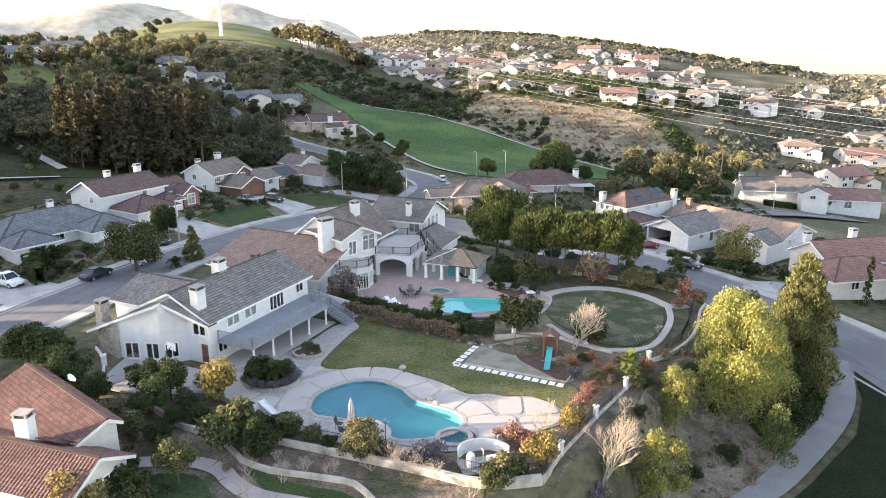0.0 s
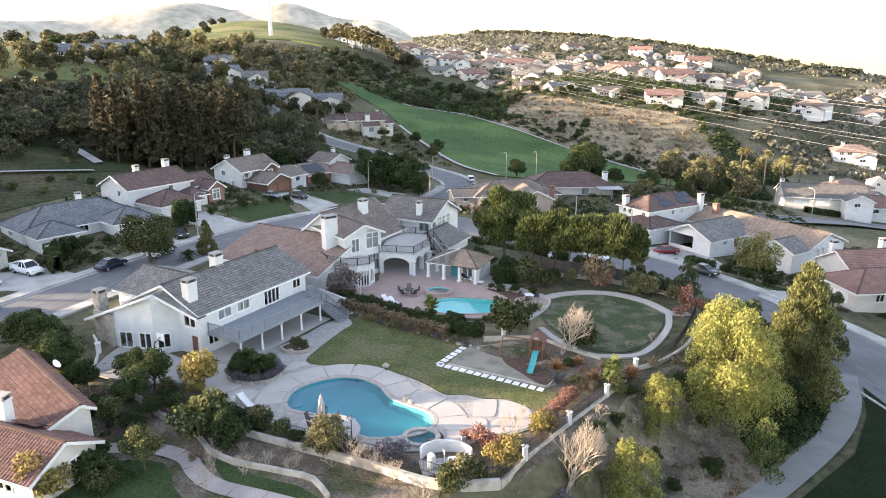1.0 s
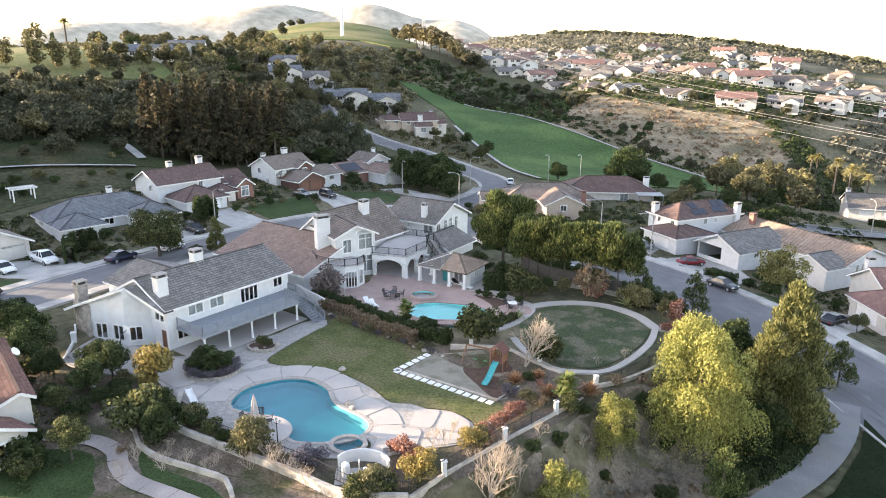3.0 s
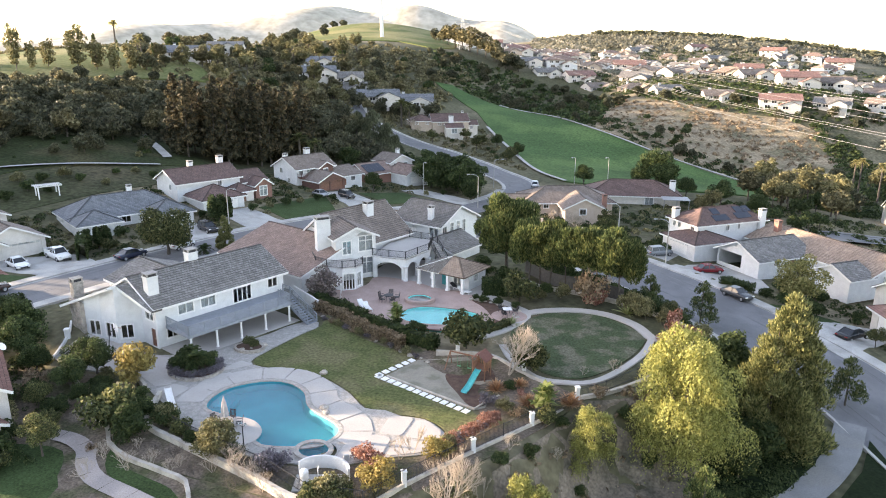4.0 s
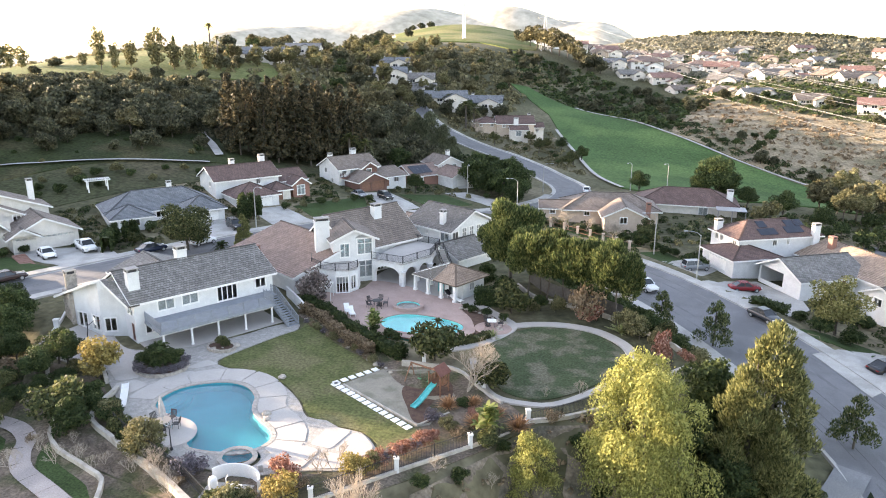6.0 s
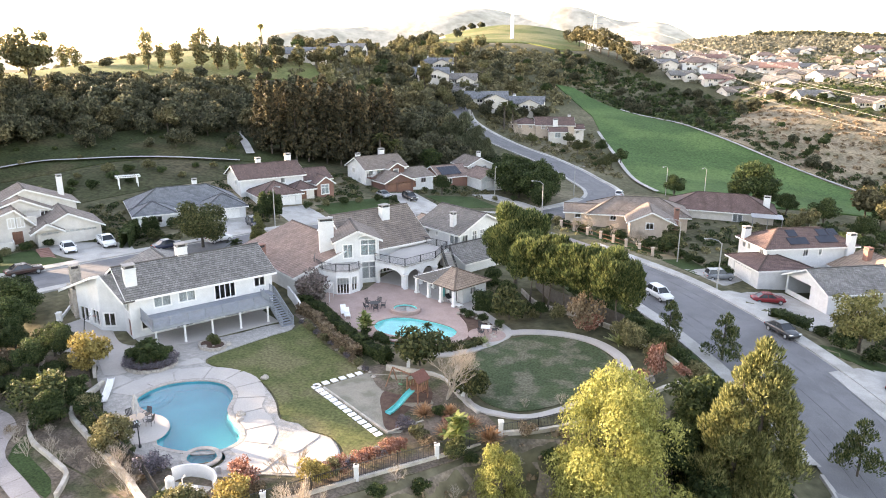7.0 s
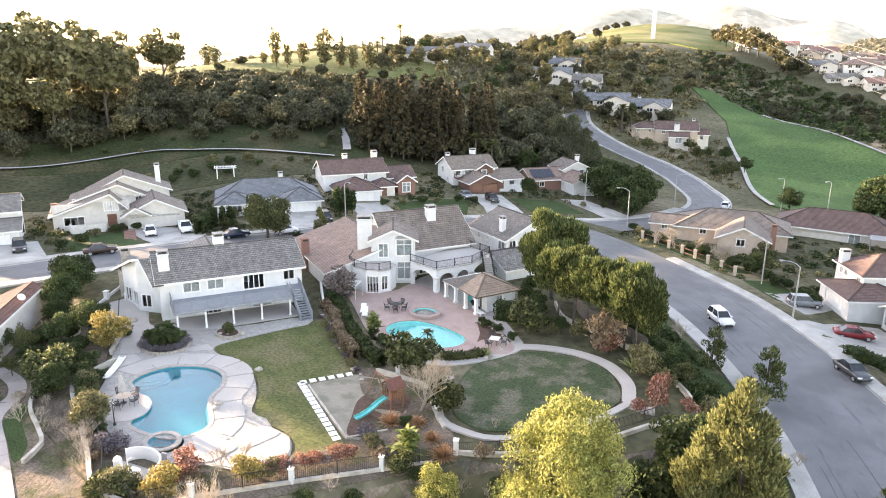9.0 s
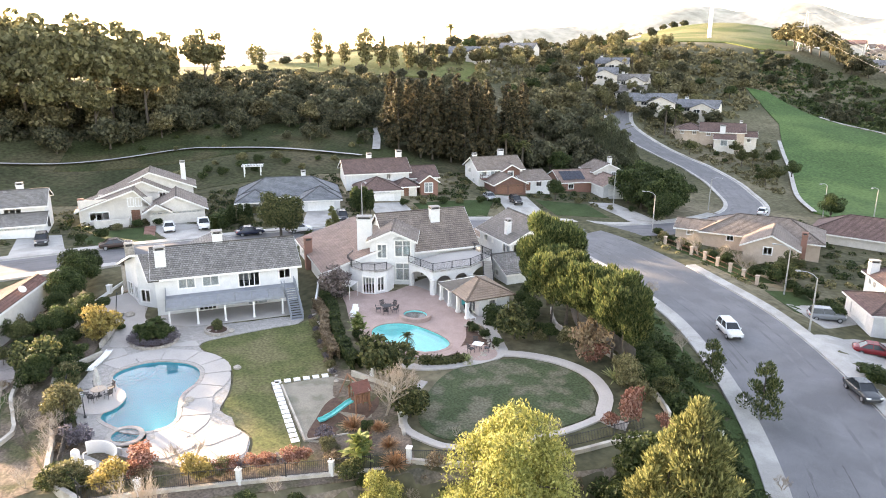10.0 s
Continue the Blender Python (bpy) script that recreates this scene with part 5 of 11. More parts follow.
def house_gb():
    h = thing("house", "two-storey cream house with red-brown tile roofs and round-topped dormer", "house", (-61, 122.5, 0.5), 60.0)
    h["garage"] = "white"
    block(h, 0, 0, 13.5, 9, 0, 4.9, "gx", 2.1, WHITE, ROOF_MAROON, 0.6, 0.5, {"W": [("win", 5.5, 3.1, 1.0, 1.2)], "S": [("win", 8.5, 3.2, 1.0, 1.2)]})
    block(h, 13.5, 0.5, 20, 8.5, 0, 3.4, "gx", 1.7, CREAM, ROOF_MAROON, 0.6, 0.4, {"E": [("win", 2, 0.9, 1.2, 1.4)]}, skip="W")
    block(h, 1.5, -7.5, 10.0, 0.1, 0, 2.5, "hy", 2.0, WHITE, ROOF_MAROON, 0.5, 0.4, {"S": [("garage", 2.0, 0.02, 5.2, 2.15)]}, skip="N")
    block(h, 10, -4.0, 14.2, 0.1, 0, 2.5, "hy", 1.2, CREAM, ROOF_MAROON, 0.5, 0.4, {"S": [("door", 1.4, 0.02, 1.1, 2.1)]}, skip="N")
    block(h, 15.2, -3.2, 19.0, 0.6, 0, 3.0, "gy", 1.3, BRICK, ROOF_MAROON, 0.4, 0.4, {"S": [("tall", 0.9, 0.5, 1.8, 2.1)]}, skip="N")
    block(h, 4.6, -4.4, 6.8, -2.6, 2.4, 3.5, "gy", 0.6, WHITE, ROOF_MAROON, 0.2, 0.2, {"S": [("win", 0.6, 2.75, 0.9, 0.7)]}, below=0.2)
    chimney(h, 6.0, 6.3, 5.0, 8.0, 1.0, 0.8)
    chimney(h, 12.6, 6.3, 5.0, 8.4, 1.2, 0.9)
    return h


def house_gc():
    h = thing("house", "white two-storey house with brown roofs, dark balcony and brick garage front", "house", (-50.6, 152.6, -0.8), 62.0)
    h["garage"] = "brown"
    block(h, 0, 0, 11.0, 9, 0, 4.7, "gx", 2.2, WHITE, ROOF_BROWN, 0.6, 0.5, {"W": [("win", 2.5, 3.0, 1.2, 1.3), ("win", 5.5, 1.0, 1.0, 1.2)], "S": [("win", 0.8, 3.0, 1.2, 1.4), ("slider", 3.0, 2.6, 1.8, 1.9)]})
    block(h, 1.5, -6.5, 9.0, 0.1, 0, 2.4, "gy", 1.7, SIDING, ROOF_BROWN, 0.5, 0.5, {"S": [("garage", 0.6, 0.02, 2.4, 2.0), ("garage", 3.4, 0.02, 3.5, 2.0)]}, skip="N")
    block(h, 9.0, -4.5, 16.0, 6.0, 0, 2.4, "gx", 1.5, WHITE, ROOF_BROWN, 0.5, 0.5, {"S": [("door", 1.0, 0.02, 1.1, 2.0), ("win", 3.5, 0.8, 1.4, 1.2)]})
    block(h, 5.4, -1.6, 9.6, 0.2, 2.4, 4.6, "gy", 1.2, SIDING, ROOF_BROWN, 0.4, 0.4, {"S": [("win", 1.2, 3.0, 1.4, 1.2)]}, below=0.3, skip="N")
    bm = bmesh.new()
    box(bm, 0.4, -1.5, 2.45, 5.2, 0, 2.6)
    part("balcony_floor", bm, SIDING, h)
    railing(h, [(0.4, -0.1, 2.6), (0.4, -1.45, 2.6), (5.2, -1.45, 2.6)], 0.9, 0.15, SIDING, name="balcony_railing")
    chimney(h, 1.0, 5.5, 4.7, 7.7, 1.0, 0.8)
    chimney(h, 8.0, 6.5, 4.7, 8.2, 1.3, 1.0)
    return h


def house_gd():
    h = thing("house", "brick-faced house with maroon roof, white garage door and solar panels", "house", (-38.5, 169.5, -2.6), 58.0)
    block(h, 0, 2.0, 13, 11, 0, 2.7, "gx", 2.1, BRICK, ROOF_ROSE, 0.5, 0.4, {"S": [("win", 2, 0.8, 1.4, 1.2)]})
    block(h, 8.0, -4.5, 15.0, 3.0, 0, 2.6, "gy", 1.8, WHITE, ROOF_ROSE, 0.5, 0.4, {"S": [("garage", 1.2, 0.02, 4.6, 2.1)]}, skip="N")
    block(h, 9.5, 4.0, 17.0, 11.5, 0, 4.6, "gy", 1.7, CREAM, ROOF_BROWN, 0.5, 0.4, {"S": [("win", 1.0, 3.0, 1.2, 1.2), ("win", 4.6, 3.0, 1.2, 1.2)]})
    chimney(h, 16.0, 9.0, 4.0, 7.2, 0.9, 0.8)
    for k in range(5):
        bm = bmesh.new()
        a = 0.8 + k * 1.15
        box(bm, a, 0, 0, a + 1.08, 3.6, 0.05)
        p = part("solar_panel", bm, SOLAR, h, "dark glossy solar panel")
        p.matrix_basis = pose(0, 2.3, 3.0, math.degrees(math.atan2(2.1, 4.5)), 0, 0)
    return h


SOLAR = mat("solar_cells", (0.014, 0.018, 0.030), (0.010, 0.013, 0.022), 0.15, 3, 20, 0.02)


def house_ge():
    h = thing("house", "cream two-storey house with stepped brown gables and double garage", "house", (-73.0, 76.0, 0.1), 64.0)
    h["garage"] = "tan"
    block(h, -2.5, 1.2, 9.6, 10.5, 0, 2.7, "gy", 3.1, CREAM, ROOF_BROWN, 0.7, 0.6, {"S": [("wide", 1.6, 0.6, 3.2, 1.5), ("win", 8.0, 2.75, 1.0, 1.6), ("win", 9.3, 2.75, 1.0, 1.6), ("door", 8.4, 0.02, 1.5, 2.1)]}, ridge=6.6)
    block(h, 0.5, 5.0, 13.0, 12.0, 0, 4.2, "gy", 2.5, CREAM, ROOF_BROWN, 0.6, 0.5, {"S": [("win", 10.2, 3.3, 1.2, 1.2)]}, ridge=8.0)
    block(h, 3.0, 8.6, 16.8, 15.5, 0, 4.7, "gy", 3.0, CREAM, ROOF_BROWN, 0.6, 0.5, {}, ridge=9.2)
    block(h, 9.0, -2.0, 18.4, 6.5, 0, 2.6, "gy", 2.3, CREAM, ROOF_BROWN, 0.6, 0.5, {"S": [("garage", 0.4, 0.02, 2.8, 2.1), ("garage", 3.8, 0.02, 5.0, 2.1)]})
    block(h, 8.4, -3.0, 12.4, -1.9, 2.4, 2.6, "gy", 1.2, CREAM, ROOF_BROWN, 0.5, 0.4, {}, below=0.0, skip="NSEW")
    chimney(h, 15.2, 12.5, 4.5, 9.0, 0.9, 0.8)
    chimney(h, -2.2, 3.0, 0, 4.4, 0.9, 0.9, wall=BRICK)
    bm = bmesh.new()
    box(bm, 0.0, -2.2, -0.6, 5.8, -2.0, 1.3)
    box(bm, 5.6, -2.2, -0.6, 5.8, 0.0, 1.3)
    box(bm, 0.0, -2.2, -0.6, 0.2, 0.0, 1.3)
    part("courtyard_wall", bm, CREAM, h)
    return h


def house_gf():
    h = thing("house", "white two-storey house with grey roof and wide garage door", "house", (-78.5, 54.5, 0.5), 67.0)
    block(h, 0, 0, 15, 9, 0, 4.8, "gx", 1.8, WHITE, ROOF_GREY, 0.6, 0.5, {"S": [("wide", 2, 3.2, 2.6, 1.2), ("wide", 9, 3.2, 2.6, 1.2)]})
    block(h, 3, -4.5, 15, 0.1, 0, 2.5, "gx", 1.0, WHITE, ROOF_GREY, 0.5, 0.5, {"S": [("garage", 5.5, 0.02, 5.2, 2.1), ("door", 2.5, 0.02, 1.2, 2.1)]}, ridge=-0.2, skip="N")
    chimney(h, 11, 6, 4.5, 7.6, 1.1, 0.9)
    return h


for f in (house_ga, house_gb, house_gc, house_gd, house_ge, house_gf):
    f()


def house_r():
    h = thing("house", "cream house with glazed red barrel tile roofs and white chimney", "house", (-32.5, 45.5, -0.3), -17.0)
    m = pose(7.0, 3.0, 0, 0, 0, -22.6)
    block(h, -15.0, -4.0, -0.6, 0.9, 0, 2.5, "gx", 1.8, CREAM, ROOF_CLAY, 0.4, 0.3, {"E": [("win", 1.6, 0.9, 1.2, 1.2)]}, ridge=0.2, back=3.9, m=m, barrel=0.3)
    block(h, -3.0, -3.3, 9.2, 2.1, 0, 2.5, "gx", 1.4, CREAM, ROOF_CLAY, 0.5, 0.4, {"S": [("slider", 4.2, 0.05, 2.2, 2.1), ("win", 8.6, 0.8, 1.6, 1.3)], "E": [("win", 3.0, 0.9, 1.2, 1.2)]}, ridge=-0.6, barrel=0.3)
    chimney(h, 1.9, 0.6, 2.6, 5.6, 1.1, 0.9, rz=10)
    bm = bmesh.new()
    box(bm, 0, 0, 0, 2.6, 1.0, 0.06)
    p = part("solar_panel", bm, SOLAR, h, "blue solar water panel")
    p.matrix_basis = pose(3.0, 0.3, 3.75, -24, 0, 0)
    bm = bmesh.new()
    lathe(bm, [(0.05, -0.25), (0.25, -0.15), (0.42, 0.0)], 18)
    p = part("satellite_dish", bm, TRIM, h, "white satellite dish")
    p.matrix_basis = pose(-0.6, 7.6, 4.6, 50, 0, 120)
    return h


house_r()


def house_p():
    h = thing("house", "pinkish two-storey house with broad brown-red roofs and white chimney", "house", (-57.0, 263.0, hz(-47, 268) + 0.6), 25.0)
    block(h, 0, 0, 9, 10, 0, 4.6, "hx", 1.9, TAN, ROOF_MAROON, 0.6, 0.5, {"S": [("win", 1.5, 3.0, 1.2, 1.2), ("win", 5.5, 3.0, 1.2, 1.2)]}, below=3)
    block(h, 8.0, -1.0, 22, 9, 0, 4.4, "gx", 2.4, TAN, ROOF_MAROON, 0.6, 0.5, {"S": [("win", 2.0, 2.8, 1.3, 1.2), ("wide", 5.5, 0.8, 2.2, 1.3)]}, below=3)
    block(h, 22, 1.0, 26, 7, 0, 2.8, "gx", 1.4, CREAM, ROOF_MAROON, 0.5, 0.4, {"S": [("win", 1.0, 0.9, 1.2, 1.2)]}, below=3)
    block(h, 12.5, -5.5, 19, -0.9, 0, 2.5, "gx", 1.2, CREAM, ROOF_MAROON, 0.5, 0.4, {"S": [("slider", 2.0, 0.1, 2.2, 2.0)]}, below=3, skip="N")
    chimney(h, 15.0, -1.6, 0, 6.6, 1.7, 1.0)
    chimney(h, 21.0, 6.0, 4.0, 7.6, 1.0, 0.9)
    return h


house_p()


# ---------------------------------------------------------------- houses beyond the curve
def house_w():
    h = thing("house", "white two-storey house with maroon tile roof and rooftop solar panels", "house", (36.3, 135.2, -4.4), 35.0)
    block(h, 0, 0, 15.5, 8, 0, 5.0, "hx", 2.0, WHITE, ROOF_MAROON, 0.5, 0.4, {"S": [("win", 6.3, 3.3, 0.9, 1.1), ("win", 9.0, 3.4, 0.6, 1.1), ("win", 7.8, 1.0, 0.9, 0.6)], "W": [("win", 1.2, 3.3, 0.9, 1.1), ("win", 2.6, 3.3, 0.9, 1.1), ("win", 6.2, 3.3, 1.0, 1.2)]})
    block(h, -3.2, -3.6, 5.4, 5.2, 0, 2.6, "hx", 1.4, WHITE, ROOF_MAROON, 0.5, 0.4, {"W": [("garage", 1.8, 0.02, 5.0, 2.1)]})
    chimney(h, 14.2, -0.3, 0, 7.0, 1.2, 0.8)
    chimney(h, 0.2, 6.5, 4.5, 6.9, 1.2, 0.9)
    for cx, cz in ((4.2, 0.0), (5.9, 0.0), (9.3, 0.2), (11.0, 0.2), (10.2, 1.9), (12.0, 1.9), (4.9, 1.9)):
        bm = bmesh.new()
        box(bm, 0, 0, 0, 1.65, 1.65, 0.06)
        p = part("solar_panel", bm, SOLAR, h, "dark glossy solar panel")
        p.matrix_basis = pose(cx, 0.3 + cz * 0.9, 5.2 + cz * 0.45, math.degrees(math.atan2(2.0, 4.0)), 0, 0)
    return h


def house_v():
    h = thing("house", "long low house with grey and tan shingle roofs and open garage", "house", (45.8, 140.7, -4.7), -54.0)
    block(h, 0, 0, 25, 11, 0, 2.5, "gx", 2.1, WHITE, ROOF_TAN, 0.6, 0.5, {"S": [("win", 17, 0.9, 1.4, 1.2), ("win", 21, 0.9, 1.6, 1.2)], "E": [("win", 2.5, 0.8, 0.8, 1.3), ("win", 4.0, 0.8, 0.8, 1.3)]})
    m = pose(13.2, -10.4, 0, 0, 0, 91.0)
    block(h, 0.4, 0.4, 12.0, 9.6, 0, 2.5, "gx", 2.1, WHITE, ROOF_GREY, 0.6, 0.6, {"W": [("hole", 0.4, 0.02, 5.0, 2.2)], "S": [("win", 3.6, 0.9, 1.2, 1.2), ("door", 7.0, 0.05, 1.1, 2.05)]}, m=m)
    block(h, 18.5, -4.5, 25, 0.2, 0, 2.4, "gy", 1.5, WHITE, ROOF_GREY, 0.5, 0.4, {"S": [("win", 2.0, 0.9, 1.4, 1.2)]}, skip="N")
    chimney(h, 3.0, 3.6, 2.5, 5.9, 1.0, 0.9, wall=BRICK)
    return h


def house_d():
    h = thing("house", "low brown-roofed house with tan walls and brick chimney", "house", (3.0, 152.5, -3.4), 16.0)
    block(h, 0, 1.5, 19, 12, 0, 2.5, "hx", 2.4, TAN, ROOF_BROWN, 0.7, 0.4, {"S": [("win", 4, 0.9, 1.2, 1.2)]})
    block(h, 7.5, -5.0, 15.5, 4, 0, 2.5, "gy", 1.9, TAN, ROOF_BROWN, 0.7, 0.5, {"S": [("win", 3, 0.9, 1.4, 1.3)], "E": [("slider", 2, 0.05, 2.0, 2.1)]}, skip="N")
    block(h, -5.0, 2.5, 2.0, 8.5, 0, 2.3, "gx", 1.0, TAN, ROOF_BROWN, 0.6, 0.4, {"S": [("win", 2, 0.9, 1.2, 1.2)]})
    chimney(h, 16.4, -1.5, 0, 4.6, 0.9, 0.9, wall=BRICK)
    return h


def house_d2():
    h = thing("house", "low house with red tile hip roof beside the meadow", "house", (15.0, 173.0, -4.6), 6.0)
    block(h, 0, 0, 21, 11, 0, 2.5, "hx", 2.6, CREAM, ROOF_MAROON, 0.7, 0.4, {"S": [("slider", 13, 0.05, 2.0, 2.1)]})
    bm = bmesh.new()
    box(bm, 16.5, -4.5, 2.25, 22.5, 0.0, 2.35)
    for x in (16.7, 19.5, 22.2):
        box(bm, x, -4.4, -0.3, x + 0.14, -4.25, 2.25)
    part("patio_cover", bm, GREY_METAL, h, "grey metal patio cover")
    chimney(h, 19.5, 3.0, 2.5, 5.6, 1.3, 0.9)
    return h


def house_f():
    h = thing("house", "cream house with pink-red barrel tile roofs beside cypresses", "house", (58.5, 99.0, -5.2), 12.0)
    block(h, 0, 0, 12, 8, 0, 2.7, "hx", 2.0, CREAM, ROOF_RED, 0.6, 0.4, {"W": [("garage", 1.5, 0.02, 4.8, 2.1)], "S": [("win", 3, 0.8, 1.4, 1.2)]}, barrel=0.45)
    block(h, 4, 6, 24, 15, 0, 3.2, "gx", 2.4, CREAM, ROOF_RED, 0.6, 0.4, barrel=0.45)
    block(h, 12, -5, 22, 4, 0, 2.7, "hx", 1.9, CREAM, ROOF_RED, 0.6, 0.4, barrel=0.45)
    chimney(h, 5.5, 13.5, 3, 6.4, 1.1, 0.9)
    chimney(h, 13.0, 12.0, 3, 6.9, 1.1, 0.9)
    return h


for f in (house_w, house_v, house_d, house_d2, house_f):
    f()


# ---------------------------------------------------------------- garden of the house with the deck
patio_outer = ring([(-33, 60.5), (-27, 58.2), (-21.5, 58.4), (-18.6, 56.4), (-13.2, 52.9), (-10.2, 50.6), (-5.2, 49.0), (-1.5, 48.6), (3.2, 49.2), (6.5, 51.2), (9.8, 52.8), (10.4, 55.3), (9.6, 56.6), (7.9, 57.7), (5.8, 57.7), (4.2, 58.3), (2.3, 58.2), (0.2, 60.2), (-2.4, 62.0), (-5.0, 63.1), (-8.0, 63.5), (-10.6, 63.3), (-12.3, 64.2), (-11.8, 67.4), (-10.4, 72.3), (-9.6, 74.6), (-10.9, 76.2), (-13.0, 73.6), (-14.0, 71.0), (-16.6, 66.8), (-18.8, 64.6), (-23, 63.0), (-28, 65.4), (-32, 66.5)], 0.8)
rng = random.Random(3)
bm = bmesh.new()
slab(bm, patio_outer, -0.12, 0.035, [offset_ring(POOL_A, 0.28), ellipse(1.2, 50.75, 1.55, 1.4, 24)])
tagged(part("patio", bm, JOINT), "pale flagstone patio with wide grey joints round the pool", "patio", "", "structure")
drape("lawn", ring([(-9.3, 74.7), (-10.2, 72.3), (-11.6, 67.4), (-12.1, 64.4), (-10.6, 63.5), (-8.0, 63.7), (-4.9, 63.3), (-2.3, 62.2), (0.3, 60.4), (2.4, 58.4), (5.8, 57.9), (8.0, 57.9), (9.9, 56.7), (10.8, 55.5), (12.6, 58.2), (11.6, 60.2), (7.8, 61.6), (3.5, 63.0), (1.0, 64.2), (2.2, 66.8), (3.6, 69.4), (-0.5, 71.2), (-4, 73.0), (-8.5, 76.4), (-9.8, 77.5)], 1.0), 0.03, LAWN, 4.0, "short green lawn with dry patches", "lawn")
drape("planting_bed", [(-31, 58), (-20, 47), (3, 44.5), (8.5, 45.5), (14.5, 53.5), (21, 63.8), (13, 70), (4, 71), (-10, 79.5), (-12, 78), (3.6, 69.4), (12, 61), (12.8, 58.2), (10.6, 53), (3.3, 48.8), (-1.5, 48.2), (-5.4, 48.6), (-10.5, 50.2), (-13.6, 52.5), (-19, 56.0), (-22, 58.0), (-27, 57.6)], 0.01, SOIL, 4.0, "bare brown garden soil with low plants", "soil")
drape("front_garden", [(-42, 59), (-31, 57.8), (-20, 46.8), (3, 44.3), (2, 34.5), (-40, 30.5)], 0.01, SOIL, 4.0, "brown soil of the lower garden", "soil")
# large rounded slabs round the pool, with wide stone joints
def reach(cx, cy, a, poly):
    """Distance from a point along a bearing to the outline."""
    d, best = Vector((math.cos(a), math.sin(a))), 0.0
    for (ax, ay), (bx, by) in zip(poly, poly[1:] + poly[:1]):
        ex, ey = bx - ax, by - ay
        det = d.x * -ey + d.y * ex
        if abs(det) < 1e-9:
            continue
        t = ((ax - cx) * -ey + (ay - cy) * ex) / det
        u = (d.x * (ay - cy) - d.y * (ax - cx)) / det
        if t > 0 and 0 <= u <= 1:
            best = max(best, t)
    return best


patio = bpy.data.objects["patio"]


def paving_slab(pts):
    """One big slab with rounded corners and an uneven outline."""
    p = np.array(pts, float)
    for _ in range(2):
        p = np.concatenate([np.stack([0.87 * p + 0.13 * np.roll(p, -1, 0), 0.13 * p + 0.87 * np.roll(p, -1, 0)], 1).reshape(-1, 2)])
    p += np.array([[rng.uniform(-0.03, 0.03), rng.uniform(-0.03, 0.03)] for _ in range(len(p))])
    bm = bmesh.new()
    slab(bm, [tuple(q) for q in p], 0.0, 0.07 + rng.uniform(0, 0.015))
    part("paving_slab", bm, PATIO, patio)


# one row of slabs along the pool, then the wide ones at its ends
mid = np.array(POOL_A).mean(0)
near, out = np.array(offset_ring(POOL_A, 0.42)), np.array(offset_ring(POOL_A, 2.85))
n = len(near)
walked, start = 0.0, 0
keep = [k for k in range(n) if not (out[k][1] < 54.2 and out[k][0] < 3.0) and not out[k][1] < 51.5]
first = next(k for k in range(n) if k in keep and (k - 1) % n not in keep)
order = [(first + k) % n for k in range(len(keep))]
group = [order[0]]
for a, b in zip(order, order[1:]):
    group.append(b)
    walked += math.hypot(*(out[a] - out[b])) * 0.6 + math.hypot(*(near[a] - near[b])) * 0.4
    if walked > 2.55 or b == order[-1]:
        lo, hi = near[group], out[group]
        g = 0.09
        lo = lo + (lo.mean(0) - lo) * g / 1.6
        hi = hi + (hi.mean(0) - hi) * g / 1.6
        k = max(1, len(group) // 3)
        paving_slab([tuple(q) for q in (list(lo[::k]) + [lo[-1]])] + [tuple(q) for q in reversed(list(hi[::k]) + [hi[-1]])])
        walked, group = 0.0, [b]
for pts in ([(4.9, 54.5), (6.9, 54.5), (7.1, 57.6), (5.0, 57.6)], [(7.2, 54.4), (10.1, 54.6), (9.9, 56.2), (8.4, 57.4), (7.4, 57.4)], [(3.0, 50.0), (6.3, 51.3), (6.2, 54.1), (4.6, 54.2), (2.9, 52.6)], [(6.6, 51.4), (9.7, 52.9), (10.2, 54.2), (6.6, 54.1)],
            [(-17.8, 56.3), (-15.2, 54.5), (-14.7, 57.4), (-16.6, 57.8)], [(-14.4, 57.0), (-14.5, 60.0), (-12.6, 61.6), (-12.9, 57.4)], [(-14.2, 61.2), (-12.8, 62.2), (-11.6, 63.6), (-13.4, 64.0)], [(-19.6, 58.0), (-18.2, 56.8), (-16.9, 57.8), (-19.0, 59.6)]):
    paving_slab(pts)
drape("courtyard", [(-32.6, 60.9), (-27, 58.8), (-21.6, 58.9), (-18.4, 57.0), (-16.8, 58.2), (-19.4, 62.6), (-23.2, 62.9), (-28, 65.0), (-31.8, 66.1)], 0.06, PATIO, 4.0, "plain pale concrete courtyard beside the house", "patio")


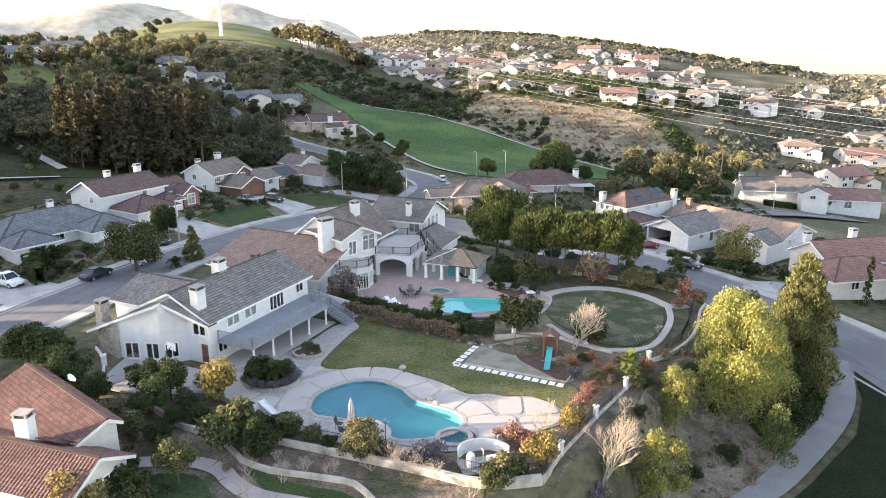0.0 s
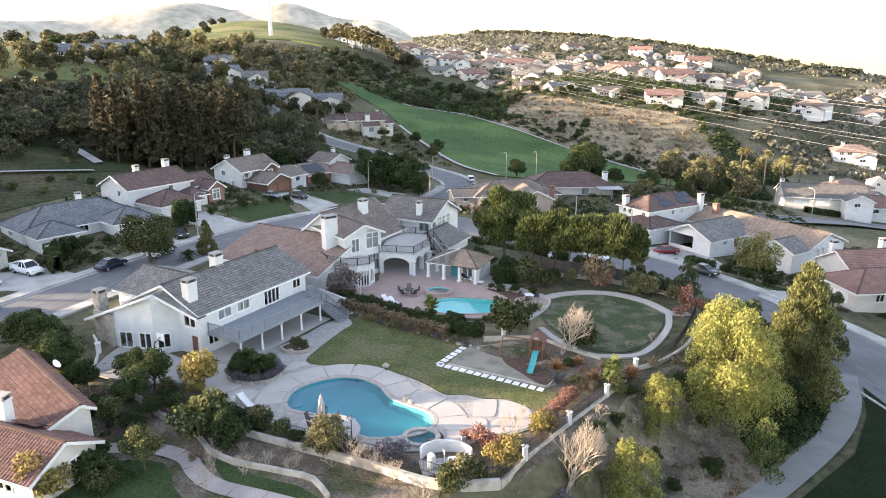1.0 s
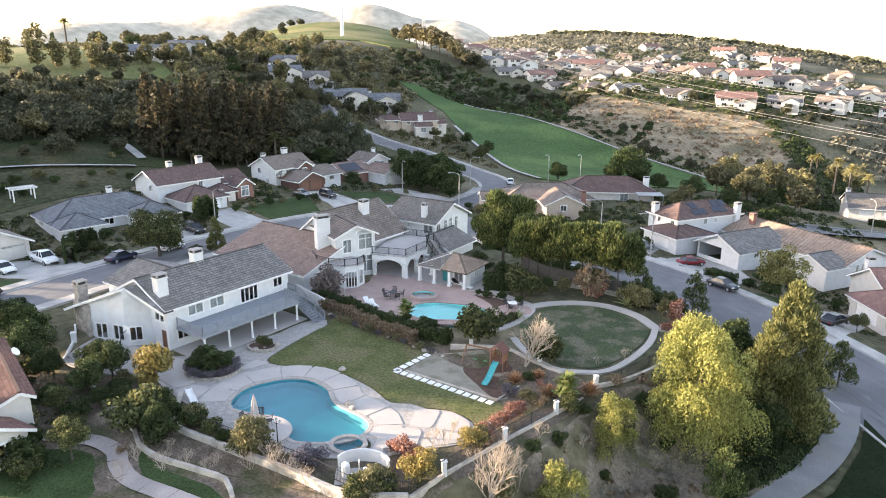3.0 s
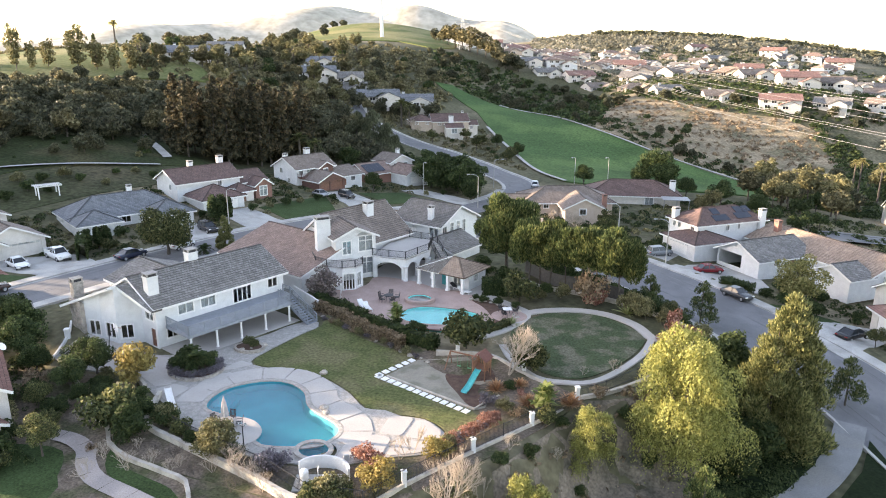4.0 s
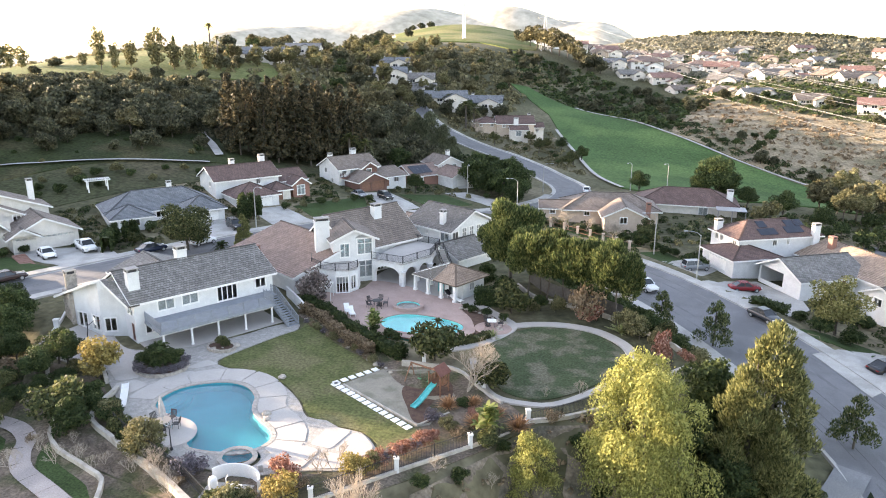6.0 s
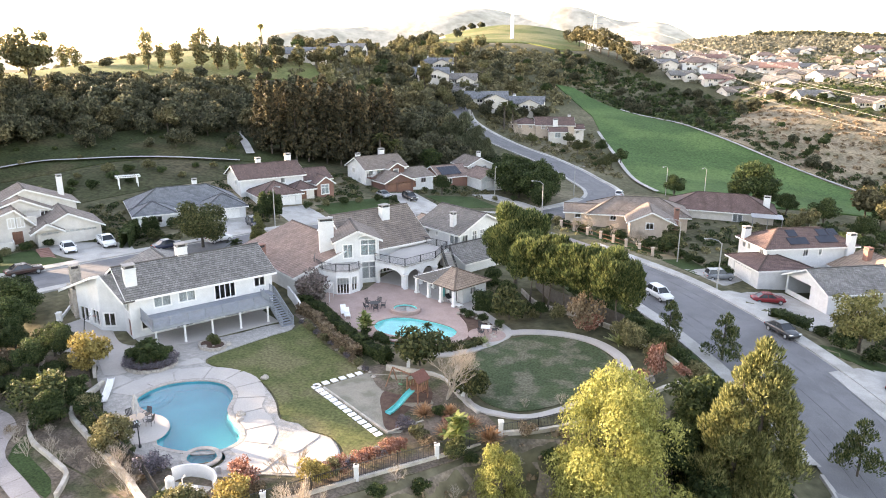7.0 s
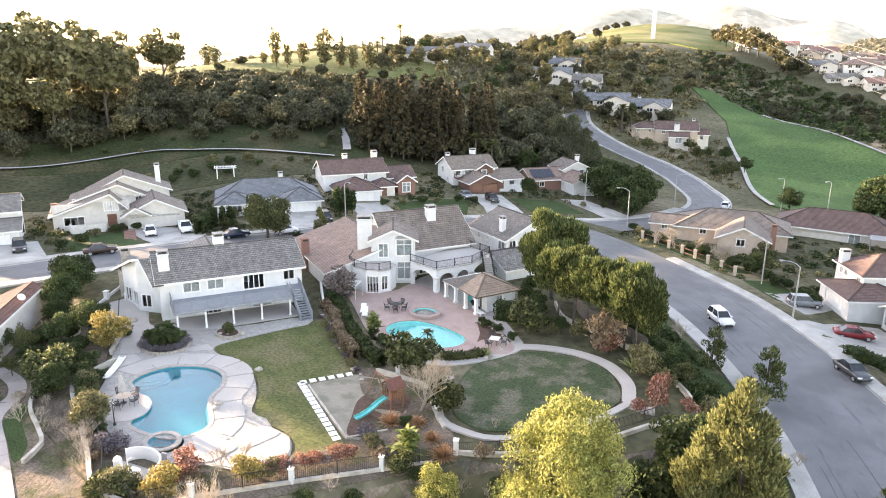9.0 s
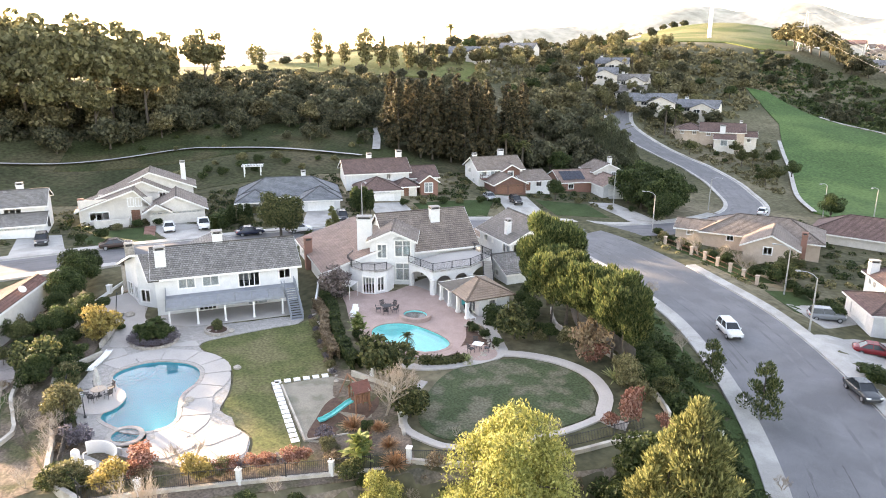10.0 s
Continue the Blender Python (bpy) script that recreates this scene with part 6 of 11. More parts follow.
def pool(line, depth, plaster, label, coping_mat, level, coping=0.32, water_drop=0.12):
    p = thing("swimming_pool", label, "pool", (0, 0, level))
    bm = bmesh.new()
    n = len(line)
    top = [bm.verts.new((x, y, 0.0)) for x, y in line]
    low = [bm.verts.new((x, y, -depth)) for x, y in offset_ring(line, -0.35)]
    for i in range(n):
        j = (i + 1) % n
        bm.faces.new((top[j], top[i], low[i], low[j]))
    bm.faces.new(low)
    bmesh.ops.recalc_face_normals(bm, faces=bm.faces)
    for f in bm.faces:
        f.normal_flip()
    part("basin", bm, plaster, p)
    bm = bmesh.new()
    bm.faces.new([bm.verts.new((x, y, -water_drop)) for x, y in line])
    for f in bm.faces:
        f.normal_update()
        if f.normal.z < 0:
            f.normal_flip()
    w = part("water", bm, WATER, p, "clear still water")
    w.visible_shadow = False
    # coping stones, one by one
    out, inn = offset_ring(line, coping), offset_ring(line, -0.06)
    step = max(1, int(round(n / (n * 0.6 / 0.75))))
    for i in range(0, n, step):
        bm = bmesh.new()
        idx = [(i + k) % n for k in range(step + 1)]
        ring_pts = [out[k] for k in idx] + [inn[k] for k in reversed(idx)]
        c = np.mean(ring_pts, 0)
        r = random.Random(i)
        z = 0.06 + r.uniform(0, 0.02)
        lo = [bm.verts.new((x, y, -0.04)) for x, y in ring_pts]
        hi = [bm.verts.new((c[0] + (x - c[0]) * 0.96, c[1] + (y - c[1]) * 0.96, z)) for x, y in ring_pts]
        bm.faces.new(hi)
        for k in range(len(lo)):
            q = (k + 1) % len(lo)
            bm.faces.new((lo[k], lo[q], hi[q], hi[k]))
        bmesh.ops.recalc_face_normals(bm, faces=bm.faces)
        part("coping_stone", bm, coping_mat, p)
    return p


COPING = mat("coping_stone", (0.40, 0.37, 0.33), (0.28, 0.26, 0.235), 0.85, 3.0, 20, 0.4)
pool_a = pool(POOL_A, 1.5, POOL_BLUE, "kidney-shaped swimming pool with dark blue water", COPING, 0.0)
for k, r in enumerate((1.5, 1.05, 0.6)):
    bm = bmesh.new()
    slab(bm, [(-10.9 + (r) * math.cos(a), 56.2 + 1.5 * r * math.sin(a)) for a in (2 * math.pi * i / 20 for i in range(20))], -1.5, -0.9 + 0.22 * k)
    part("pool_step", bm, POOL_BLUE, pool_a)
pool(SPA_A, 0.9, POOL_BLUE, "small round spa with a stone rim", COPING, 0.12, 0.35)
pool(POOL_B, 1.3, POOL_TURQ, "swimming pool with bright turquoise water", PINK, 0.6)
spa_b = pool(SPA_B, 0.8, POOL_TURQ, "raised round spa with turquoise water", PINK, 0.95, 0.4)
bm = bmesh.new()
lo = [bm.verts.new((x, y, -0.5)) for x, y in offset_ring(SPA_B, 0.4)]
hi = [bm.verts.new((x, y, 0.0)) for x, y in offset_ring(SPA_B, 0.4)]
for i in range(len(lo)):
    j = (i + 1) % len(lo)
    bm.faces.new((lo[i], lo[j], hi[j], hi[i]))
part("spa_wall", bm, PINK, spa_b)


def boulder(x, y, z, r, seed, label="pale rounded garden boulder", squash=0.6, name="boulder", material=None, group="boulders"):
    bm = bmesh.new()
    bmesh.ops.create_icosphere(bm, subdivisions=2, radius=r)
    rr = random.Random(seed)
    off = Vector((rr.uniform(-9, 9), rr.uniform(-9, 9), rr.uniform(-9, 9)))
    for v in bm.verts:
        v.co *= 1 + 0.35 * noise.noise(v.co / r * 1.1 + off)
        v.co.z *= squash
    return tagged(part(name, bm, material or STONE, loc=(x, y, z + r * squash * 0.35)), label, "boulder", group)


rng = random.Random(11)
for i, (x, y, r) in enumerate([(-1.1, 57.2, 0.45), (-0.6, 56.5, 0.35), (-4.0, 63.6, 0.4), (-14.4, 66.2, 0.45), (-13.6, 66.6, 0.35), (-12.9, 68.0, 0.4), (-25.6, 62.2, 0.6)]):
    boulder(x, y, 0.03, r, i)
for i in range(26):
    t = i / 25
    boulder(-10.2 + 15.2 * t + rng.uniform(-0.3, 0.3), 77.3 - 8.4 * t + rng.uniform(-0.3, 0.3), 0.02, rng.uniform(0.15, 0.34), 40 + i, "small pale edging rock beside the lawn", group="edging rocks")
drape("rock_patch", ring([(1.9, 54.4), (3.2, 54.5), (4.3, 53.8), (3.9, 53.0), (2.6, 52.9), (1.8, 53.5)], 0.5), 0.05, STONE, 3, "rough stone patch by the pool", "stone")

# planters
def round_planter(cx, cy, rx, ry, label):
    p = thing("planter", label, "planter", (cx, cy, 0.03))
    n = 34
    for i in range(n):
        a0, a1 = 2 * math.pi * i / n, 2 * math.pi * (i + 0.92) / n
        for row in range(2):
            bm = bmesh.new()
            k = 0.25 + random.Random(i * 3 + row).uniform(-0.03, 0.05)
            pts = [(rx * math.cos(a), ry * math.sin(a)) for a in (a0, a1)]
            out = [(x * (1 + k / rx), y * (1 + k / ry)) for x, y in pts]
            z0 = row * 0.16
            vs = [(*pts[0], z0), (*out[0], z0), (*out[1], z0), (*pts[1], z0), (*pts[0], z0 + 0.15), (*[c * 0.99 for c in out[0]], z0 + 0.14), (*[c * 0.99 for c in out[1]], z0 + 0.14), (*pts[1], z0 + 0.15)]
            v = [bm.verts.new(c) for c in vs]
            for f in ((0, 1, 5, 4), (1, 2, 6, 5), (2, 3, 7, 6), (3, 0, 4, 7), (4, 5, 6, 7)):
                bm.faces.new([v[q] for q in f])
            bmesh.ops.recalc_face_normals(bm, faces=bm.faces)
            part("stone", bm, STONE, p)
    bm = bmesh.new()
    slab(bm, ellipse(0, 0, rx, ry, 30), 0, 0.26)
    part("soil", bm, BARK_MULCH, p)
    return p


round_planter(-16.4, 60.9, 2.5, 2.2, "round low stone planter with a sago palm and shrubs")
round_planter(-14.0, 66.9, 1.4, 1.0, "small oval stone planter with low shrubs")

# round table terrace by the pool
bm = bmesh.new()
slab(bm, ellipse(-6.9, 51.6, 2.7, 2.2, 30, -20), 0.0, 0.08)
tagged(part("round_terrace", bm, PATIO), "pale rounded terrace at the pool edge", "patio", "", "structure")


def table_set(x, y, z, top_r, chairs, table_mat, chair_mat, umbrella, label, clabel, square=False):
    t = thing("patio_table", label, "table", (x, y, z), 20)
    bm = bmesh.new()
    if square:
        box(bm, -top_r, -top_r, 0.68, top_r, top_r, 0.73)
    else:
        lathe(bm, [(top_r - 0.04, 0.68), (top_r, 0.69), (top_r, 0.73), (top_r - 0.03, 0.74)], 28)
    part("tabletop", bm, table_mat, t)
    for i in range(4):
        a = math.pi / 4 + i * math.pi / 2
        bm = bmesh.new()
        rod(bm, (0.8 * top_r * math.cos(a), 0.8 * top_r * math.sin(a), 0), (0.6 * top_r * math.cos(a), 0.6 * top_r * math.sin(a), 0.68), 0.025)
        part("leg", bm, BLACK, t)
    first = None
    for i in range(chairs):
        a = 2 * math.pi * i / chairs + 0.4
        m = pose(x + (top_r + 0.45) * math.cos(a), y + (top_r + 0.45) * math.sin(a), z, 0, 0, math.degrees(a) + 90)
        if first:
            copy_thing(first, m)
            continue
        c = thing("patio_chair", clabel, "chair", (0, 0, 0), 0, "chairs round the " + label.split()[-1])
        bm = bmesh.new()
        box(bm, -0.26, -0.26, 0.40, 0.26, 0.26, 0.45)
        bmesh.ops.bevel(bm, geom=bm.edges[:], offset=0.015, segments=1, affect="EDGES")
        part("seat", bm, chair_mat, c)
        back = part("backrest", bar_frame([((-0.27, -0.36, 0.95), (0.27, -0.36, 0.95))], 0.04, 0.06), chair_mat, c)
        for k in range(5):
            xx = -0.24 + k * 0.12
            part("slat", bar_frame([((xx, -0.25, 0.44), (xx, -0.36, 0.95))], 0.07, 0.02), chair_mat, back)
        for lx in (-0.23, 0.23):
            for ly in (-0.23, 0.23):
                bm = bmesh.new()
                rod(bm, (lx * 1.1, ly * 1.1, 0), (lx, ly, 0.41), 0.018, sides=6)
                part("leg", bm, chair_mat, c)
            bm = bmesh.new()
            bar(bm, (lx * 1.15, -0.28, 0.66), (lx * 1.15, 0.24, 0.64), 0.05, 0.03)
            part("armrest", bm, chair_mat, c)
        c.matrix_basis = m
        first = c
    if umbrella:
        u = thing("closed_umbrella", "folded pale grey patio umbrella standing through the table", "umbrella", (x, y, z), 0)
        bm = bmesh.new()
        rod(bm, (0, 0, 0), (0, 0, 2.95), 0.025)
        part("pole", bm, GREY_METAL, u)
        bm = bmesh.new()
        n = 16
        prof = [(0.06, 1.05), (0.27, 1.15), (0.23, 1.7), (0.14, 2.4), (0.03, 2.85)]
        rings = [[bm.verts.new((r * (1 + 0.3 * (i % 2)) * math.cos(2 * math.pi * i / n), r * (1 + 0.3 * (i % 2)) * math.sin(2 * math.pi * i / n), zz)) for i in range(n)] for r, zz in prof]
        for lo, hi in zip(rings, rings[1:]):
            for i in range(n):
                bm.faces.new((lo[i], lo[(i + 1) % n], hi[(i + 1) % n], hi[i]))
        part("canopy", bm, mat("grey_canvas", (0.46, 0.44, 0.43), None, 0.9, 4, 40, 0.2), u)
        bm = bmesh.new()
        lathe(bm, [(0.25, 0), (0.25, 0.05), (0.06, 0.1), (0.05, 0.3)], 16)
        part("base", bm, BLACK, u)
    return t


table_set(-7.6, 51.9, 0.08, 0.65, 5, TAN, BLACK, True, "round tan poolside table", "black metal patio chair with slatted back")
table_set(-4.1, 83.3, 0.62, 0.6, 5, BLACK, BLACK, False, "round dark terrace table", "dark wicker patio chair")
table_set(10.9, 82.3, 0.70, 0.5, 3, TRIM, BLACK, False, "square white garden table", "black iron garden chair", True)

# white sunlounger folded and sliding board by the pool
def lounger(x, y, z, rz, label, cushion):
    l = thing("sun_lounger", label, "lounger", (x, y, z), rz, "sun loungers")
    bm = bmesh.new()
    for sx in (-0.32, 0.32):
        bar(bm, (sx, -0.95, 0.3), (sx, 0.35, 0.3), 0.05, 0.06)
    for yy in np.arange(-0.9, 0.35, 0.12):
        bar(bm, (-0.32, yy, 0.32), (0.32, yy, 0.32), 0.08, 0.02)
    part("frame", bm, TRIM, l)
    bm = bmesh.new()
    bar(bm, (0, 0.35, 0.33), (0, 0.95, 0.75), 0.62, 0.06)
    part("backrest", bm, cushion, l)
    bm = bmesh.new()
    box(bm, -0.3, -0.95, 0.33, 0.3, 0.35, 0.4)
    bmesh.ops.bevel(bm, geom=bm.edges[:], offset=0.03, segments=2, affect="EDGES")
    part("mattress", bm, cushion, l)
    for sx in (-0.3, 0.3):
        for sy in (-0.85, 0.25):
            bm = bmesh.new()
            rod(bm, (sx, sy, 0), (sx, sy, 0.3), 0.025, sides=6)
            part("leg", bm, TRIM, l)
    return l


lounger(4.3, 88.4, 0.62, 70, "white sun lounger under the pergola", TRIM)
lounger(3.0, 89.6, 0.62, 60, "dark sun lounger beside the cabana", BLACK)
lounger(-6.4, 80.2, 0.62, 40, "white sun lounger on the pink terrace", TRIM)
lounger(-5.5, 79.6, 0.62, 40, "white sun lounger on the pink terrace", TRIM)
def chute(bm, line, w=0.27, lip=0.16, th=0.04):
    """One trough-shaped skin along a line of (x, z)."""
    cross = [(-w - th, lip), (-w, lip), (-w, th), (w, th), (w, lip), (w + th, lip), (w + th, 0), (-w - th, 0)]
    rings = [[bm.verts.new((x, y, z + dz)) for y, dz in cross] for x, z in line]
    for a, b in zip(rings, rings[1:]):
        for i in range(8):
            j = (i + 1) % 8
            bm.faces.new((a[i], b[i], b[j], a[j]))
    bm.faces.new(rings[0])
    bm.faces.new(rings[-1][::-1])
    bmesh.ops.recalc_face_normals(bm, faces=bm.faces)


# diving slide: white board by the patio edge
d = thing("pool_slide", "long white curved slide lying by the patio edge", "slide", (-14.8, 54.6, 0.04), -48)
bm = bmesh.new()
chute(bm, [(-2.2, 0.35), (-1.2, 0.16), (0, 0.1), (1.2, 0.08), (2.0, 0.1)])
part("chute", bm, TRIM, d)

# lamp post by the pool
lp = thing("garden_lamp", "dark iron garden lamp post with two glass heads", "lamp", (-4.6, 49.6, 0.03))
bm = bmesh.new()
lathe(bm, [(0.13, 0), (0.12, 0.15), (0.05, 0.25), (0.035, 1.9), (0.03, 2.0)], 12)
part("post", bm, BLACK, lp)
for s in (-0.28, 0.28, 0):
    bm = bmesh.new()
    rod(bm, (0, 0, 1.9), (s, 0, 2.05 + (0.15 if s == 0 else 0)), 0.02, sides=6)
    arm = part("arm", bm, BLACK, lp)
    bm = bmesh.new()
    lathe(bm, [(0.05, 0), (0.09, 0.05), (0.08, 0.2), (0.02, 0.24)], 10, (s, 0, 2.05 + (0.15 if s == 0 else 0)))
    part("lantern", bm, GLASS, arm)

# curved white equipment screen and pumps
bm = bmesh.new()
arc = [(3.15 + 2.0 * math.cos(a), 47.4 + 1.6 * math.sin(a)) for a in (math.radians(d) for d in range(12, 176, 8))]
wall_run("equipment_screen", arc, 1.0, 0.14, WHITE, "curved white stucco screen wall round the pool pumps", "wall", base=0.0, kind="", step=0.5)
pe = thing("pool_equipment", "white pool filter tanks and pipes on a slab", "pool equipment", (3.0, 46.7, 0.0), 15)
bm = bmesh.new()
lathe(bm, [(0.3, 0), (0.32, 0.1), (0.32, 0.95), (0.25, 1.1), (0.06, 1.18), (0.06, 1.25)], 18, (-0.9, 0.1, 0.05))
part("filter_tank", bm, TRIM, pe)
bm = bmesh.new()
box(bm, 0.4, -0.3, 0.05, 1.2, 0.3, 0.7)
bmesh.ops.bevel(bm, geom=bm.edges[:], offset=0.03, segments=2, affect="EDGES")
part("heater", bm, TRIM, pe)
bm = bmesh.new()
rod(bm, (-0.3, -0.2, 0.25), (0.3, -0.2, 0.25), 0.14, sides=12)
part("pump", bm, BLACK, pe)
bm = bmesh.new()
for a, b in (((-0.6, 0.1, 0.3), (0.5, 0.1, 0.3)), ((0.1, 0.1, 0.3), (0.1, 0.1, 1.2)), ((-0.3, -0.2, 0.25), (-0.9, -0.1, 0.25)), ((0.1, 0.1, 1.2), (0.1, 0.5, 1.2))):
    rod(bm, a, b, 0.04, sides=8)
part("pipe", bm, TRIM, pe)
bm = bmesh.new()
box(bm, -1.7, -0.9, -0.1, 1.7, 1.2, 0.04)
part("slab", bm, CONCRETE, pe)
sb = thing("electric_box", "grey electric box on the screen wall", "electric box", (4.4, 49.0, 0.75), 30)
bm = bmesh.new()
box(bm, -0.2, -0.12, 0, 0.2, 0.0, 0.6)
bmesh.ops.bevel(bm, geom=bm.edges[:], offset=0.02, segments=1, affect="EDGES")
part("case", bm, GREY_METAL, sb)

# ---- garden walls, fences and pillars
def pillar(x, y, z, h=1.5, w=0.4, label="white stucco fence pillar with a cap"):
    p = thing("fence_pillar", label, "pillar", (x, y, z), 30, "fence pillars")
    bm = bmesh.new()
    box(bm, -w / 2, -w / 2, -0.5, w / 2, w / 2, h)
    bmesh.ops.bevel(bm, geom=bm.edges[:], offset=0.02, segments=1, affect="EDGES")
    part("shaft", bm, WHITE, p)
    bm = bmesh.new()
    box(bm, -w / 2 - 0.04, -w / 2 - 0.04, h, w / 2 + 0.04, w / 2 + 0.04, h + 0.08)
    part("cap", bm, TRIM, p)
    return p


def iron_fence(points, label, h=1.1, base=None, gap=0.14):
    f = thing("iron_fence", label, "fence")
    for (ax, ay), (bx, by) in zip(points, points[1:]):
        za, zb = (hz(ax, ay), hz(bx, by)) if base is None else (base, base)
        k = max(1, int(math.hypot(bx - ax, by - ay) / 2.4))
        for i in range(k):
            p = Vector((ax, ay, za)).lerp(Vector((bx, by, zb)), i / k)
            q = Vector((ax, ay, za)).lerp(Vector((bx, by, zb)), (i + 1) / k)
            bm = bmesh.new()
            for zz in (0.15, h - 0.08):
                bar(bm, p + Vector((0, 0, zz)), q + Vector((0, 0, zz)), 0.03, 0.04)
            panel = part("fence_panel", bm, BLACK, f)
            n = int((q - p).length / gap)
            shared = None
            for j in range(1, n):
                c = p.lerp(q, j / n)
                if shared is None:
                    o = part("baluster", bar_frame([((0, 0, 0.05), (0, 0, h))], 0.02, 0.02), BLACK, panel)
                    shared = o.data
                else:
                    o = new("baluster", shared)
                    o.parent = panel
                o.matrix_basis = Matrix.Translation(c)
            bm = bmesh.new()
            box(bm, p.x - 0.035, p.y - 0.035, p.z - 0.2, p.x + 0.035, p.y + 0.035, p.z + h + 0.05)
            part("fence_post", bm, BLACK, f)
    return f


PLINTH = mat("pale_wall_plaster", (0.50, 0.46, 0.40), (0.40, 0.365, 0.32), 0.9, 1.5, 30, 0.3, stain=(0.33, 0.30, 0.26), stain_scale=0.8)
for x, y in ((9.2, 48.2), (13.1, 53.8), (17.0, 59.1)):
    pillar(x, y, 0.0, 1.2, 0.34)
pillar(20.4, 63.7, 0.3, 1.45, 0.36)
wall_run("garden_wall", [(7.3, 44.9), (9.2, 48.2), (13.1, 53.8), (17.0, 59.1), (20.4, 63.7)], 0.25, 0.3, PLINTH, "low pale plastered wall under the iron fence", base=0.0, sharp=True)
iron_fence([(7.3, 44.9), (9.2, 48.2), (13.1, 53.8), (17.0, 59.1), (20.4, 63.7)], "black iron fence along the slope", 1.2, 0.22)
wall_run("garden_wall_front", [(-16.6, 55.6), (-14.5, 50.8), (-10.2, 48.9), (-5.7, 47.4), (-1.6, 46.0), (2.8, 44.4), (7.3, 44.9)], 0.45, 0.35, PLINTH, "long pale garden wall below the pool", base=0.0)
iron_fence([(-13.9, 51.6), (-10, 49.9), (-5.6, 48.4), (-1.2, 47.0), (3.0, 45.0), (7.2, 45.2)], "dark iron fence on the front garden wall", 1.1, 0.2)
wall_run("curved_wall", [(-19.2, 50.5), (-17.2, 49.4), (-15.6, 47.6), (-13.1, 46.3), (-10.5, 45.7), (-8.4, 45.2), (-6.5, 44.6), (-4.9, 42.6)], 0.4, 0.3, PLINTH, "low curved garden wall in the lower garden")
wall_run("terrace_wall", [(-27.5, 57.0), (-24.5, 54.6), (-21.6, 52.2), (-19.4, 51.4)], 0.5, 0.3, PLINTH, "low retaining wall of the lower garden")
wall_run("terrace_wall_upper", [(-23.6, 60.2), (-21.0, 58.0), (-18.6, 56.2)], 0.5, 0.3, PLINTH, "low retaining wall beside the side yard")
line = spline([(-31, 45.8), (-27.4, 46.4), (-23.2, 47.6), (-19.6, 47.6), (-17.0, 46.6), (-15.6, 45.0), (-13.4, 43.4), (-9.5, 42.3), (-5, 41.0), (0, 39.5)], 0.7)
LOWER_PATH = [tuple(q + n) for q, n in zip(line, [(0, 1.0)] * len(line))] + [tuple(q - n) for q, n in zip(line[::-1], [(0, 1.0)] * len(line))]
fp = thing("stone_path", "winding path of pale concrete slabs in the lower garden", "path", (0, 0, 0), 0, "", "structure")
for i in range(0, len(line) - 3, 3):
    bm = bmesh.new()
    strip(bm, line[i:i + 4], height(line[i:i + 4, 0], line[i:i + 4, 1]), 0.75, -0.75, 0.09, 0.09)
    bmesh.ops.scale(bm, vec=(0.985, 0.985, 1), space=Matrix.Translation(-Vector((*line[i + 1], 0))), verts=bm.verts)
    part("path_slab", bm, PINKPATH, fp)
drape("small_lawn", ring([(-25, 45.2), (-19.8, 46.2), (-17.8, 45.2), (-16.4, 43.0), (-15, 40.5), (-20, 36.0), (-28, 38.0), (-30, 42.5)], 1.0), 0.03, DARKLAWN, 4, "small dark green lawn in the lower garden", "lawn")
drape("small_lawn_right", ring([(-15, 47.0), (-12, 45.2), (-7.2, 43.8), (-5.5, 42.2), (-9, 43.0), (-13, 44.2)], 1.0), 0.02, DARKLAWN, 4, "thin grass strip between path and wall", "lawn")

# ---- play yard
drape("play_yard", [(1.9, 64.5), (4.0, 69.0), (8.8, 70.2), (12.8, 66.5), (12.6, 61.0), (11.6, 60.4)], 0.025, SAND, 3, "dusty grey-brown play yard", "sand")
drape("mulch", ring([(7.6, 66.2), (8.6, 69.4), (11.5, 68.5), (12.7, 65.5), (12.4, 61.4), (11.2, 61.0), (9.6, 63.0)], 0.8), 0.045, BARK_MULCH, 3, "dark bark mulch under the slide", "mulch")
a, b, c = Vector((1.2, 64.5, 0.03)), Vector((3.7, 69.2, 0.03)), Vector((11.6, 59.7, 0.03))
sp = thing("stepping_stones", "row of square white stepping stones along the play yard", "stepping stones", (0, 0, 0), 0, "", "structure")
for p, q, n in ((a, b, 6), (a, c, 14)):
    w = (q - p).normalized()
    for i in range(n):
        m = Matrix.Translation(p.lerp(q, (i + 0.3) / n)) @ Matrix.Rotation(math.atan2(w.y, w.x), 4, "Z")
        bm = bmesh.new()
        box(bm, -0.3, -0.33, -0.03, 0.3, 0.33, 0.05, m)
        part("paving_stone", bm, TRIM, sp)
wall_run("play_kerb", [(2.2, 64.6), (11.7, 60.5), (13.4, 63.5)], 0.16, 0.14, PLINTH, "low timber-grey kerb round the play yard", "kerb", sharp=True)
ps = thing("play_set", "wooden play tower with red roof, swing beam and turquoise slide", "play set", (11.1, 66.6, 0.04), -104)
REDWOOD = mat("play_redwood", (0.27, 0.13, 0.075), (0.19, 0.09, 0.055), 0.7, 4, 30, 0.3)
for x in (-0.75, 0.75):
    for y in (-0.75, 0.75):
        bm = bmesh.new()
        box(bm, x - 0.06, y - 0.06, 0, x + 0.06, y + 0.06, 2.6)
        part("post", bm, REDWOOD, ps)
bm = bmesh.new()
for i in range(9):
    box(bm, -0.8, -0.8 + i * 0.18, 1.3, 0.8, -0.64 + i * 0.18, 1.36)
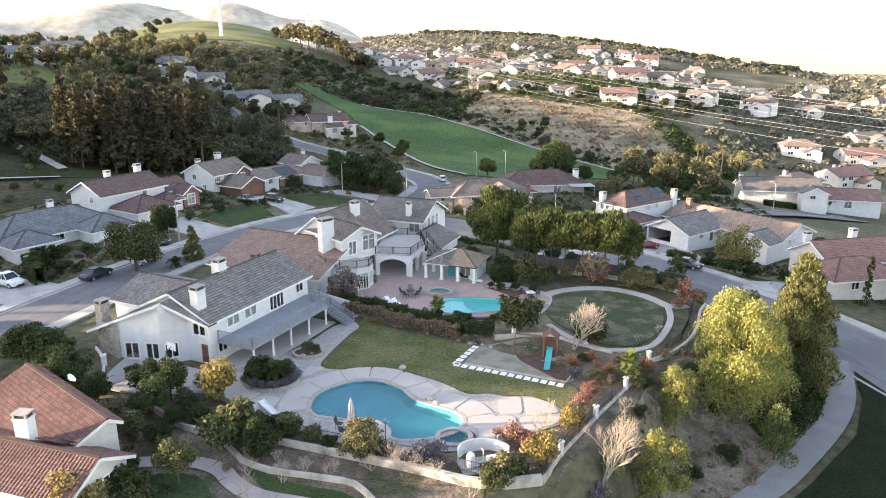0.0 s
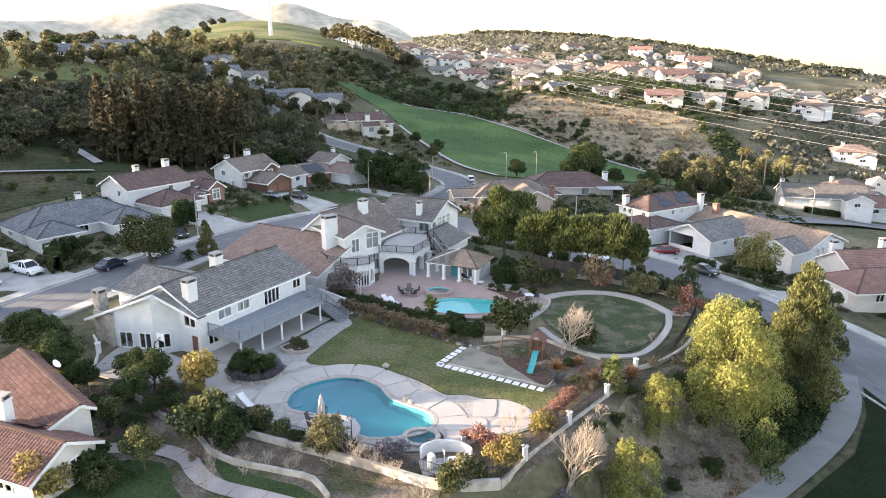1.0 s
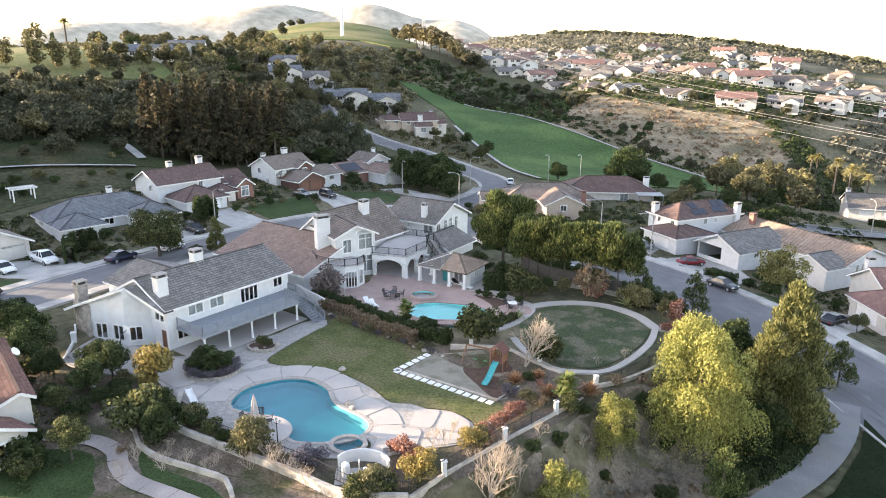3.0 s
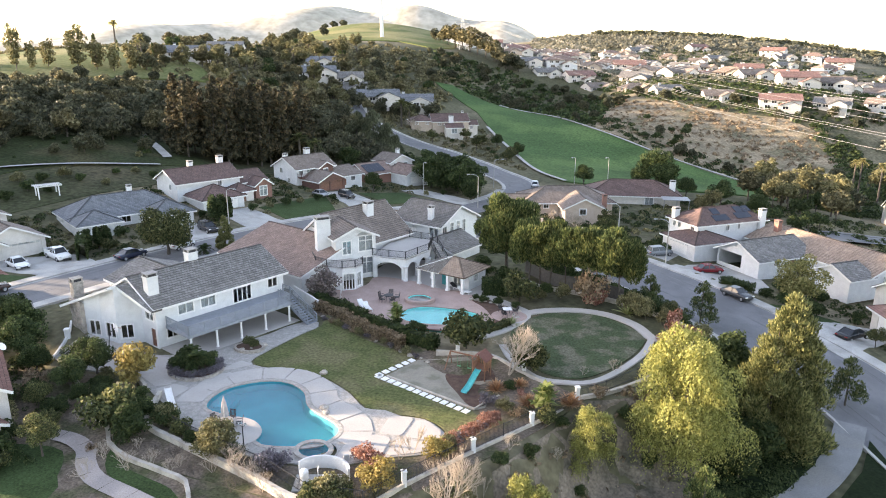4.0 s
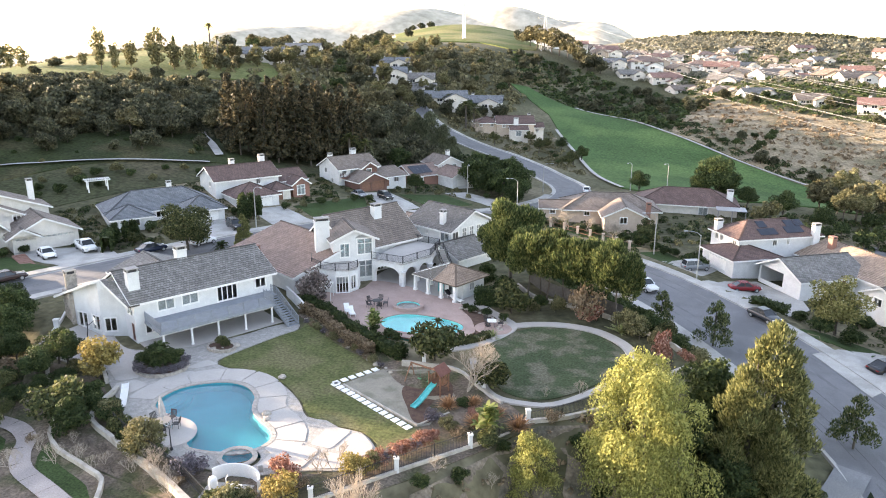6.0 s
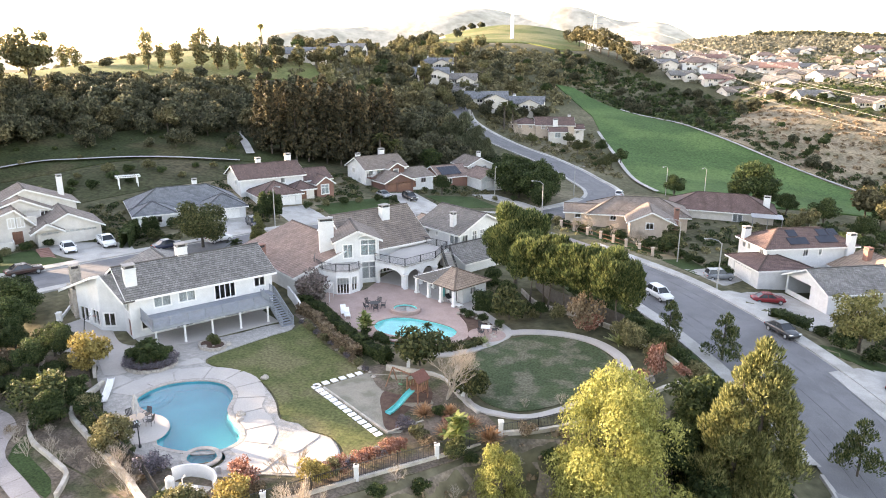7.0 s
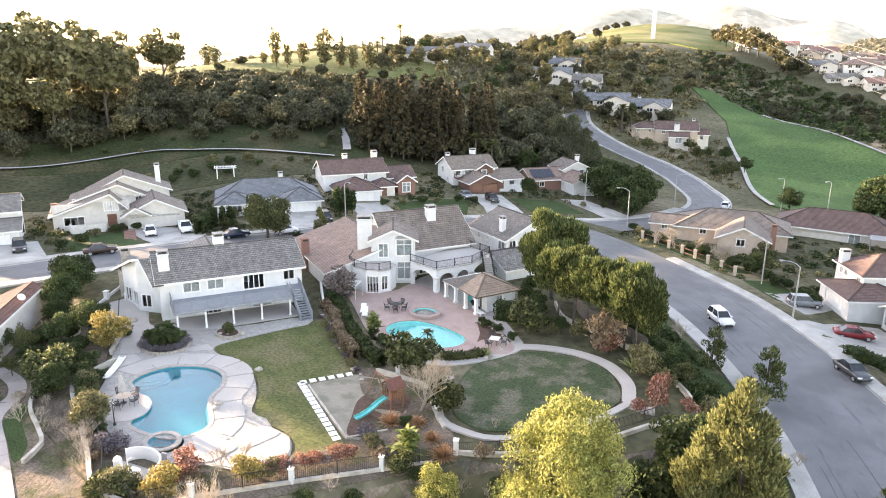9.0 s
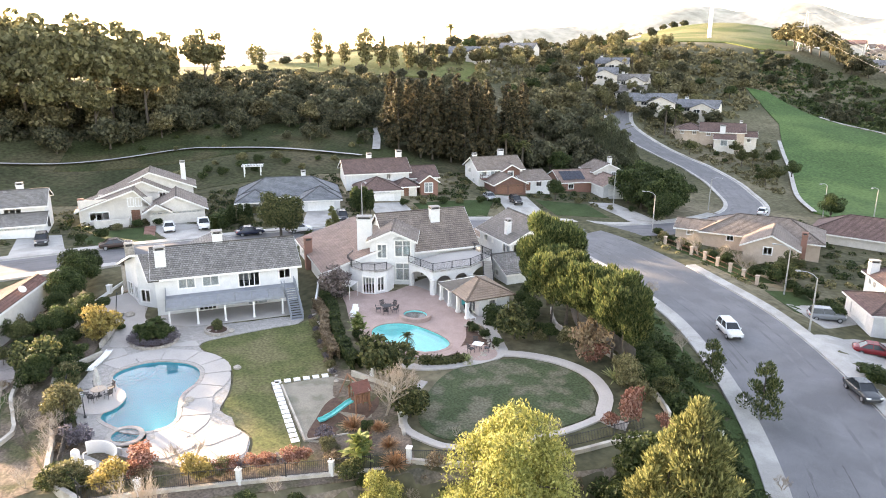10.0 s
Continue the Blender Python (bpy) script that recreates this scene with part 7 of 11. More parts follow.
part("platform", bm, REDWOOD, ps)
bm = bmesh.new()
for s in (-0.78, 0.78):
    for i in range(6):
        x = -0.7 + i * 0.26
        box(bm, x, s - 0.02, 1.36, x + 0.14, s + 0.02, 2.1)
for i in range(6):
    y = -0.7 + i * 0.26
    box(bm, -0.8, y, 1.36, -0.76, y + 0.14, 2.1)
part("side_board", bm, REDWOOD, ps)
red_boards = mat("red_boards", (0.19, 0.075, 0.055), None, 0.7, 4, 30, 0.3)
tower_roof = part("roof", bar_frame([((-0.95, 0, 3.25), (0.95, 0, 3.25))], 0.1, 0.08), red_boards, ps)
for s in (-1, 1):
    for i in range(6):
        t0, t1 = i / 6, (i + 1) / 6
        bm = bmesh.new()
        v = [bm.verts.new((x, s * (1 - t) * 1.0, 2.45 + t * 0.8 + dz)) for x, t, dz in ((-0.95, t0, 0.04), (0.95, t0, 0.04), (0.95, t1, 0.01), (-0.95, t1, 0.01), (-0.95, t0, 0.0), (0.95, t0, 0.0), (0.95, t1, -0.02), (-0.95, t1, -0.02))]
        for f in ((0, 1, 2, 3), (7, 6, 5, 4), (0, 4, 5, 1), (1, 5, 6, 2), (2, 6, 7, 3), (3, 7, 4, 0)):
            bm.faces.new([v[q] for q in f])
        bmesh.ops.recalc_face_normals(bm, faces=bm.faces)
        part("roof_board", bm, red_boards, tower_roof)
bm = bmesh.new()
chute(bm, [(0.8, 1.36), (1.5, 1.15), (2.3, 0.75), (3.1, 0.4), (3.9, 0.2), (4.4, 0.17)], 0.3, 0.2)
part("slide", bm, mat("turquoise_plastic", (0.06, 0.48, 0.47), None, 0.35, 3, 30, 0.02), ps, "turquoise plastic slide")
bm = bmesh.new()
bar(bm, (-0.7, -0.8, 2.1), (-0.7, -4.4, 2.1), 0.12, 0.14)
for s in (-0.9, 0.9):
    bar(bm, (-0.7, -4.35, 2.1), (-0.7 + s, -4.6, 0), 0.09, 0.09)
part("swing_beam", bm, REDWOOD, ps)
for y in (-1.9, -3.2):
    bm = bmesh.new()
    for s in (-0.2, 0.2):
        rod(bm, (-0.7, y + s, 2.05), (-0.7, y + s, 0.5), 0.01, sides=4)
    box(bm, -0.82, y - 0.22, 0.46, -0.58, y + 0.22, 0.5)
    part("swing", bm, mat("green_plastic", (0.05, 0.25, 0.1), None, 0.4, 3, 30, 0.02), ps)
bm = bmesh.new()
for i in range(5):
    bar(bm, (-0.85 - 0.1 * (4 - i), -0.35, 0.25 * (i + 1)), (-0.85 - 0.1 * (4 - i), 0.35, 0.25 * (i + 1)), 0.05, 0.05)
for s in (-0.35, 0.35):
    bar(bm, (-1.3, s, 0), (-0.8, s, 1.36), 0.06, 0.06)
part("ladder", bm, REDWOOD, ps)

ps.scale = (0.86, 0.86, 0.86)

# basketball hoop
bh = thing("basketball_hoop", "portable basketball hoop with black pole and white board", "basketball hoop", (-26.4, 61.2, 0.04), 150)
bm = bmesh.new()
box(bm, -0.45, -0.6, 0, 0.45, 0.5, 0.18)
bmesh.ops.bevel(bm, geom=bm.edges[:], offset=0.06, segments=2, affect="EDGES")
part("base", bm, BLACK, bh)
bm = bmesh.new()
rod(bm, (0, 0.3, 0.15), (0, -0.1, 2.9), 0.05)
rod(bm, (0, -0.1, 2.7), (0, -0.7, 3.1), 0.035)
part("pole", bm, BLACK, bh)
bm = bmesh.new()
box(bm, -0.6, -0.76, 2.75, 0.6, -0.71, 3.5)
part("backboard", bm, TRIM, bh)
bm = bmesh.new()
for i in range(16):
    a0, a1 = 2 * math.pi * i / 16, 2 * math.pi * (i + 1) / 16
    rod(bm, (0.22 * math.cos(a0), -1.05 + 0.22 * math.sin(a0), 2.95), (0.22 * math.cos(a1), -1.05 + 0.22 * math.sin(a1), 2.95), 0.012, sides=5, caps=False)
part("rim", bm, mat("orange_metal", (0.5, 0.12, 0.03), None, 0.5, 3, 30, 0.02), bh)
pillar(-33.3, 63.0, 0.4, 1.3, 0.5, "white stucco gate pillar by the side yard")
wall_run("yard_wall", [(-35.5, 66.0), (-33.3, 63.0), (-32.0, 58.5)], 0.3, 0.2, WHITE, "low white wall of the side yard")

# ---------------------------------------------------------------- garden of the terraced house
bm = bmesh.new()
slab(bm, ring([(-9.3, 81.3), (-5.6, 78.8), (-1.6, 76.4), (2.0, 75.9), (5.5, 76.2), (8.6, 77.6), (9.6, 80.2), (9.0, 82.8), (7.0, 85.4), (4.8, 88.6), (0, 89.6), (-3.6, 91.4), (-8.8, 91.8), (-9.0, 88.0), (-12.5, 85.4), (-12.0, 83.0)], 0.8), 0.45, 0.615, [offset_ring(POOL_B, 0.3)])
tagged(part("pink_terrace", bm, PINK), "pinkish paved terrace round the turquoise pool", "patio", "", "structure")
bm = bmesh.new()
slab(bm, ring([(-9, 91.7), (-3.6, 91.3), (0.2, 89.5), (5.4, 89.0), (6.6, 90.4), (4, 96), (-1, 100), (-6, 101), (-9.5, 98)], 1.0), 0.45, 0.605)
tagged(part("house_terrace", bm, PATIO), "pale concrete floor under the arcade and cabana", "patio", "", "structure")
drape("round_lawn", ring([(12.2, 77.4), (13.2, 80.9), (15.5, 84.0), (18.5, 85.1), (21.8, 84.7), (24.8, 82.2), (26.4, 79.0), (25.3, 74.9), (23.1, 70.7), (20.2, 67.8), (16.8, 68.2), (14.4, 71.2), (12.8, 74.4)], 0.9), 0.05, LAWN2, 5, "rounded thin lawn with bare dry patches", "lawn")
for pts, w, top in (([(4.4, 88.6), (7.2, 88.2), (9.4, 86.6), (11.6, 84.9), (13.0, 83.4), (12.6, 80.4), (11.2, 77.6), (9.2, 75.2), (6.5, 74.4)], 0.62, 0.09), ([(12.9, 83.4), (15.2, 85.0), (18.6, 86.0), (22.2, 85.5), (25.4, 83.0), (27.4, 79.4), (29.5, 79.6)], 0.62, 0.098), ([(27.2, 79.6), (26.2, 75.2), (24.0, 70.6), (21.6, 67.4), (19.0, 66.6), (16.2, 67.0), (13.4, 70.4), (11.9, 73.6)], 0.36, 0.106)):
    line = spline(pts, 0.8)
    bm = bmesh.new()
    strip(bm, line, np.full(len(line), 0.6), w, -w, top, top)
    strip(bm, line, np.full(len(line), 0.6), -w, -w, top, -0.1)
    strip(bm, line, np.full(len(line), 0.6), w, w, -0.1, top)
    tagged(part("garden_walk", bm, PATIO), "pale curved concrete garden walk", "path", "", "structure")
bm = bmesh.new()
slab(bm, ellipse(11.2, 81.9, 2.1, 1.9, 26), 0.5, 0.70)
tagged(part("round_patio", bm, PINK), "round pinkish paved sitting place", "patio", "", "structure")
bm = bmesh.new()
slab(bm, ring([(5.4, 87.0), (6.6, 87.0), (8.6, 86.0), (10.9, 85.4), (12.2, 84.2), (12.7, 82.6), (12.5, 80.6), (11.4, 78.6), (10.2, 79.2), (9.2, 81.4), (7.8, 83.9), (6.0, 85.9)], 0.6), 0.5, 0.665)
tagged(part("rock_bed", bm, BARK_MULCH), "dark mulched rock bed round the sitting place", "soil", "", "structure")
for i in range(30):
    t = i / 29
    bx, by = (6.0 + 5.6 * t / 0.6, 86.6 - 2.6 * (t / 0.6) ** 1.5) if t < 0.6 else (12.3 + 0.3 * math.sin(6 * t), 84.0 - 5.0 * (t - 0.6) / 0.4)
    boulder(bx + rng.uniform(-0.4, 0.3), by + rng.uniform(-0.5, 0.2), 0.66, rng.uniform(0.12, 0.34), 200 + i, "grey rock in the dark bed round the sitting place", group="bed rocks", material=STONE)
iron_fence([(20.4, 63.7), (22.8, 66.0), (25.6, 69.6), (27.6, 73.4), (29.4, 77.6), (30.6, 80.4)], "black iron fence round the lawn", 1.1, 0.5)
wall_run("lawn_wall", [(20.4, 63.7), (23.2, 65.6), (26.4, 69.2), (28.6, 73.2), (30.6, 77.8), (33.5, 82.0)], 0.3, 0.3, PLINTH, "low pale wall below the lawn fence")
pillar(33.6, 89.0, hz(33.6, 89.0), 1.5)
wall_run("lot_wall", [(5.6, 70.2), (8.4, 70.6), (11.4, 70.6), (14.6, 68.0), (17.4, 66.0)], 0.5, 0.25, PLINTH, "low pale wall between the two gardens", base=0.3)
pillar(7.7, 70.9, 0.4, 1.1, 0.35)
pillar(15.0, 67.9, 0.5, 1.4, 0.35)
wall_run("yard_fence_back", [(9.5, 97), (13.0, 93.2), (17.5, 92.0), (21.5, 90.5), (26.5, 87.8), (31, 84)], 0.5, 0.25, PLINTH, "low wall under the pine row")
wf = thing("board_fence", "dark weathered board fence behind the pines", "fence")
fl = spline([(10.5, 99.5), (14.5, 95.0), (19.0, 93.2), (24, 90.6)], 0.24)
for i in range(len(fl) - 1):
    p, q = fl[i], fl[i + 1]
    bm = bmesh.new()
    z = hz(*p)
    bar(bm, (p[0], p[1], z + 0.85), (p[0] + (q[0] - p[0]) * 0.94, p[1] + (q[1] - p[1]) * 0.94, z + 0.85), 0.03, 1.7)
    part("board", bm, mat("grey_boards", (0.13, 0.12, 0.11), None, 0.9, 3, 30, 0.4), wf)
# party hedge rail and side wall by the stair
wall_run("side_wall", [(-16.5, 82.5), (-14.0, 80.6), (-11.2, 78.3)], 1.5, 0.2, WHITE, "white side wall between the houses", base=0.2)
gz = thing("garden_gazebo", "white open garden pergola on the slope", "pergola", (-83.4, 114.0, hz(-83.4, 114.0)), 56)
for x in (-2.2, 2.2):
    for y in (-1.4, 1.4):
        bm = bmesh.new()
        box(bm, x - 0.12, y - 0.12, -0.4, x + 0.12, y + 0.12, 2.5)
        part("post", bm, TRIM, gz)
bm = bmesh.new()
for y in (-1.5, 1.5):
    box(bm, -2.9, y - 0.08, 2.5, 2.9, y + 0.08, 2.7)
for i in range(15):
    x = -2.8 + i * 0.4
    box(bm, x, -1.9, 2.7, x + 0.12, 1.9, 2.85)
part("roof_slats", bm, TRIM, gz)
gz.scale = (0.8, 0.8, 0.8)
for x, y, rz, lab in ((-6.8, 80.9, 20, "small white garden canopy beside the hedge"),):
    cn = thing("garden_canopy", lab, "canopy", (x - 4.6, y + 2.2, 0.6), rz)
    bm = bmesh.new()
    v = [bm.verts.new(c) for c in ((-1.1, -1.0, 1.7), (1.1, -1.0, 1.7), (1.1, 1.0, 1.9), (-1.1, 1.0, 1.9), (0, 0, 2.1))]
    for i in range(4):
        bm.faces.new((v[i], v[(i + 1) % 4], v[4]))
    bmesh.ops.solidify(bm, geom=bm.faces[:], thickness=0.04)
    part("canopy", bm, TRIM, cn)
    for sx in (-1, 1):
        for sy in (-0.95, 0.95):
            bm = bmesh.new()
            rod(bm, (sx, sy, 0), (sx, sy, 1.75), 0.03)
            part("post", bm, TRIM, cn)

pf = thing("post_fence", "row of tan stone fence posts with dark rails by the pavement", "fence")
posts_at = [(-1.2, 147.0), (1.6, 146.4), (4.6, 145.2), (7.5, 144.0), (10.2, 142.8), (12.9, 141.4), (15.6, 139.9), (18.2, 138.6)]
for (x, y) in posts_at:
    bm = bmesh.new()
    z = hz(x, y)
    box(bm, x - 0.22, y - 0.22, z - 0.4, x + 0.22, y + 0.22, z + 1.5)
    box(bm, x - 0.28, y - 0.28, z + 1.5, x + 0.28, y + 0.28, z + 1.6)
    part("post", bm, TAN, pf)
for (xa, ya), (xb, yb) in zip(posts_at, posts_at[1:]):
    for dz in (0.4, 1.2):
        part("rail", bar_frame([((xa, ya, hz(xa, ya) + dz), (xb, yb, hz(xb, yb) + dz))], 0.05, 0.07), BROWN_WOOD, pf)


# ---------------------------------------------------------------- plants
def leaf_quads(rs, centres, normals, size, aspect=1.6, jitter=0.7, droop=0.0):
    """Four-cornered leaves at the centres, facing roughly along the normals."""
    n = len(centres)
    nn = normals + rs.normal(0, jitter, (n, 3))
    nn /= np.linalg.norm(nn, axis=1)[:, None] + 1e-9
    ref = rs.normal(0, 1, (n, 3))
    ref[:, 2] -= droop
    a = np.cross(nn, ref)
    a /= np.linalg.norm(a, axis=1)[:, None] + 1e-9
    b = np.cross(nn, a)
    s = size * rs.uniform(0.6, 1.3, n)[:, None]
    a, b = a * s * 0.5, b * s * 0.5 * aspect
    return np.stack([centres - a - b * 0.2, centres - b, centres + a + b * 0.2, centres + b], 1)


def shell(rs, n, centre, radii, inner=0.72, up=0.15):
    d = rs.normal(0, 1, (n, 3))
    d[:, 2] += up
    d /= np.linalg.norm(d, axis=1)[:, None]
    r = rs.uniform(inner, 1.05, n)[:, None]
    return np.array(centre) + d * r * np.array(radii), d


def blobs(rs, k, centre, radii, small, flat=0.8, low=-0.35, rough=(0.55, 0.95)):
    """Centres and sizes of the clumps that make an uneven crown."""
    out = []
    for i in range(k):
        d = rs.normal(0, 1, 3)
        d /= np.linalg.norm(d)
        if d[2] < low:
            d[2] = low + rs.uniform(0, 0.3)
        r = rs.uniform(*rough)
        out.append((np.array(centre) + d * np.array(radii) * r, small * rs.uniform(0.7, 1.25)))
    return out


def crown_mesh(name, rs, clumps, per, size, material, flat=0.8, aspect=1.6, up=0.2, jitter=0.7):
    qs = []
    for c, r in clumps:
        p, d = shell(rs, max(8, int(per * r * r)), c, (r, r, r * flat), 0.6, up)
        qs.append(leaf_quads(rs, p, d, size, aspect, jitter))
    return quads_mesh(name, np.concatenate(qs), material)


def tuft_mesh(name, rs, clumps, per, length, material, lean=0.55):
    """Needle foliage: upright narrow tufts."""
    qs = []
    for c, r in clumps:
        p, d = shell(rs, max(8, int(per * r * r)), c, (r, r, r * 0.85), 0.6, 0.35)
        way = d * lean + np.array((0, 0, 1.0)) + rs.normal(0, 0.22, p.shape)
        way /= np.linalg.norm(way, axis=1)[:, None]
        side = np.cross(way, rs.normal(0, 1, p.shape))
        side /= np.linalg.norm(side, axis=1)[:, None]
        L = length * rs.uniform(0.6, 1.4, len(p))[:, None]
        qs.append(np.stack([p - side * L * 0.22, p + side * L * 0.22, p + way * L + side * L * 0.05, p + way * L - side * L * 0.05], 1))
    return quads_mesh(name, np.concatenate(qs), material)


def strand_mesh(name, rs, clumps, per, drop, size, material):
    """Weeping foliage: leaves along hanging strands."""
    qs = []
    for c, r in clumps:
        n = max(6, int(per * r * r))
        p, d = shell(rs, n, c, (r, r, r * 0.8), 0.6, 0.6)
        L = drop * rs.uniform(0.4, 1.2, n)
        sway = d * np.array((1, 1, 0)) * 0.35
        for k in range(7):
            t = k / 6
            q = p + sway * (t * L)[:, None] + rs.normal(0, 0.07, p.shape)
            q[:, 2] -= L * t * t * 0.9
            qs.append(leaf_quads(rs, q, d, size * (1 - 0.35 * t), 2.4, 0.8, 2.0))
    return quads_mesh(name, np.concatenate(qs), material)


def limbs(bm, base_r, height_, clumps, rs, fork=0.35, sides=8):
    """A tapered trunk with limbs that reach into the clumps."""
    lean = np.array((rs.uniform(-0.06, 0.06), rs.uniform(-0.06, 0.06), 1.0))
    top = Vector(lean * height_)
    knots = [Vector((0, 0, -0.4))]
    for k in range(1, 5):
        t = k / 4
        knots.append(top * t + Vector((rs.uniform(-0.08, 0.08), rs.uniform(-0.08, 0.08), 0)) * height_ * 0.2)
    for k in range(4):
        rod(bm, knots[k], knots[k + 1], base_r * (1 - 0.2 * k), base_r * (1 - 0.2 * (k + 1)), sides, caps=False)
    for c, r in clumps[:9]:
        t = rs.uniform(fork, 0.95)
        a = top * t
        mid = a.lerp(Vector(c), 0.55) + Vector((0, 0, 0.1 * height_))
        rod(bm, a, mid, base_r * 0.38, base_r * 0.22, 6, caps=False)
        rod(bm, mid, Vector(c), base_r * 0.22, base_r * 0.08, 5, caps=False)


class Kind:
    """A kind of plant: built once, then copied."""

    def __init__(self, name, label, category, crown, trunk=None, trunk_mat=None, crown_name="crown", group=""):
        self.args = (name, label, category, group)
        self.crown, self.trunk, self.trunk_mat, self.crown_name = crown, trunk, trunk_mat, crown_name
        self.first = None

    def put(self, x, y, scale=1.0, turn=None, z=None, tall=1.0, label=""):
        r = random.Random(int(x * 131 + y * 977))
        z = hz(x, y) if z is None else z
        turn = r.uniform(0, 360) if turn is None else turn
        m = pose(x, y, z, 0, 0, turn) @ Matrix.Diagonal((scale, scale, scale * tall, 1))
        if self.first is None:
            name, lab, cat, grp = self.args
            t = thing(name, lab, cat, (0, 0, 0), 0, grp)
            if self.trunk is not None:
                part("trunk", self.trunk, self.trunk_mat, t)
            c = new(self.crown_name, self.crown)
            c.parent = t
            t.matrix_basis = m
            self.first = t
            return t
        ob = copy_thing(self.first, Matrix())
        ob.matrix_basis = m
        if label:
            ob["label"] = label
        return ob


def make_tree(name, label, category, seed, kind, h, rx, rz_, k, small, per, size, material, trunk_r, trunk_mat=None, crown_at=None, group="", drop=1.6, lean=0.55, low=-0.35, rough=(0.55, 0.95)):
    rs = np.random.RandomState(seed)
    cz = h - rz_ if crown_at is None else crown_at
    cl = blobs(rs, k, (0, 0, cz), (rx, rx, rz_), small, low=low, rough=rough)
    cl.append((np.array((0, 0, cz)), min(rx, rz_) * 0.75))
    if kind == "tuft":
        me = tuft_mesh("crown", rs, cl, per, size, material, lean)
    elif kind == "weep":
        me = strand_mesh("crown", rs, cl, per, drop, size, material)
    else:
        me = crown_mesh("crown", rs, cl, per, size, material)
    bm = None
    if trunk_r:
        bm = bmesh.new()
        limbs(bm, trunk_r, max(cz * 0.95, 0.5), cl, rs)
    return Kind(name, label, category, me, bm, trunk_mat or TRUNK, group=group)


def cone_tree(name, label, seed, h, r, material, per=1.0, size=0.5, group="", power=0.8, trunk_r=0.28):
    """A tall conifer of tiers of drooping boughs."""
    rs = np.random.RandomState(seed)
    cl = []
    n = int(h * 5)
    for i in range(n):
        t = (i + 0.5) / n
        a = rs.uniform(0, 2 * math.pi)
        rr = r * (1 - t) ** power * rs.uniform(0.45, 1.0)
        cl.append((np.array((rr * math.cos(a), rr * math.sin(a), h * (0.12 + 0.86 * t))), r * 0.30 * (1.15 - 0.7 * t)))
    me = crown_mesh("crown", rs, cl, 26 * per / max(0.3, (r * 0.3) ** 2) * 0.6, size, material, 0.7, 2.2)
    bm = bmesh.new()
    rod(bm, (0, 0, -0.4), (0, 0, h * 0.9), trunk_r, 0.04, 8, caps=False)
    return Kind(name, label, "tree", me, bm, TRUNK, group=group)


def plume_tree(name, label, seed, h, r, material, power=0.75, per=120, size=0.45, foot=0.1, trunk_r=0.28, group=""):
    """A conifer of upright plumes, narrowing to its top."""
    rs = np.random.RandomState(seed)
    cl = []
    n = int(h * 6)
    for i in range(n):
        t = (i + 0.5) / n
        a = rs.uniform(0, 2 * math.pi)
        rr = r * (1 - t) ** power * rs.uniform(0.4, 1.0) + 0.15
        cl.append((np.array((rr * math.cos(a), rr * math.sin(a), h * (foot + (0.97 - foot) * t))), r * rs.uniform(0.2, 0.36) * (1.2 - 0.7 * t)))
    me = tuft_mesh("crown", rs, cl, per / (r * 0.28) ** 2 * 0.6, size, material, 0.7)
    bm = bmesh.new()
    rod(bm, (0, 0, -0.4), (0, 0, h * 0.9), trunk_r, 0.04, 8, caps=False)
    return Kind(name, label, "tree", me, bm, TRUNK, group=group)


def bare_tree(name, label, seed, h, spread, r0, depth=5, material=None, kids=3, category="tree"):
    rs = random.Random(seed)
    bm = bmesh.new()

    def grow(p, way, length, r, d):
        q = p + way * length
        rod(bm, p, q, r, r * 0.7, 6 if d > 2 else 4, caps=False)
        if d == 0:
            return
        for i in range(kids if d > 1 else kids + 1):
            w = (way + Vector((rs.uniform(-1, 1), rs.uniform(-1, 1), rs.uniform(-0.2, 0.7))) * spread).normalized()
            grow(q if i else p.lerp(q, 0.8), w, length * rs.uniform(0.6, 0.85), r * 0.62, d - 1)

    for i in range(3):
        w = Vector((rs.uniform(-0.5, 0.5), rs.uniform(-0.5, 0.5), 1)).normalized()
        grow(Vector((0, 0, -0.2)), w, h * 0.3, r0, depth)
    t = bpy.data.meshes.new("crown")
    bm.to_mesh(t)
    bm.free()
    t.materials.append(material or PALE_BRANCH)
    return Kind(name, label, category, t, None, None, "crown")


def palm(name, label, seed, h, n, frond, material, trunk_r=0.2):
    rs = np.random.RandomState(seed)
    qs = []
    for i in range(n):
        a = rs.uniform(0, 2 * math.pi)
        el = rs.uniform(-0.7, 1.2)
        d = np.array((math.cos(a) * math.cos(el), math.sin(a) * math.cos(el), math.sin(el)))
        side = np.cross(d, (0, 0, 1.0))
        side /= np.linalg.norm(side) + 1e-9
        L = frond * rs.uniform(0.8, 1.1)
        for k in range(9):
            t = (k + 1) / 9
            c = np.array((0, 0, h)) + d * L * t + np.array((0, 0, -0.55 * L * t * t))
            for s in (-1, 1):
                tip = c + side * s * L * 0.22 * (1.1 - t * 0.6) + d * L * 0.12 + np.array((0, 0, -0.08 * L))
                w = d * L * 0.045
                qs.append([c - w, c + w, tip + w * 0.3, tip - w * 0.3])
    me = quads_mesh("fronds", np.array(qs), material)
    bm = bmesh.new()
    for k in range(8):
        rod(bm, (0, 0, -0.3 + (h + 0.3) * k / 8), (0, 0, -0.3 + (h + 0.3) * (k + 1) / 8), trunk_r * (1.25 - 0.05 * k), trunk_r * (1.12 - 0.05 * k), 9, caps=False)
    return Kind(name, label, "palm", me, bm, TRUNK, "fronds")


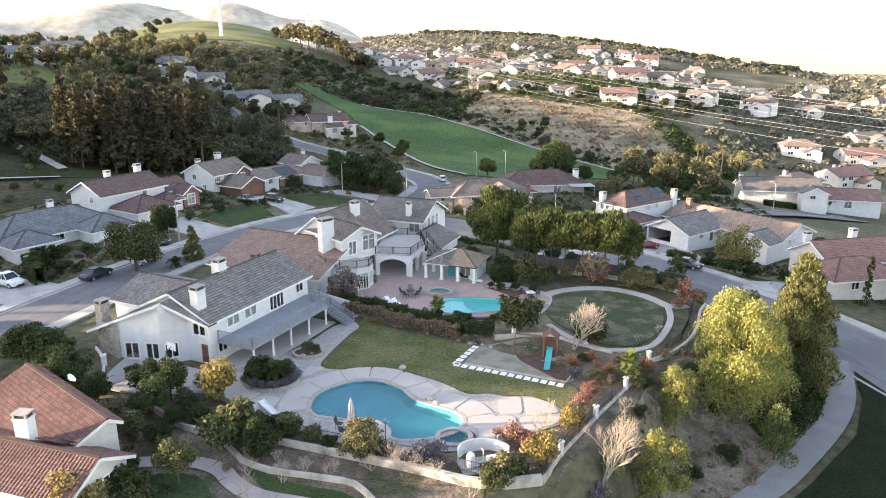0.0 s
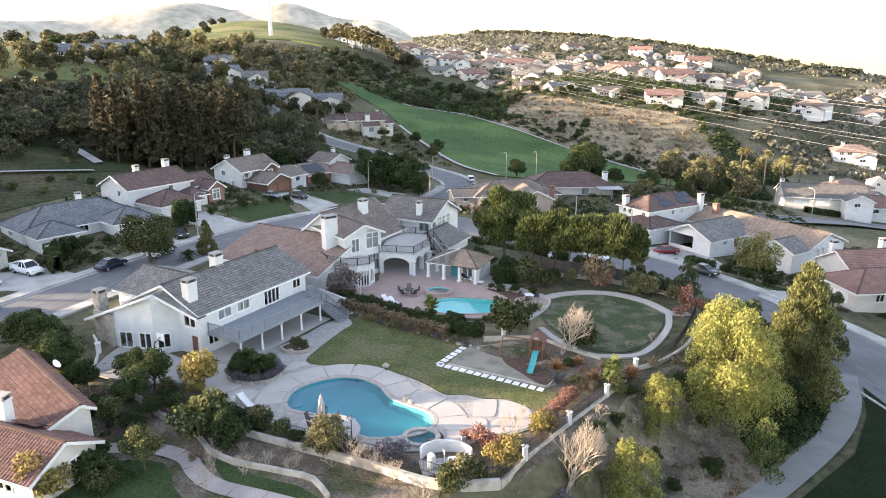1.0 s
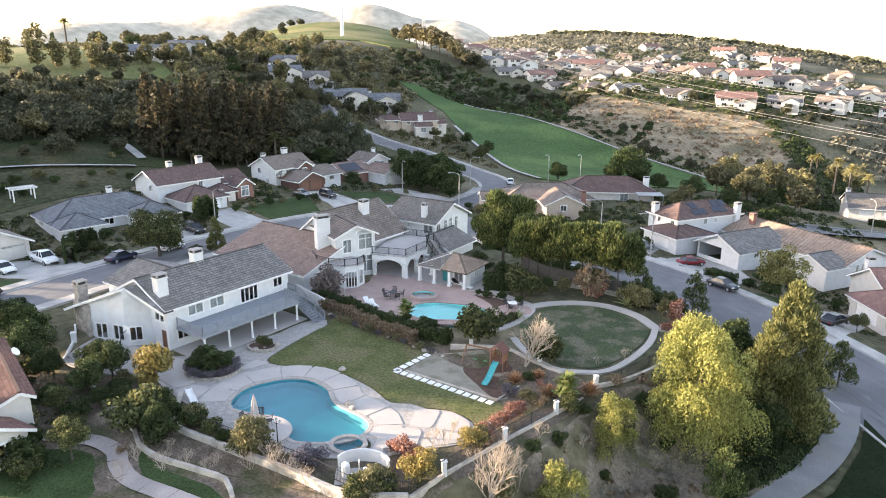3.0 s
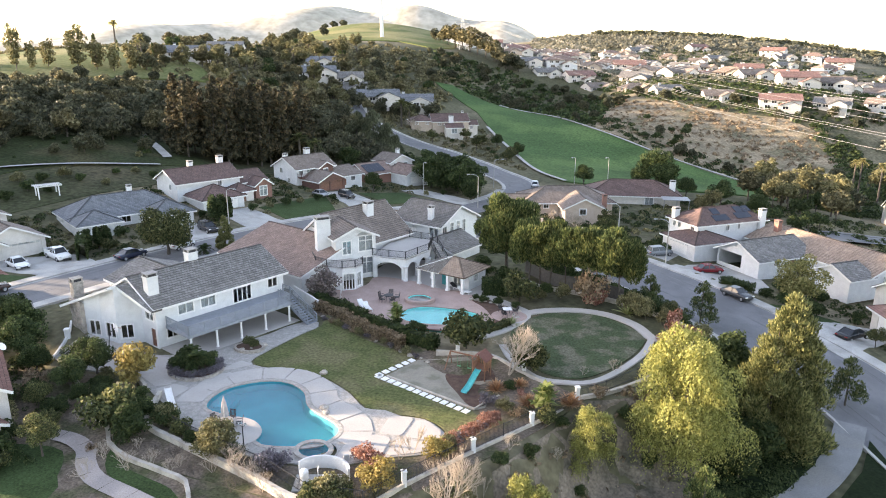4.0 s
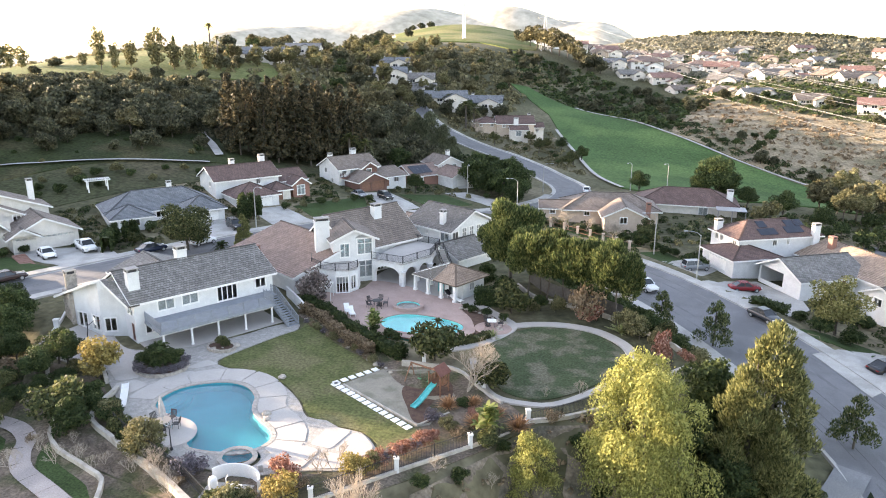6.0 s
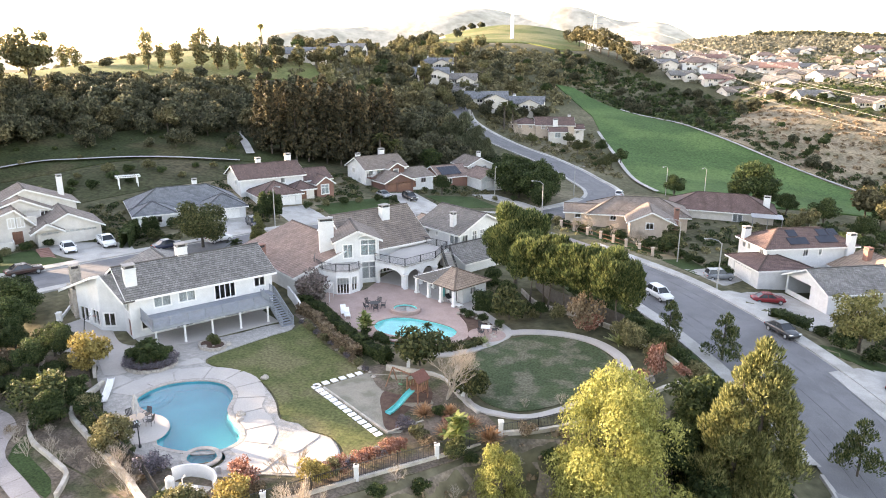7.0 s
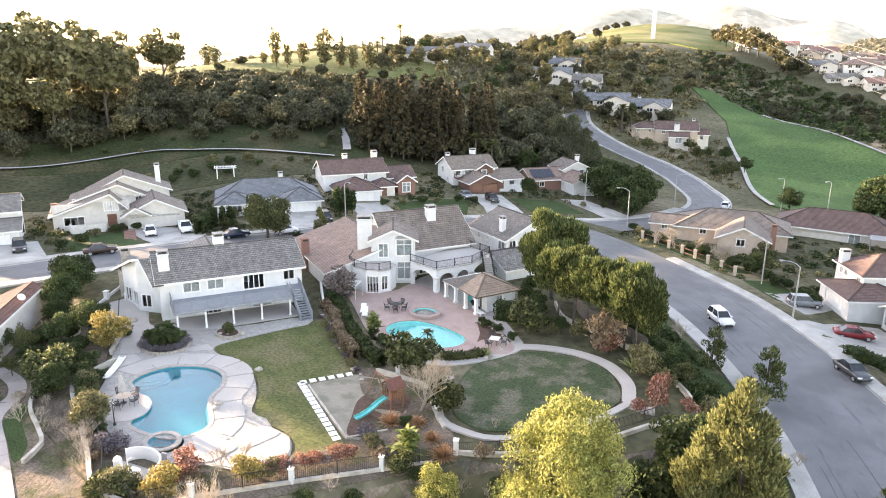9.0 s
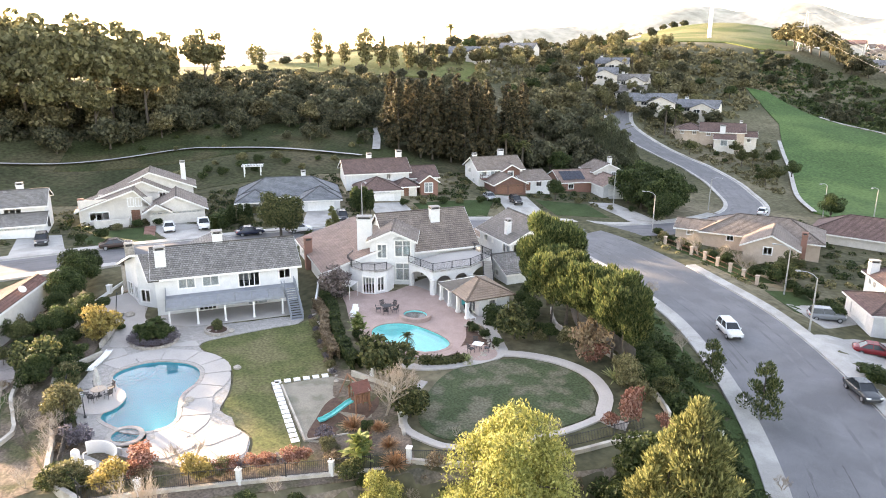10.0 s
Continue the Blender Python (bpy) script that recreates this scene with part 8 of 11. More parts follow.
def blade_plant(name, label, category, seed, n, length, width, material, rise=1.0, bend=0.5):
    """Long leaves from one base: agave, grass tuft, banana."""
    rs = np.random.RandomState(seed)
    qs = []
    for i in range(n):
        a = rs.uniform(0, 2 * math.pi)
        el = rs.uniform(0.35, 1.35) * rise
        d = np.array((math.cos(a) * math.cos(el), math.sin(a) * math.cos(el), math.sin(el)))
        side = np.array((-math.sin(a), math.cos(a), 0)) * width
        L = length * rs.uniform(0.7, 1.15)
        pts = [d * L * t + np.array((0, 0, -bend * L * t * t * 0.5)) + np.array((0, 0, 0.02)) for t in (0, 0.35, 0.7, 1.0)]
        ws = (0.6, 1.0, 0.8, 0.05)
        for k in range(3):
            qs.append([pts[k] - side * ws[k], pts[k] + side * ws[k], pts[k + 1] + side * ws[k + 1], pts[k + 1] - side * ws[k + 1]])
    return Kind(name, label, category, quads_mesh("leaves", np.array(qs), material), None, None, "leaves")


def hedge(points, w, h, material, label, base=None, size=0.16, per=130, seed=1, name="hedge"):
    """A clipped hedge along a line: a leafy wall with an uneven face."""
    rs = np.random.RandomState(seed)
    line = spline(points, 0.5)
    qs = []
    core = bmesh.new()
    zs = height(line[:, 0], line[:, 1]) if base is None else np.full(len(line), base)
    for lo, hi, za, zb in ((w * 0.4, -w * 0.4, h * 0.9, h * 0.9), (w * 0.4, w * 0.4, 0, h * 0.9), (-w * 0.4, -w * 0.4, h * 0.9, 0)):
        strip(core, line, zs, lo, hi, za, zb)
    t = np.gradient(line, axis=0)
    t /= np.hypot(t[:, 0], t[:, 1])[:, None]
    n = int(per * len(line) * 0.5 * (w + 2 * h))
    k = rs.randint(0, len(line), n)
    f = rs.uniform(-0.3, 0.3, n)
    side = np.stack([-t[k, 1], t[k, 0]], 1)
    which = rs.uniform(0, w + 2 * h, n)
    s = np.where(which < w, which - w / 2, np.where(which < w + h, w / 2, -w / 2)) + rs.normal(0, 0.07, n)
    z = np.where(which < w, h, np.where(which < w + h, which - w, which - w - h)) + rs.normal(0, 0.07, n)
    wob = 0.12 * np.sin(k * 0.9) + 0.08 * np.sin(k * 2.3 + 1)
    p = np.stack([line[k, 0] + t[k, 0] * f + side[:, 0] * s, line[k, 1] + t[k, 1] * f + side[:, 1] * s, zs[k] + z * (1 + wob)], 1)
    nrm = np.stack([side[:, 0] * np.sign(s) * (which >= w), side[:, 1] * np.sign(s) * (which >= w), (which < w) * 1.0], 1)
    me = quads_mesh("foliage", leaf_quads(rs, p, nrm, size, 1.5, 0.6), material)
    o = thing(name, label, "hedge")
    c = new("foliage", me)
    c.parent = o
    part("core", core, material, o)
    return o


def pepper_tree(label, seed, h, r, foot, n, per, drop, leaf, trunk_r):
    """A weeping tree: a high dome of boughs with hanging strands."""
    rs = np.random.RandomState(seed)
    cl = []
    for i in range(n):
        t = (i + rs.uniform(0, 1)) / n
        a = rs.uniform(0, 2 * math.pi)
        rr = r * (1 - 0.93 * t) ** 0.45 * (0.80 + 0.30 * t) * math.sqrt(rs.uniform(0.3, 1.0)) * (1 + 0.16 * math.sin(3 * a + seed))
        cl.append((np.array((rr * math.cos(a), rr * math.sin(a), foot + (h - foot) * t)), r * rs.uniform(0.17, 0.33)))
    me = strand_mesh("crown", rs, cl, per, drop, leaf, L_WILLOW)
    bm = bmesh.new()
    limbs(bm, trunk_r, h * 0.72, cl[::max(1, n // 12)], rs, 0.2)
    return Kind("pepper_tree", label, "tree", me, bm, TRUNK, group="pepper trees")


def stem_plant(name, label, category, seed, stems, h, spread, blades, length, width, material):
    """Several upright stems, each with a fan of broad leaves at its head."""
    rs = np.random.RandomState(seed)
    qs = []
    for i in range(stems):
        a0 = rs.uniform(0, 2 * math.pi)
        top = np.array((math.cos(a0), math.sin(a0), 0)) * spread * math.sqrt(rs.uniform(0, 1)) + np.array((0, 0, h * rs.uniform(0.25, 1.0)))
        foot = top * np.array((0.45, 0.45, 0))
        w = np.array((0.035, 0, 0))
        qs.append([foot - w, foot + w, top + w, top - w])
        for k in range(blades):
            a = rs.uniform(0, 2 * math.pi)
            el = rs.uniform(0.25, 1.35)
            d = np.array((math.cos(a) * math.cos(el), math.sin(a) * math.cos(el), math.sin(el)))
            side = np.array((-math.sin(a), math.cos(a), 0)) * width
            L = length * rs.uniform(0.7, 1.2)
            pts = [top + d * L * t + np.array((0, 0, -0.28 * L * t * t)) for t in (0, 0.35, 0.7, 1.0)]
            ws = (0.25, 1.0, 0.8, 0.05)
            for j in range(3):
                qs.append([pts[j] - side * ws[j], pts[j] + side * ws[j], pts[j + 1] + side * ws[j + 1], pts[j + 1] - side * ws[j + 1]])
    return Kind(name, label, category, quads_mesh("leaves", np.array(qs), material), None, None, "leaves")


# --- the kinds
L_FEATHER = leaf_mat("feathery_needles", (0.12, 0.135, 0.085), (0.065, 0.078, 0.048), (0.20, 0.21, 0.13))
L_CONE = leaf_mat("olive_cypress_sprays", (0.15, 0.158, 0.064), (0.05, 0.06, 0.024), (0.29, 0.28, 0.12))
# Green leaves tinted gold: the low sun's colour is part of the ramp.
L_GOLDGREEN = leaf_mat("sun_gold_green_leaves", (0.24, 0.225, 0.085), (0.10, 0.105, 0.04), (0.40, 0.36, 0.16))
ROUND_PINE = make_tree("pine_tree", "dense round-headed green pine with bare trunk", "tree", 1, "tuft", 9.6, 2.5, 3.3, 64, 0.9, 420, 0.32, L_PINE, 0.14, group="pine row", low=-0.75)
BIG_PINE = make_tree("pine_tree", "large dense round dark green pine", "tree", 2, "tuft", 10.4, 3.7, 4.5, 84, 1.2, 420, 0.32, L_PINE, 0.3, low=-0.6)
WILLOW = pepper_tree("large weeping yellow-green pepper tree on the dirt bank", 3, 10.9, 5.4, 1.6, 60, 84, 2.3, 0.125, 0.42)
SMALL_WILLOW = pepper_tree("small weeping yellow-green pepper tree", 4, 6.2, 2.2, 1.2, 26, 230, 1.3, 0.095, 0.16)
GOLD_CONIFER = plume_tree("conifer_tree", "tall bushy olive-green conifer with upright sprays", 6, 14.8, 4.0, L_CONE, 0.62, 700, 0.30, 0.03, 0.36)
YOUNG_CONIFER = plume_tree("conifer_tree", "young airy green street conifer", 36, 6.0, 2.1, L_PINE, 0.8, 210, 0.24, 0.15, 0.12, "street conifers")
BROAD = make_tree("broadleaf_tree", "dark green broadleaf tree with dense crown", "tree", 7, "leaf", 6.2, 2.7, 2.3, 30, 1.15, 210, 0.2, L_DARK, 0.22)
BROAD2 = make_tree("broadleaf_tree", "leafy spreading olive-green tree", "tree", 8, "leaf", 6.5, 2.9, 2.2, 28, 1.05, 170, 0.2, L_BUSH, 0.2)
AIRY = make_tree("eucalyptus_tree", "tall airy olive-brown eucalyptus", "tree", 9, "leaf", 13, 3.6, 5.0, 30, 1.25, 40, 0.52, L_OLIVE, 0.28)
WOODY = make_tree("woodland_tree", "shaded woodland tree with loose crown", "tree", 10, "leaf", 9.5, 3.9, 4.0, 26, 1.6, 28, 0.66, L_WOOD, 0.3, group="woodland trees")
WOODY2 = make_tree("woodland_tree", "dark rounded shaded woodland tree", "tree", 11, "leaf", 7.5, 3.9, 3.2, 24, 1.6, 28, 0.66, L_SHADE, 0.28, group="woodland trees", low=-0.8)
FIELD_TREE = make_tree("field_tree", "tall feathery olive tree standing in the field", "tree", 45, "leaf", 11, 2.6, 4.9, 26, 1.1, 30, 0.5, L_OLIVE, 0.22, low=-0.95)
FARTREE = make_tree("broadleaf_tree", "dark rounded hillside tree", "tree", 44, "leaf", 6.2, 2.7, 2.4, 14, 1.25, 40, 0.5, L_DARK, 0.2)
REDWOOD_T = cone_tree("redwood_tree", "tall dark conifer in a dense grove", 12, 21, 3.4, L_GROVE, 1.5, 0.55, "conifer grove", 0.55)
CYPRESS = cone_tree("cypress_tree", "narrow dark column cypress", 14, 8, 0.75, L_DARK, 0.5, 0.3, "", 0.35, 0.12)
BUSH = make_tree("shrub", "leafy green garden shrub", "shrub", 15, "leaf", 1.9, 1.0, 0.9, 16, 0.5, 520, 0.13, L_BUSH, 0.05, crown_at=0.95)
DARK_BUSH = make_tree("shrub", "dense dark green shrub", "shrub", 16, "leaf", 1.8, 1.0, 0.85, 16, 0.5, 520, 0.13, L_DARK, 0.05, crown_at=0.9)
RED_BUSH = make_tree("shrub", "low reddish flowering shrub", "shrub", 17, "leaf", 1.4, 0.9, 0.65, 15, 0.42, 420, 0.12, L_RED, 0.04, crown_at=0.7)
GOLD_BUSH = make_tree("shrub", "bushy shrub with golden leaves", "shrub", 18, "leaf", 2.4, 1.1, 1.1, 15, 0.55, 380, 0.13, L_GOLD, 0.06, crown_at=1.25)
DRY_BUSH = make_tree("shrub", "low dry brown shrub", "shrub", 19, "leaf", 1.2, 0.9, 0.55, 12, 0.4, 380, 0.11, L_DRY, 0.04, crown_at=0.6)
GREY_BUSH = make_tree("shrub", "low grey-violet lavender shrub", "shrub", 20, "leaf", 1.1, 0.8, 0.5, 12, 0.38, 380, 0.1, L_GREYV, 0.04, crown_at=0.55)
OLIVE_BUSH = make_tree("shrub", "loose olive-brown garden shrub", "shrub", 21, "leaf", 1.8, 1.1, 0.85, 15, 0.5, 420, 0.12, L_OLIVE, 0.05, crown_at=0.9)
BARE = bare_tree("bare_tree", "leafless pale tree with many thin branches", 22, 5.0, 0.72, 0.085, 5)
BARE_SHRUB = bare_tree("bare_shrub", "leafless pale shrub of thin twigs", 23, 2.6, 0.8, 0.035, 4, category="shrub")
BROWN_SHRUB = bare_tree("bare_shrub", "leafless brown shrub of thin twigs", 24, 2.4, 0.9, 0.035, 4, TRUNK, category="shrub")
WANDS = bare_tree("bare_shrub", "tall pale upright bare stems", 25, 3.6, 0.22, 0.03, 3, category="shrub", kids=4)
FAN_PALM = palm("palm_tree", "tall fan palm with pale golden fronds", 26, 12, 60, 1.9, L_PALM, 0.26)
GREEN_PALM = palm("palm_tree", "green palm with arching fronds", 27, 5.5, 34, 2.0, L_BUSH)
SAGO = palm("sago_palm", "low sago palm with dark arching fronds", 28, 0.7, 40, 1.3, L_DARK, 0.22)
AGAVE = blade_plant("agave", "pale spiky agave plant", "agave", 29, 60, 1.9, 0.08, leaf_mat("pale_blades", (0.27, 0.30, 0.13), (0.17, 0.2, 0.09), (0.42, 0.43, 0.22)))
BANANA = stem_plant("giant_bird_of_paradise", "tall bird of paradise with broad pale leaves", "plant", 30, 16, 2.2, 0.75, 7, 0.95, 0.17, leaf_mat("broad_blades", (0.20, 0.25, 0.075), (0.08, 0.12, 0.04), (0.44, 0.44, 0.20)))
GRASS_TUFT = blade_plant("grass_tuft", "tuft of dry reddish fountain grass", "grass", 31, 240, 1.1, 0.028, leaf_mat("dry_blades", (0.42, 0.24, 0.13), (0.28, 0.16, 0.09), (0.55, 0.36, 0.22)), 1.15, 0.5)

BIG_DARK = make_tree("broadleaf_tree", "dense dark broad tree with a low crown", "tree", 46, "leaf", 7.5, 3.4, 3.4, 36, 1.25, 90, 0.3, L_DARK, 0.25, low=-0.95)
GOLD_TREE = make_tree("broadleaf_tree", "spreading green tree with sunlit gold put into its leaf colour", "tree", 47, "leaf", 7.0, 3.4, 2.8, 34, 1.0, 150, 0.2, L_GOLDGREEN, 0.22, low=-0.8)
DOME = make_tree("shrub", "clipped olive-green domed shrub", "shrub", 48, "leaf", 2.0, 0.95, 0.95, 40, 0.42, 620, 0.09, L_OLIVE, 0.05, crown_at=1.0, low=-0.9, rough=(0.75, 0.85))
CEDAR = plume_tree("conifer_tree", "broad feathery grey-green conifer beside the uphill road", 49, 13.0, 5.2, L_FEATHER, 0.55, 300, 0.5, 0.05, 0.3)
STREET_TREE = make_tree("broadleaf_tree", "broad dense olive-green street tree", "tree", 41, "leaf", 7.2, 4.0, 2.9, 48, 1.35, 170, 0.2, L_BUSH, 0.28, crown_at=3.9, low=-0.7)
COLUMN = make_tree("column_shrub", "tall clipped dark column shrub", "shrub", 42, "leaf", 3.4, 0.45, 1.5, 30, 0.42, 420, 0.17, L_DARK, 0.06, crown_at=1.7, low=-1.0)
BLOSSOM = make_tree("flowering_shrub", "tall bushy shrub with dry pinkish blossom by the house wall", "shrub", 43, "leaf", 4.2, 1.9, 1.9, 26, 0.8, 190, 0.2, L_BLOSSOM, 0.1, crown_at=2.2, low=-0.9)

# --- plants of the gardens
ROUND_PINE.put(11.8, 93.6, 0.95)
for x, y, s in ((14.6, 92.0, 0.98), (16.8, 91.7, 0.95), (19.2, 91.0, 0.98), (21.6, 90.3, 1.0), (23.6, 89.0, 0.92), (13.2, 94.8, 0.9)):
    ROUND_PINE.put(x, y, s)
BIG_PINE.put(8.0, 98.6, 1.05)
WILLOW.put(29.4, 64.4, 1.0, turn=20)
SMALL_WILLOW.put(22.1, 59.5, 0.95)
SMALL_WILLOW.put(18.0, 50.2, 1.1)
GOLD_CONIFER.put(39.0, 71.0, 1.0)
GOLD_CONIFER.put(37.5, 70.1, 0.86)
YOUNG_CONIFER.put(31.0, 57.6, 0.95, label="low bushy conifer on the dirt bank")
for x, y, s in ((34.0, 74.2, 0.7), (35.8, 75.8, 0.6), (33.4, 71.6, 0.55), (36.2, 67.2, 0.6), (34.6, 64.6, 0.5)):
    BIG_DARK.put(x, y, s, label="large dark shrubby tree on the shaded bank")
for x, y, s in ((33.0, 70.2, 1.7), (34.6, 71.6, 1.6), (35.2, 69.0, 1.2)):
    DARK_BUSH.put(x, y, s, label="large dark round shrub on the shaded bank")
for x, y, s in ((27.5, 100.6, 0.62), (34.0, 97.6, 0.72), (47.0, 80.4, 0.68)):
    YOUNG_CONIFER.put(x, y, s * 1.35)
GOLD_TREE.put(48.6, 111.0, 1.1)
BUSH.put(-17.1, 49.8, 2.0)
BROAD.put(-15.0, 49.3, 0.42)
for x, y, s in ((-24.6, 57.0, 0.6), (-26.8, 57.8, 0.55), (-34.5, 58.4, 0.75), (-37.5, 61.5, 0.75), (-40.4, 63.4, 0.6), (-31, 56.4, 0.5)):
    BROAD.put(x, y, s)
GOLD_BUSH.put(-20.2, 56.9, 1.55, tall=1.15)
GOLD_BUSH.put(-20.4, 56.6, 0.75)
for x, y, s in ((-17.2, 53.6, 0.9), (-15.4, 52.0, 0.9), (-13.9, 52.6, 0.6), (-22.2, 54.6, 0.9), (-16.0, 60.4, 0.8), (-18.2, 61.8, 0.8), (-15.2, 61.6, 0.8), (-27.8, 52.6, 0.9), (-29.6, 60.8, 0.7)):
    DARK_BUSH.put(x, y, s, z=None if y < 58 else 0.4)
DOME.put(-12.7, 51.2, 1.0, label="clipped dark domed shrub by the patio wall")
BUSH.put(-14.0, 67.0, 0.6, z=0.4)
BUSH.put(-13.2, 66.7, 0.45, z=0.4)
SAGO.put(-16.8, 60.9, 1.0, z=0.43)
SAGO.put(-38.5, 58.8, 1.0)
SAGO.put(-38.8, 97.0, 1.2)
DOME.put(-6.2, 48.4, 1.5)
OLIVE_BUSH.put(-7.6, 48.4, 0.8)
GREY_BUSH.put(-1.6, 47.6, 1.3)
GREY_BUSH.put(-0.4, 48.0, 1.1)
for x, y, s in ((-3.8, 47.6, 0.9), (-2.6, 46.8, 0.8), (-5.2, 47.9, 0.7), (-9.4, 47.2, 0.6), (-11.2, 47.2, 0.5), (-6.6, 45.8, 0.55), (-2.8, 44.6, 0.7)):
    BROWN_SHRUB.put(x, y, s)
for x, y, s in ((-15.2, 47.8, 0.6), (-12.8, 47.6, 0.5), (-14.6, 45.8, 0.75), (-20.6, 50.0, 0.6), (-8.2, 46.4, 0.5), (2.0, 43.0, 0.8)):
    BARE_SHRUB.put(x, y, s)
OLIVE_BUSH.put(4.6, 45.2, 1.0, tall=1.15)
OLIVE_BUSH.put(5.5, 45.6, 0.9)
RED_BUSH.put(5.9, 49.9, 1.15)
RED_BUSH.put(6.7, 49.0, 0.9)
RED_BUSH.put(4.6, 50.6, 0.6)
DRY_BUSH.put(7.6, 49.2, 0.8)
BARE_SHRUB.put(7.8, 51.4, 0.95)
WANDS.put(8.6, 52.2, 0.85)
GOLD_BUSH.put(10.6, 51.8, 0.95)
GOLD_BUSH.put(7.6, 47.0, 1.1)
OLIVE_BUSH.put(11.4, 53.6, 0.75)
for i in range(9):
    t = i / 8
    (RED_BUSH if i % 3 else GREY_BUSH).put(10.6 + 3.2 * t, 52.8 + 5.8 * t, 0.8, z=0.0)
BANANA.put(17.8, 61.0, 1.15, z=0.1)
BUSH.put(18.2, 59.8, 0.85, z=0.0)
for x, y, s in ((13.0, 64.4, 0.9), (16.2, 62.4, 0.9), (19.9, 62.7, 0.95), (15.0, 65.4, 0.7), (17.6, 64.2, 0.7)):
    GRASS_TUFT.put(x, y, s * 1.5)
GREY_BUSH.put(12.6, 61.8, 0.95)
OLIVE_BUSH.put(14.4, 61.0, 0.75)
DRY_BUSH.put(15.6, 60.4, 0.8)
RED_BUSH.put(15.4, 63.8, 0.5)
DARK_BUSH.put(14.2, 64.9, 0.5)
BARE.put(13.6, 67.4, 1.2)
BUSH.put(15.6, 68.4, 1.6)
BUSH.put(8.4, 72.0, 2.3, label="glossy citrus tree with dense low crown")
BANANA.put(-0.8, 76.2, 1.0, z=0.6, label="tall pale-leaved plant beside the pool hedge")
AGAVE.put(12.0, 79.4, 0.62, z=0.64)
for x, y, s in ((7.4, 85.6, 0.5), (9.2, 85.2, 0.55), (11.6, 84.6, 0.5), (6.2, 86.4, 0.4)):
    DARK_BUSH.put(x, y, s, z=0.62)
for x, y, s in ((1.8, 75.0, 0.6), (2.9, 74.6, 0.55), (5.8, 74.6, 0.5), (-0.4, 75.8, 0.5)):
    DARK_BUSH.put(x, y, s, z=0.6)
GREEN_PALM.put(6.9, 76.2, 0.42, z=0.6)
BLOSSOM.put(-12.4, 82.2, 1.0, z=0.3)
for x, y, s in ((16.4, 89.6, 0.9), (25.0, 86.6, 1.15), (26.6, 85.4, 1.1), (28.4, 84.0, 0.9), (14.0, 88.6, 0.6)):
    OLIVE_BUSH.put(x, y, s, tall=1.3)
DRY_BUSH.put(19.6, 88.8, 2.2, tall=1.5, label="brown twiggy bush by the low wall")
RED_BUSH.put(20.8, 88.3, 1.4)
RED_BUSH.put(29.4, 80.2, 1.1, tall=2.0)
RED_BUSH.put(28.4, 78.8, 0.8)
AGAVE.put(24.4, 86.2, 1.0, z=0.6)
BARE_SHRUB.put(23.4, 70.2, 0.7)
BARE_SHRUB.put(20.6, 68.6, 0.5)
DRY_BUSH.put(22.4, 64.6, 0.9)
BARE.put(12.4, 47.4, 1.15, tall=1.3)
OLIVE_BUSH.put(13.2, 48.2, 1.0, tall=1.6)
WANDS.put(14.6, 50.0, 0.7)
OLIVE_BUSH.put(16.0, 50.4, 0.7)
GREY_BUSH.put(12.0, 46.4, 1.2)
for x, y, s in ((17.5, 55.6, 0.6), (26.6, 57.0, 0.9), (21.4, 57.4, 0.5), (15.4, 53.0, 0.6), (33.4, 60.6, 0.9), (22.6, 54.6, 0.6), (24.6, 63.6, 0.7), (27.0, 62.4, 0.7), (19.5, 60.0, 0.5)):
    DARK_BUSH.put(x, y, s)
for x, y, s in ((15.8, 55.0, 0.7), (19.4, 57.4, 0.6), (22.4, 62.0, 0.5), (25.4, 56.2, 0.6), (28.0, 56.8, 0.5)):
    BARE_SHRUB.put(x, y, s)
hedge([(-12.2, 80.2), (-8.2, 78.6), (-3.6, 75.4), (1.6, 72.6), (5.2, 71.2)], 0.9, 1.35, L_DARK, "long clipped dark green hedge between the gardens", base=0.4, seed=2)
hedge([(-11.6, 78.7), (-8.0, 77.2), (-3.6, 74.0), (1.4, 71.4)], 0.8, 1.15, L_DRY, "dry brown clipped hedge beside the dark one", base=0.2, seed=3)
hedge([(6.8, 88.8), (9.4, 89.4)], 1.6, 1.9, L_DARK, "clipped square dark hedge by the cabana", base=0.6, seed=4)
hedge([(9.0, 76.2), (10.6, 77.8), (11.4, 79.6)], 0.9, 0.6, L_BUSH, "low green hedge beside the pool", base=0.6, seed=5)
hedge([(31.5, 91.0), (35.5, 87.0), (39, 82)], 1.4, 1.3, L_DARK, "dark green hedge along the bank", seed=6)
hedge([(3, 117.5), (9, 112.5), (14, 107.5)], 1.0, 1.1, L_BUSH, "clipped hedge above the street bank", seed=7)
hedge([(38.9, 113.4), (40.8, 114.5), (42.9, 114.2)], 2.4, 1.1, L_DARK, "clipped box hedge in the driveway island", seed=8)
for x, y, s in ((20, 101, 1.0), (23, 99, 1.1), (26, 96.5, 1.0), (17, 104, 0.9), (30.4, 92.4, 1.0), (14, 106.6, 0.8), (33, 86, 0.9), (24.6, 92.6, 1.2), (20.6, 95.6, 1.2)):
    DARK_BUSH.put(x, y, s)
BARE.put(22.6, 104.8, 0.6)
BARE.put(10.5, 118.6, 0.6)
BARE.put(39.6, 87.4, 0.4)

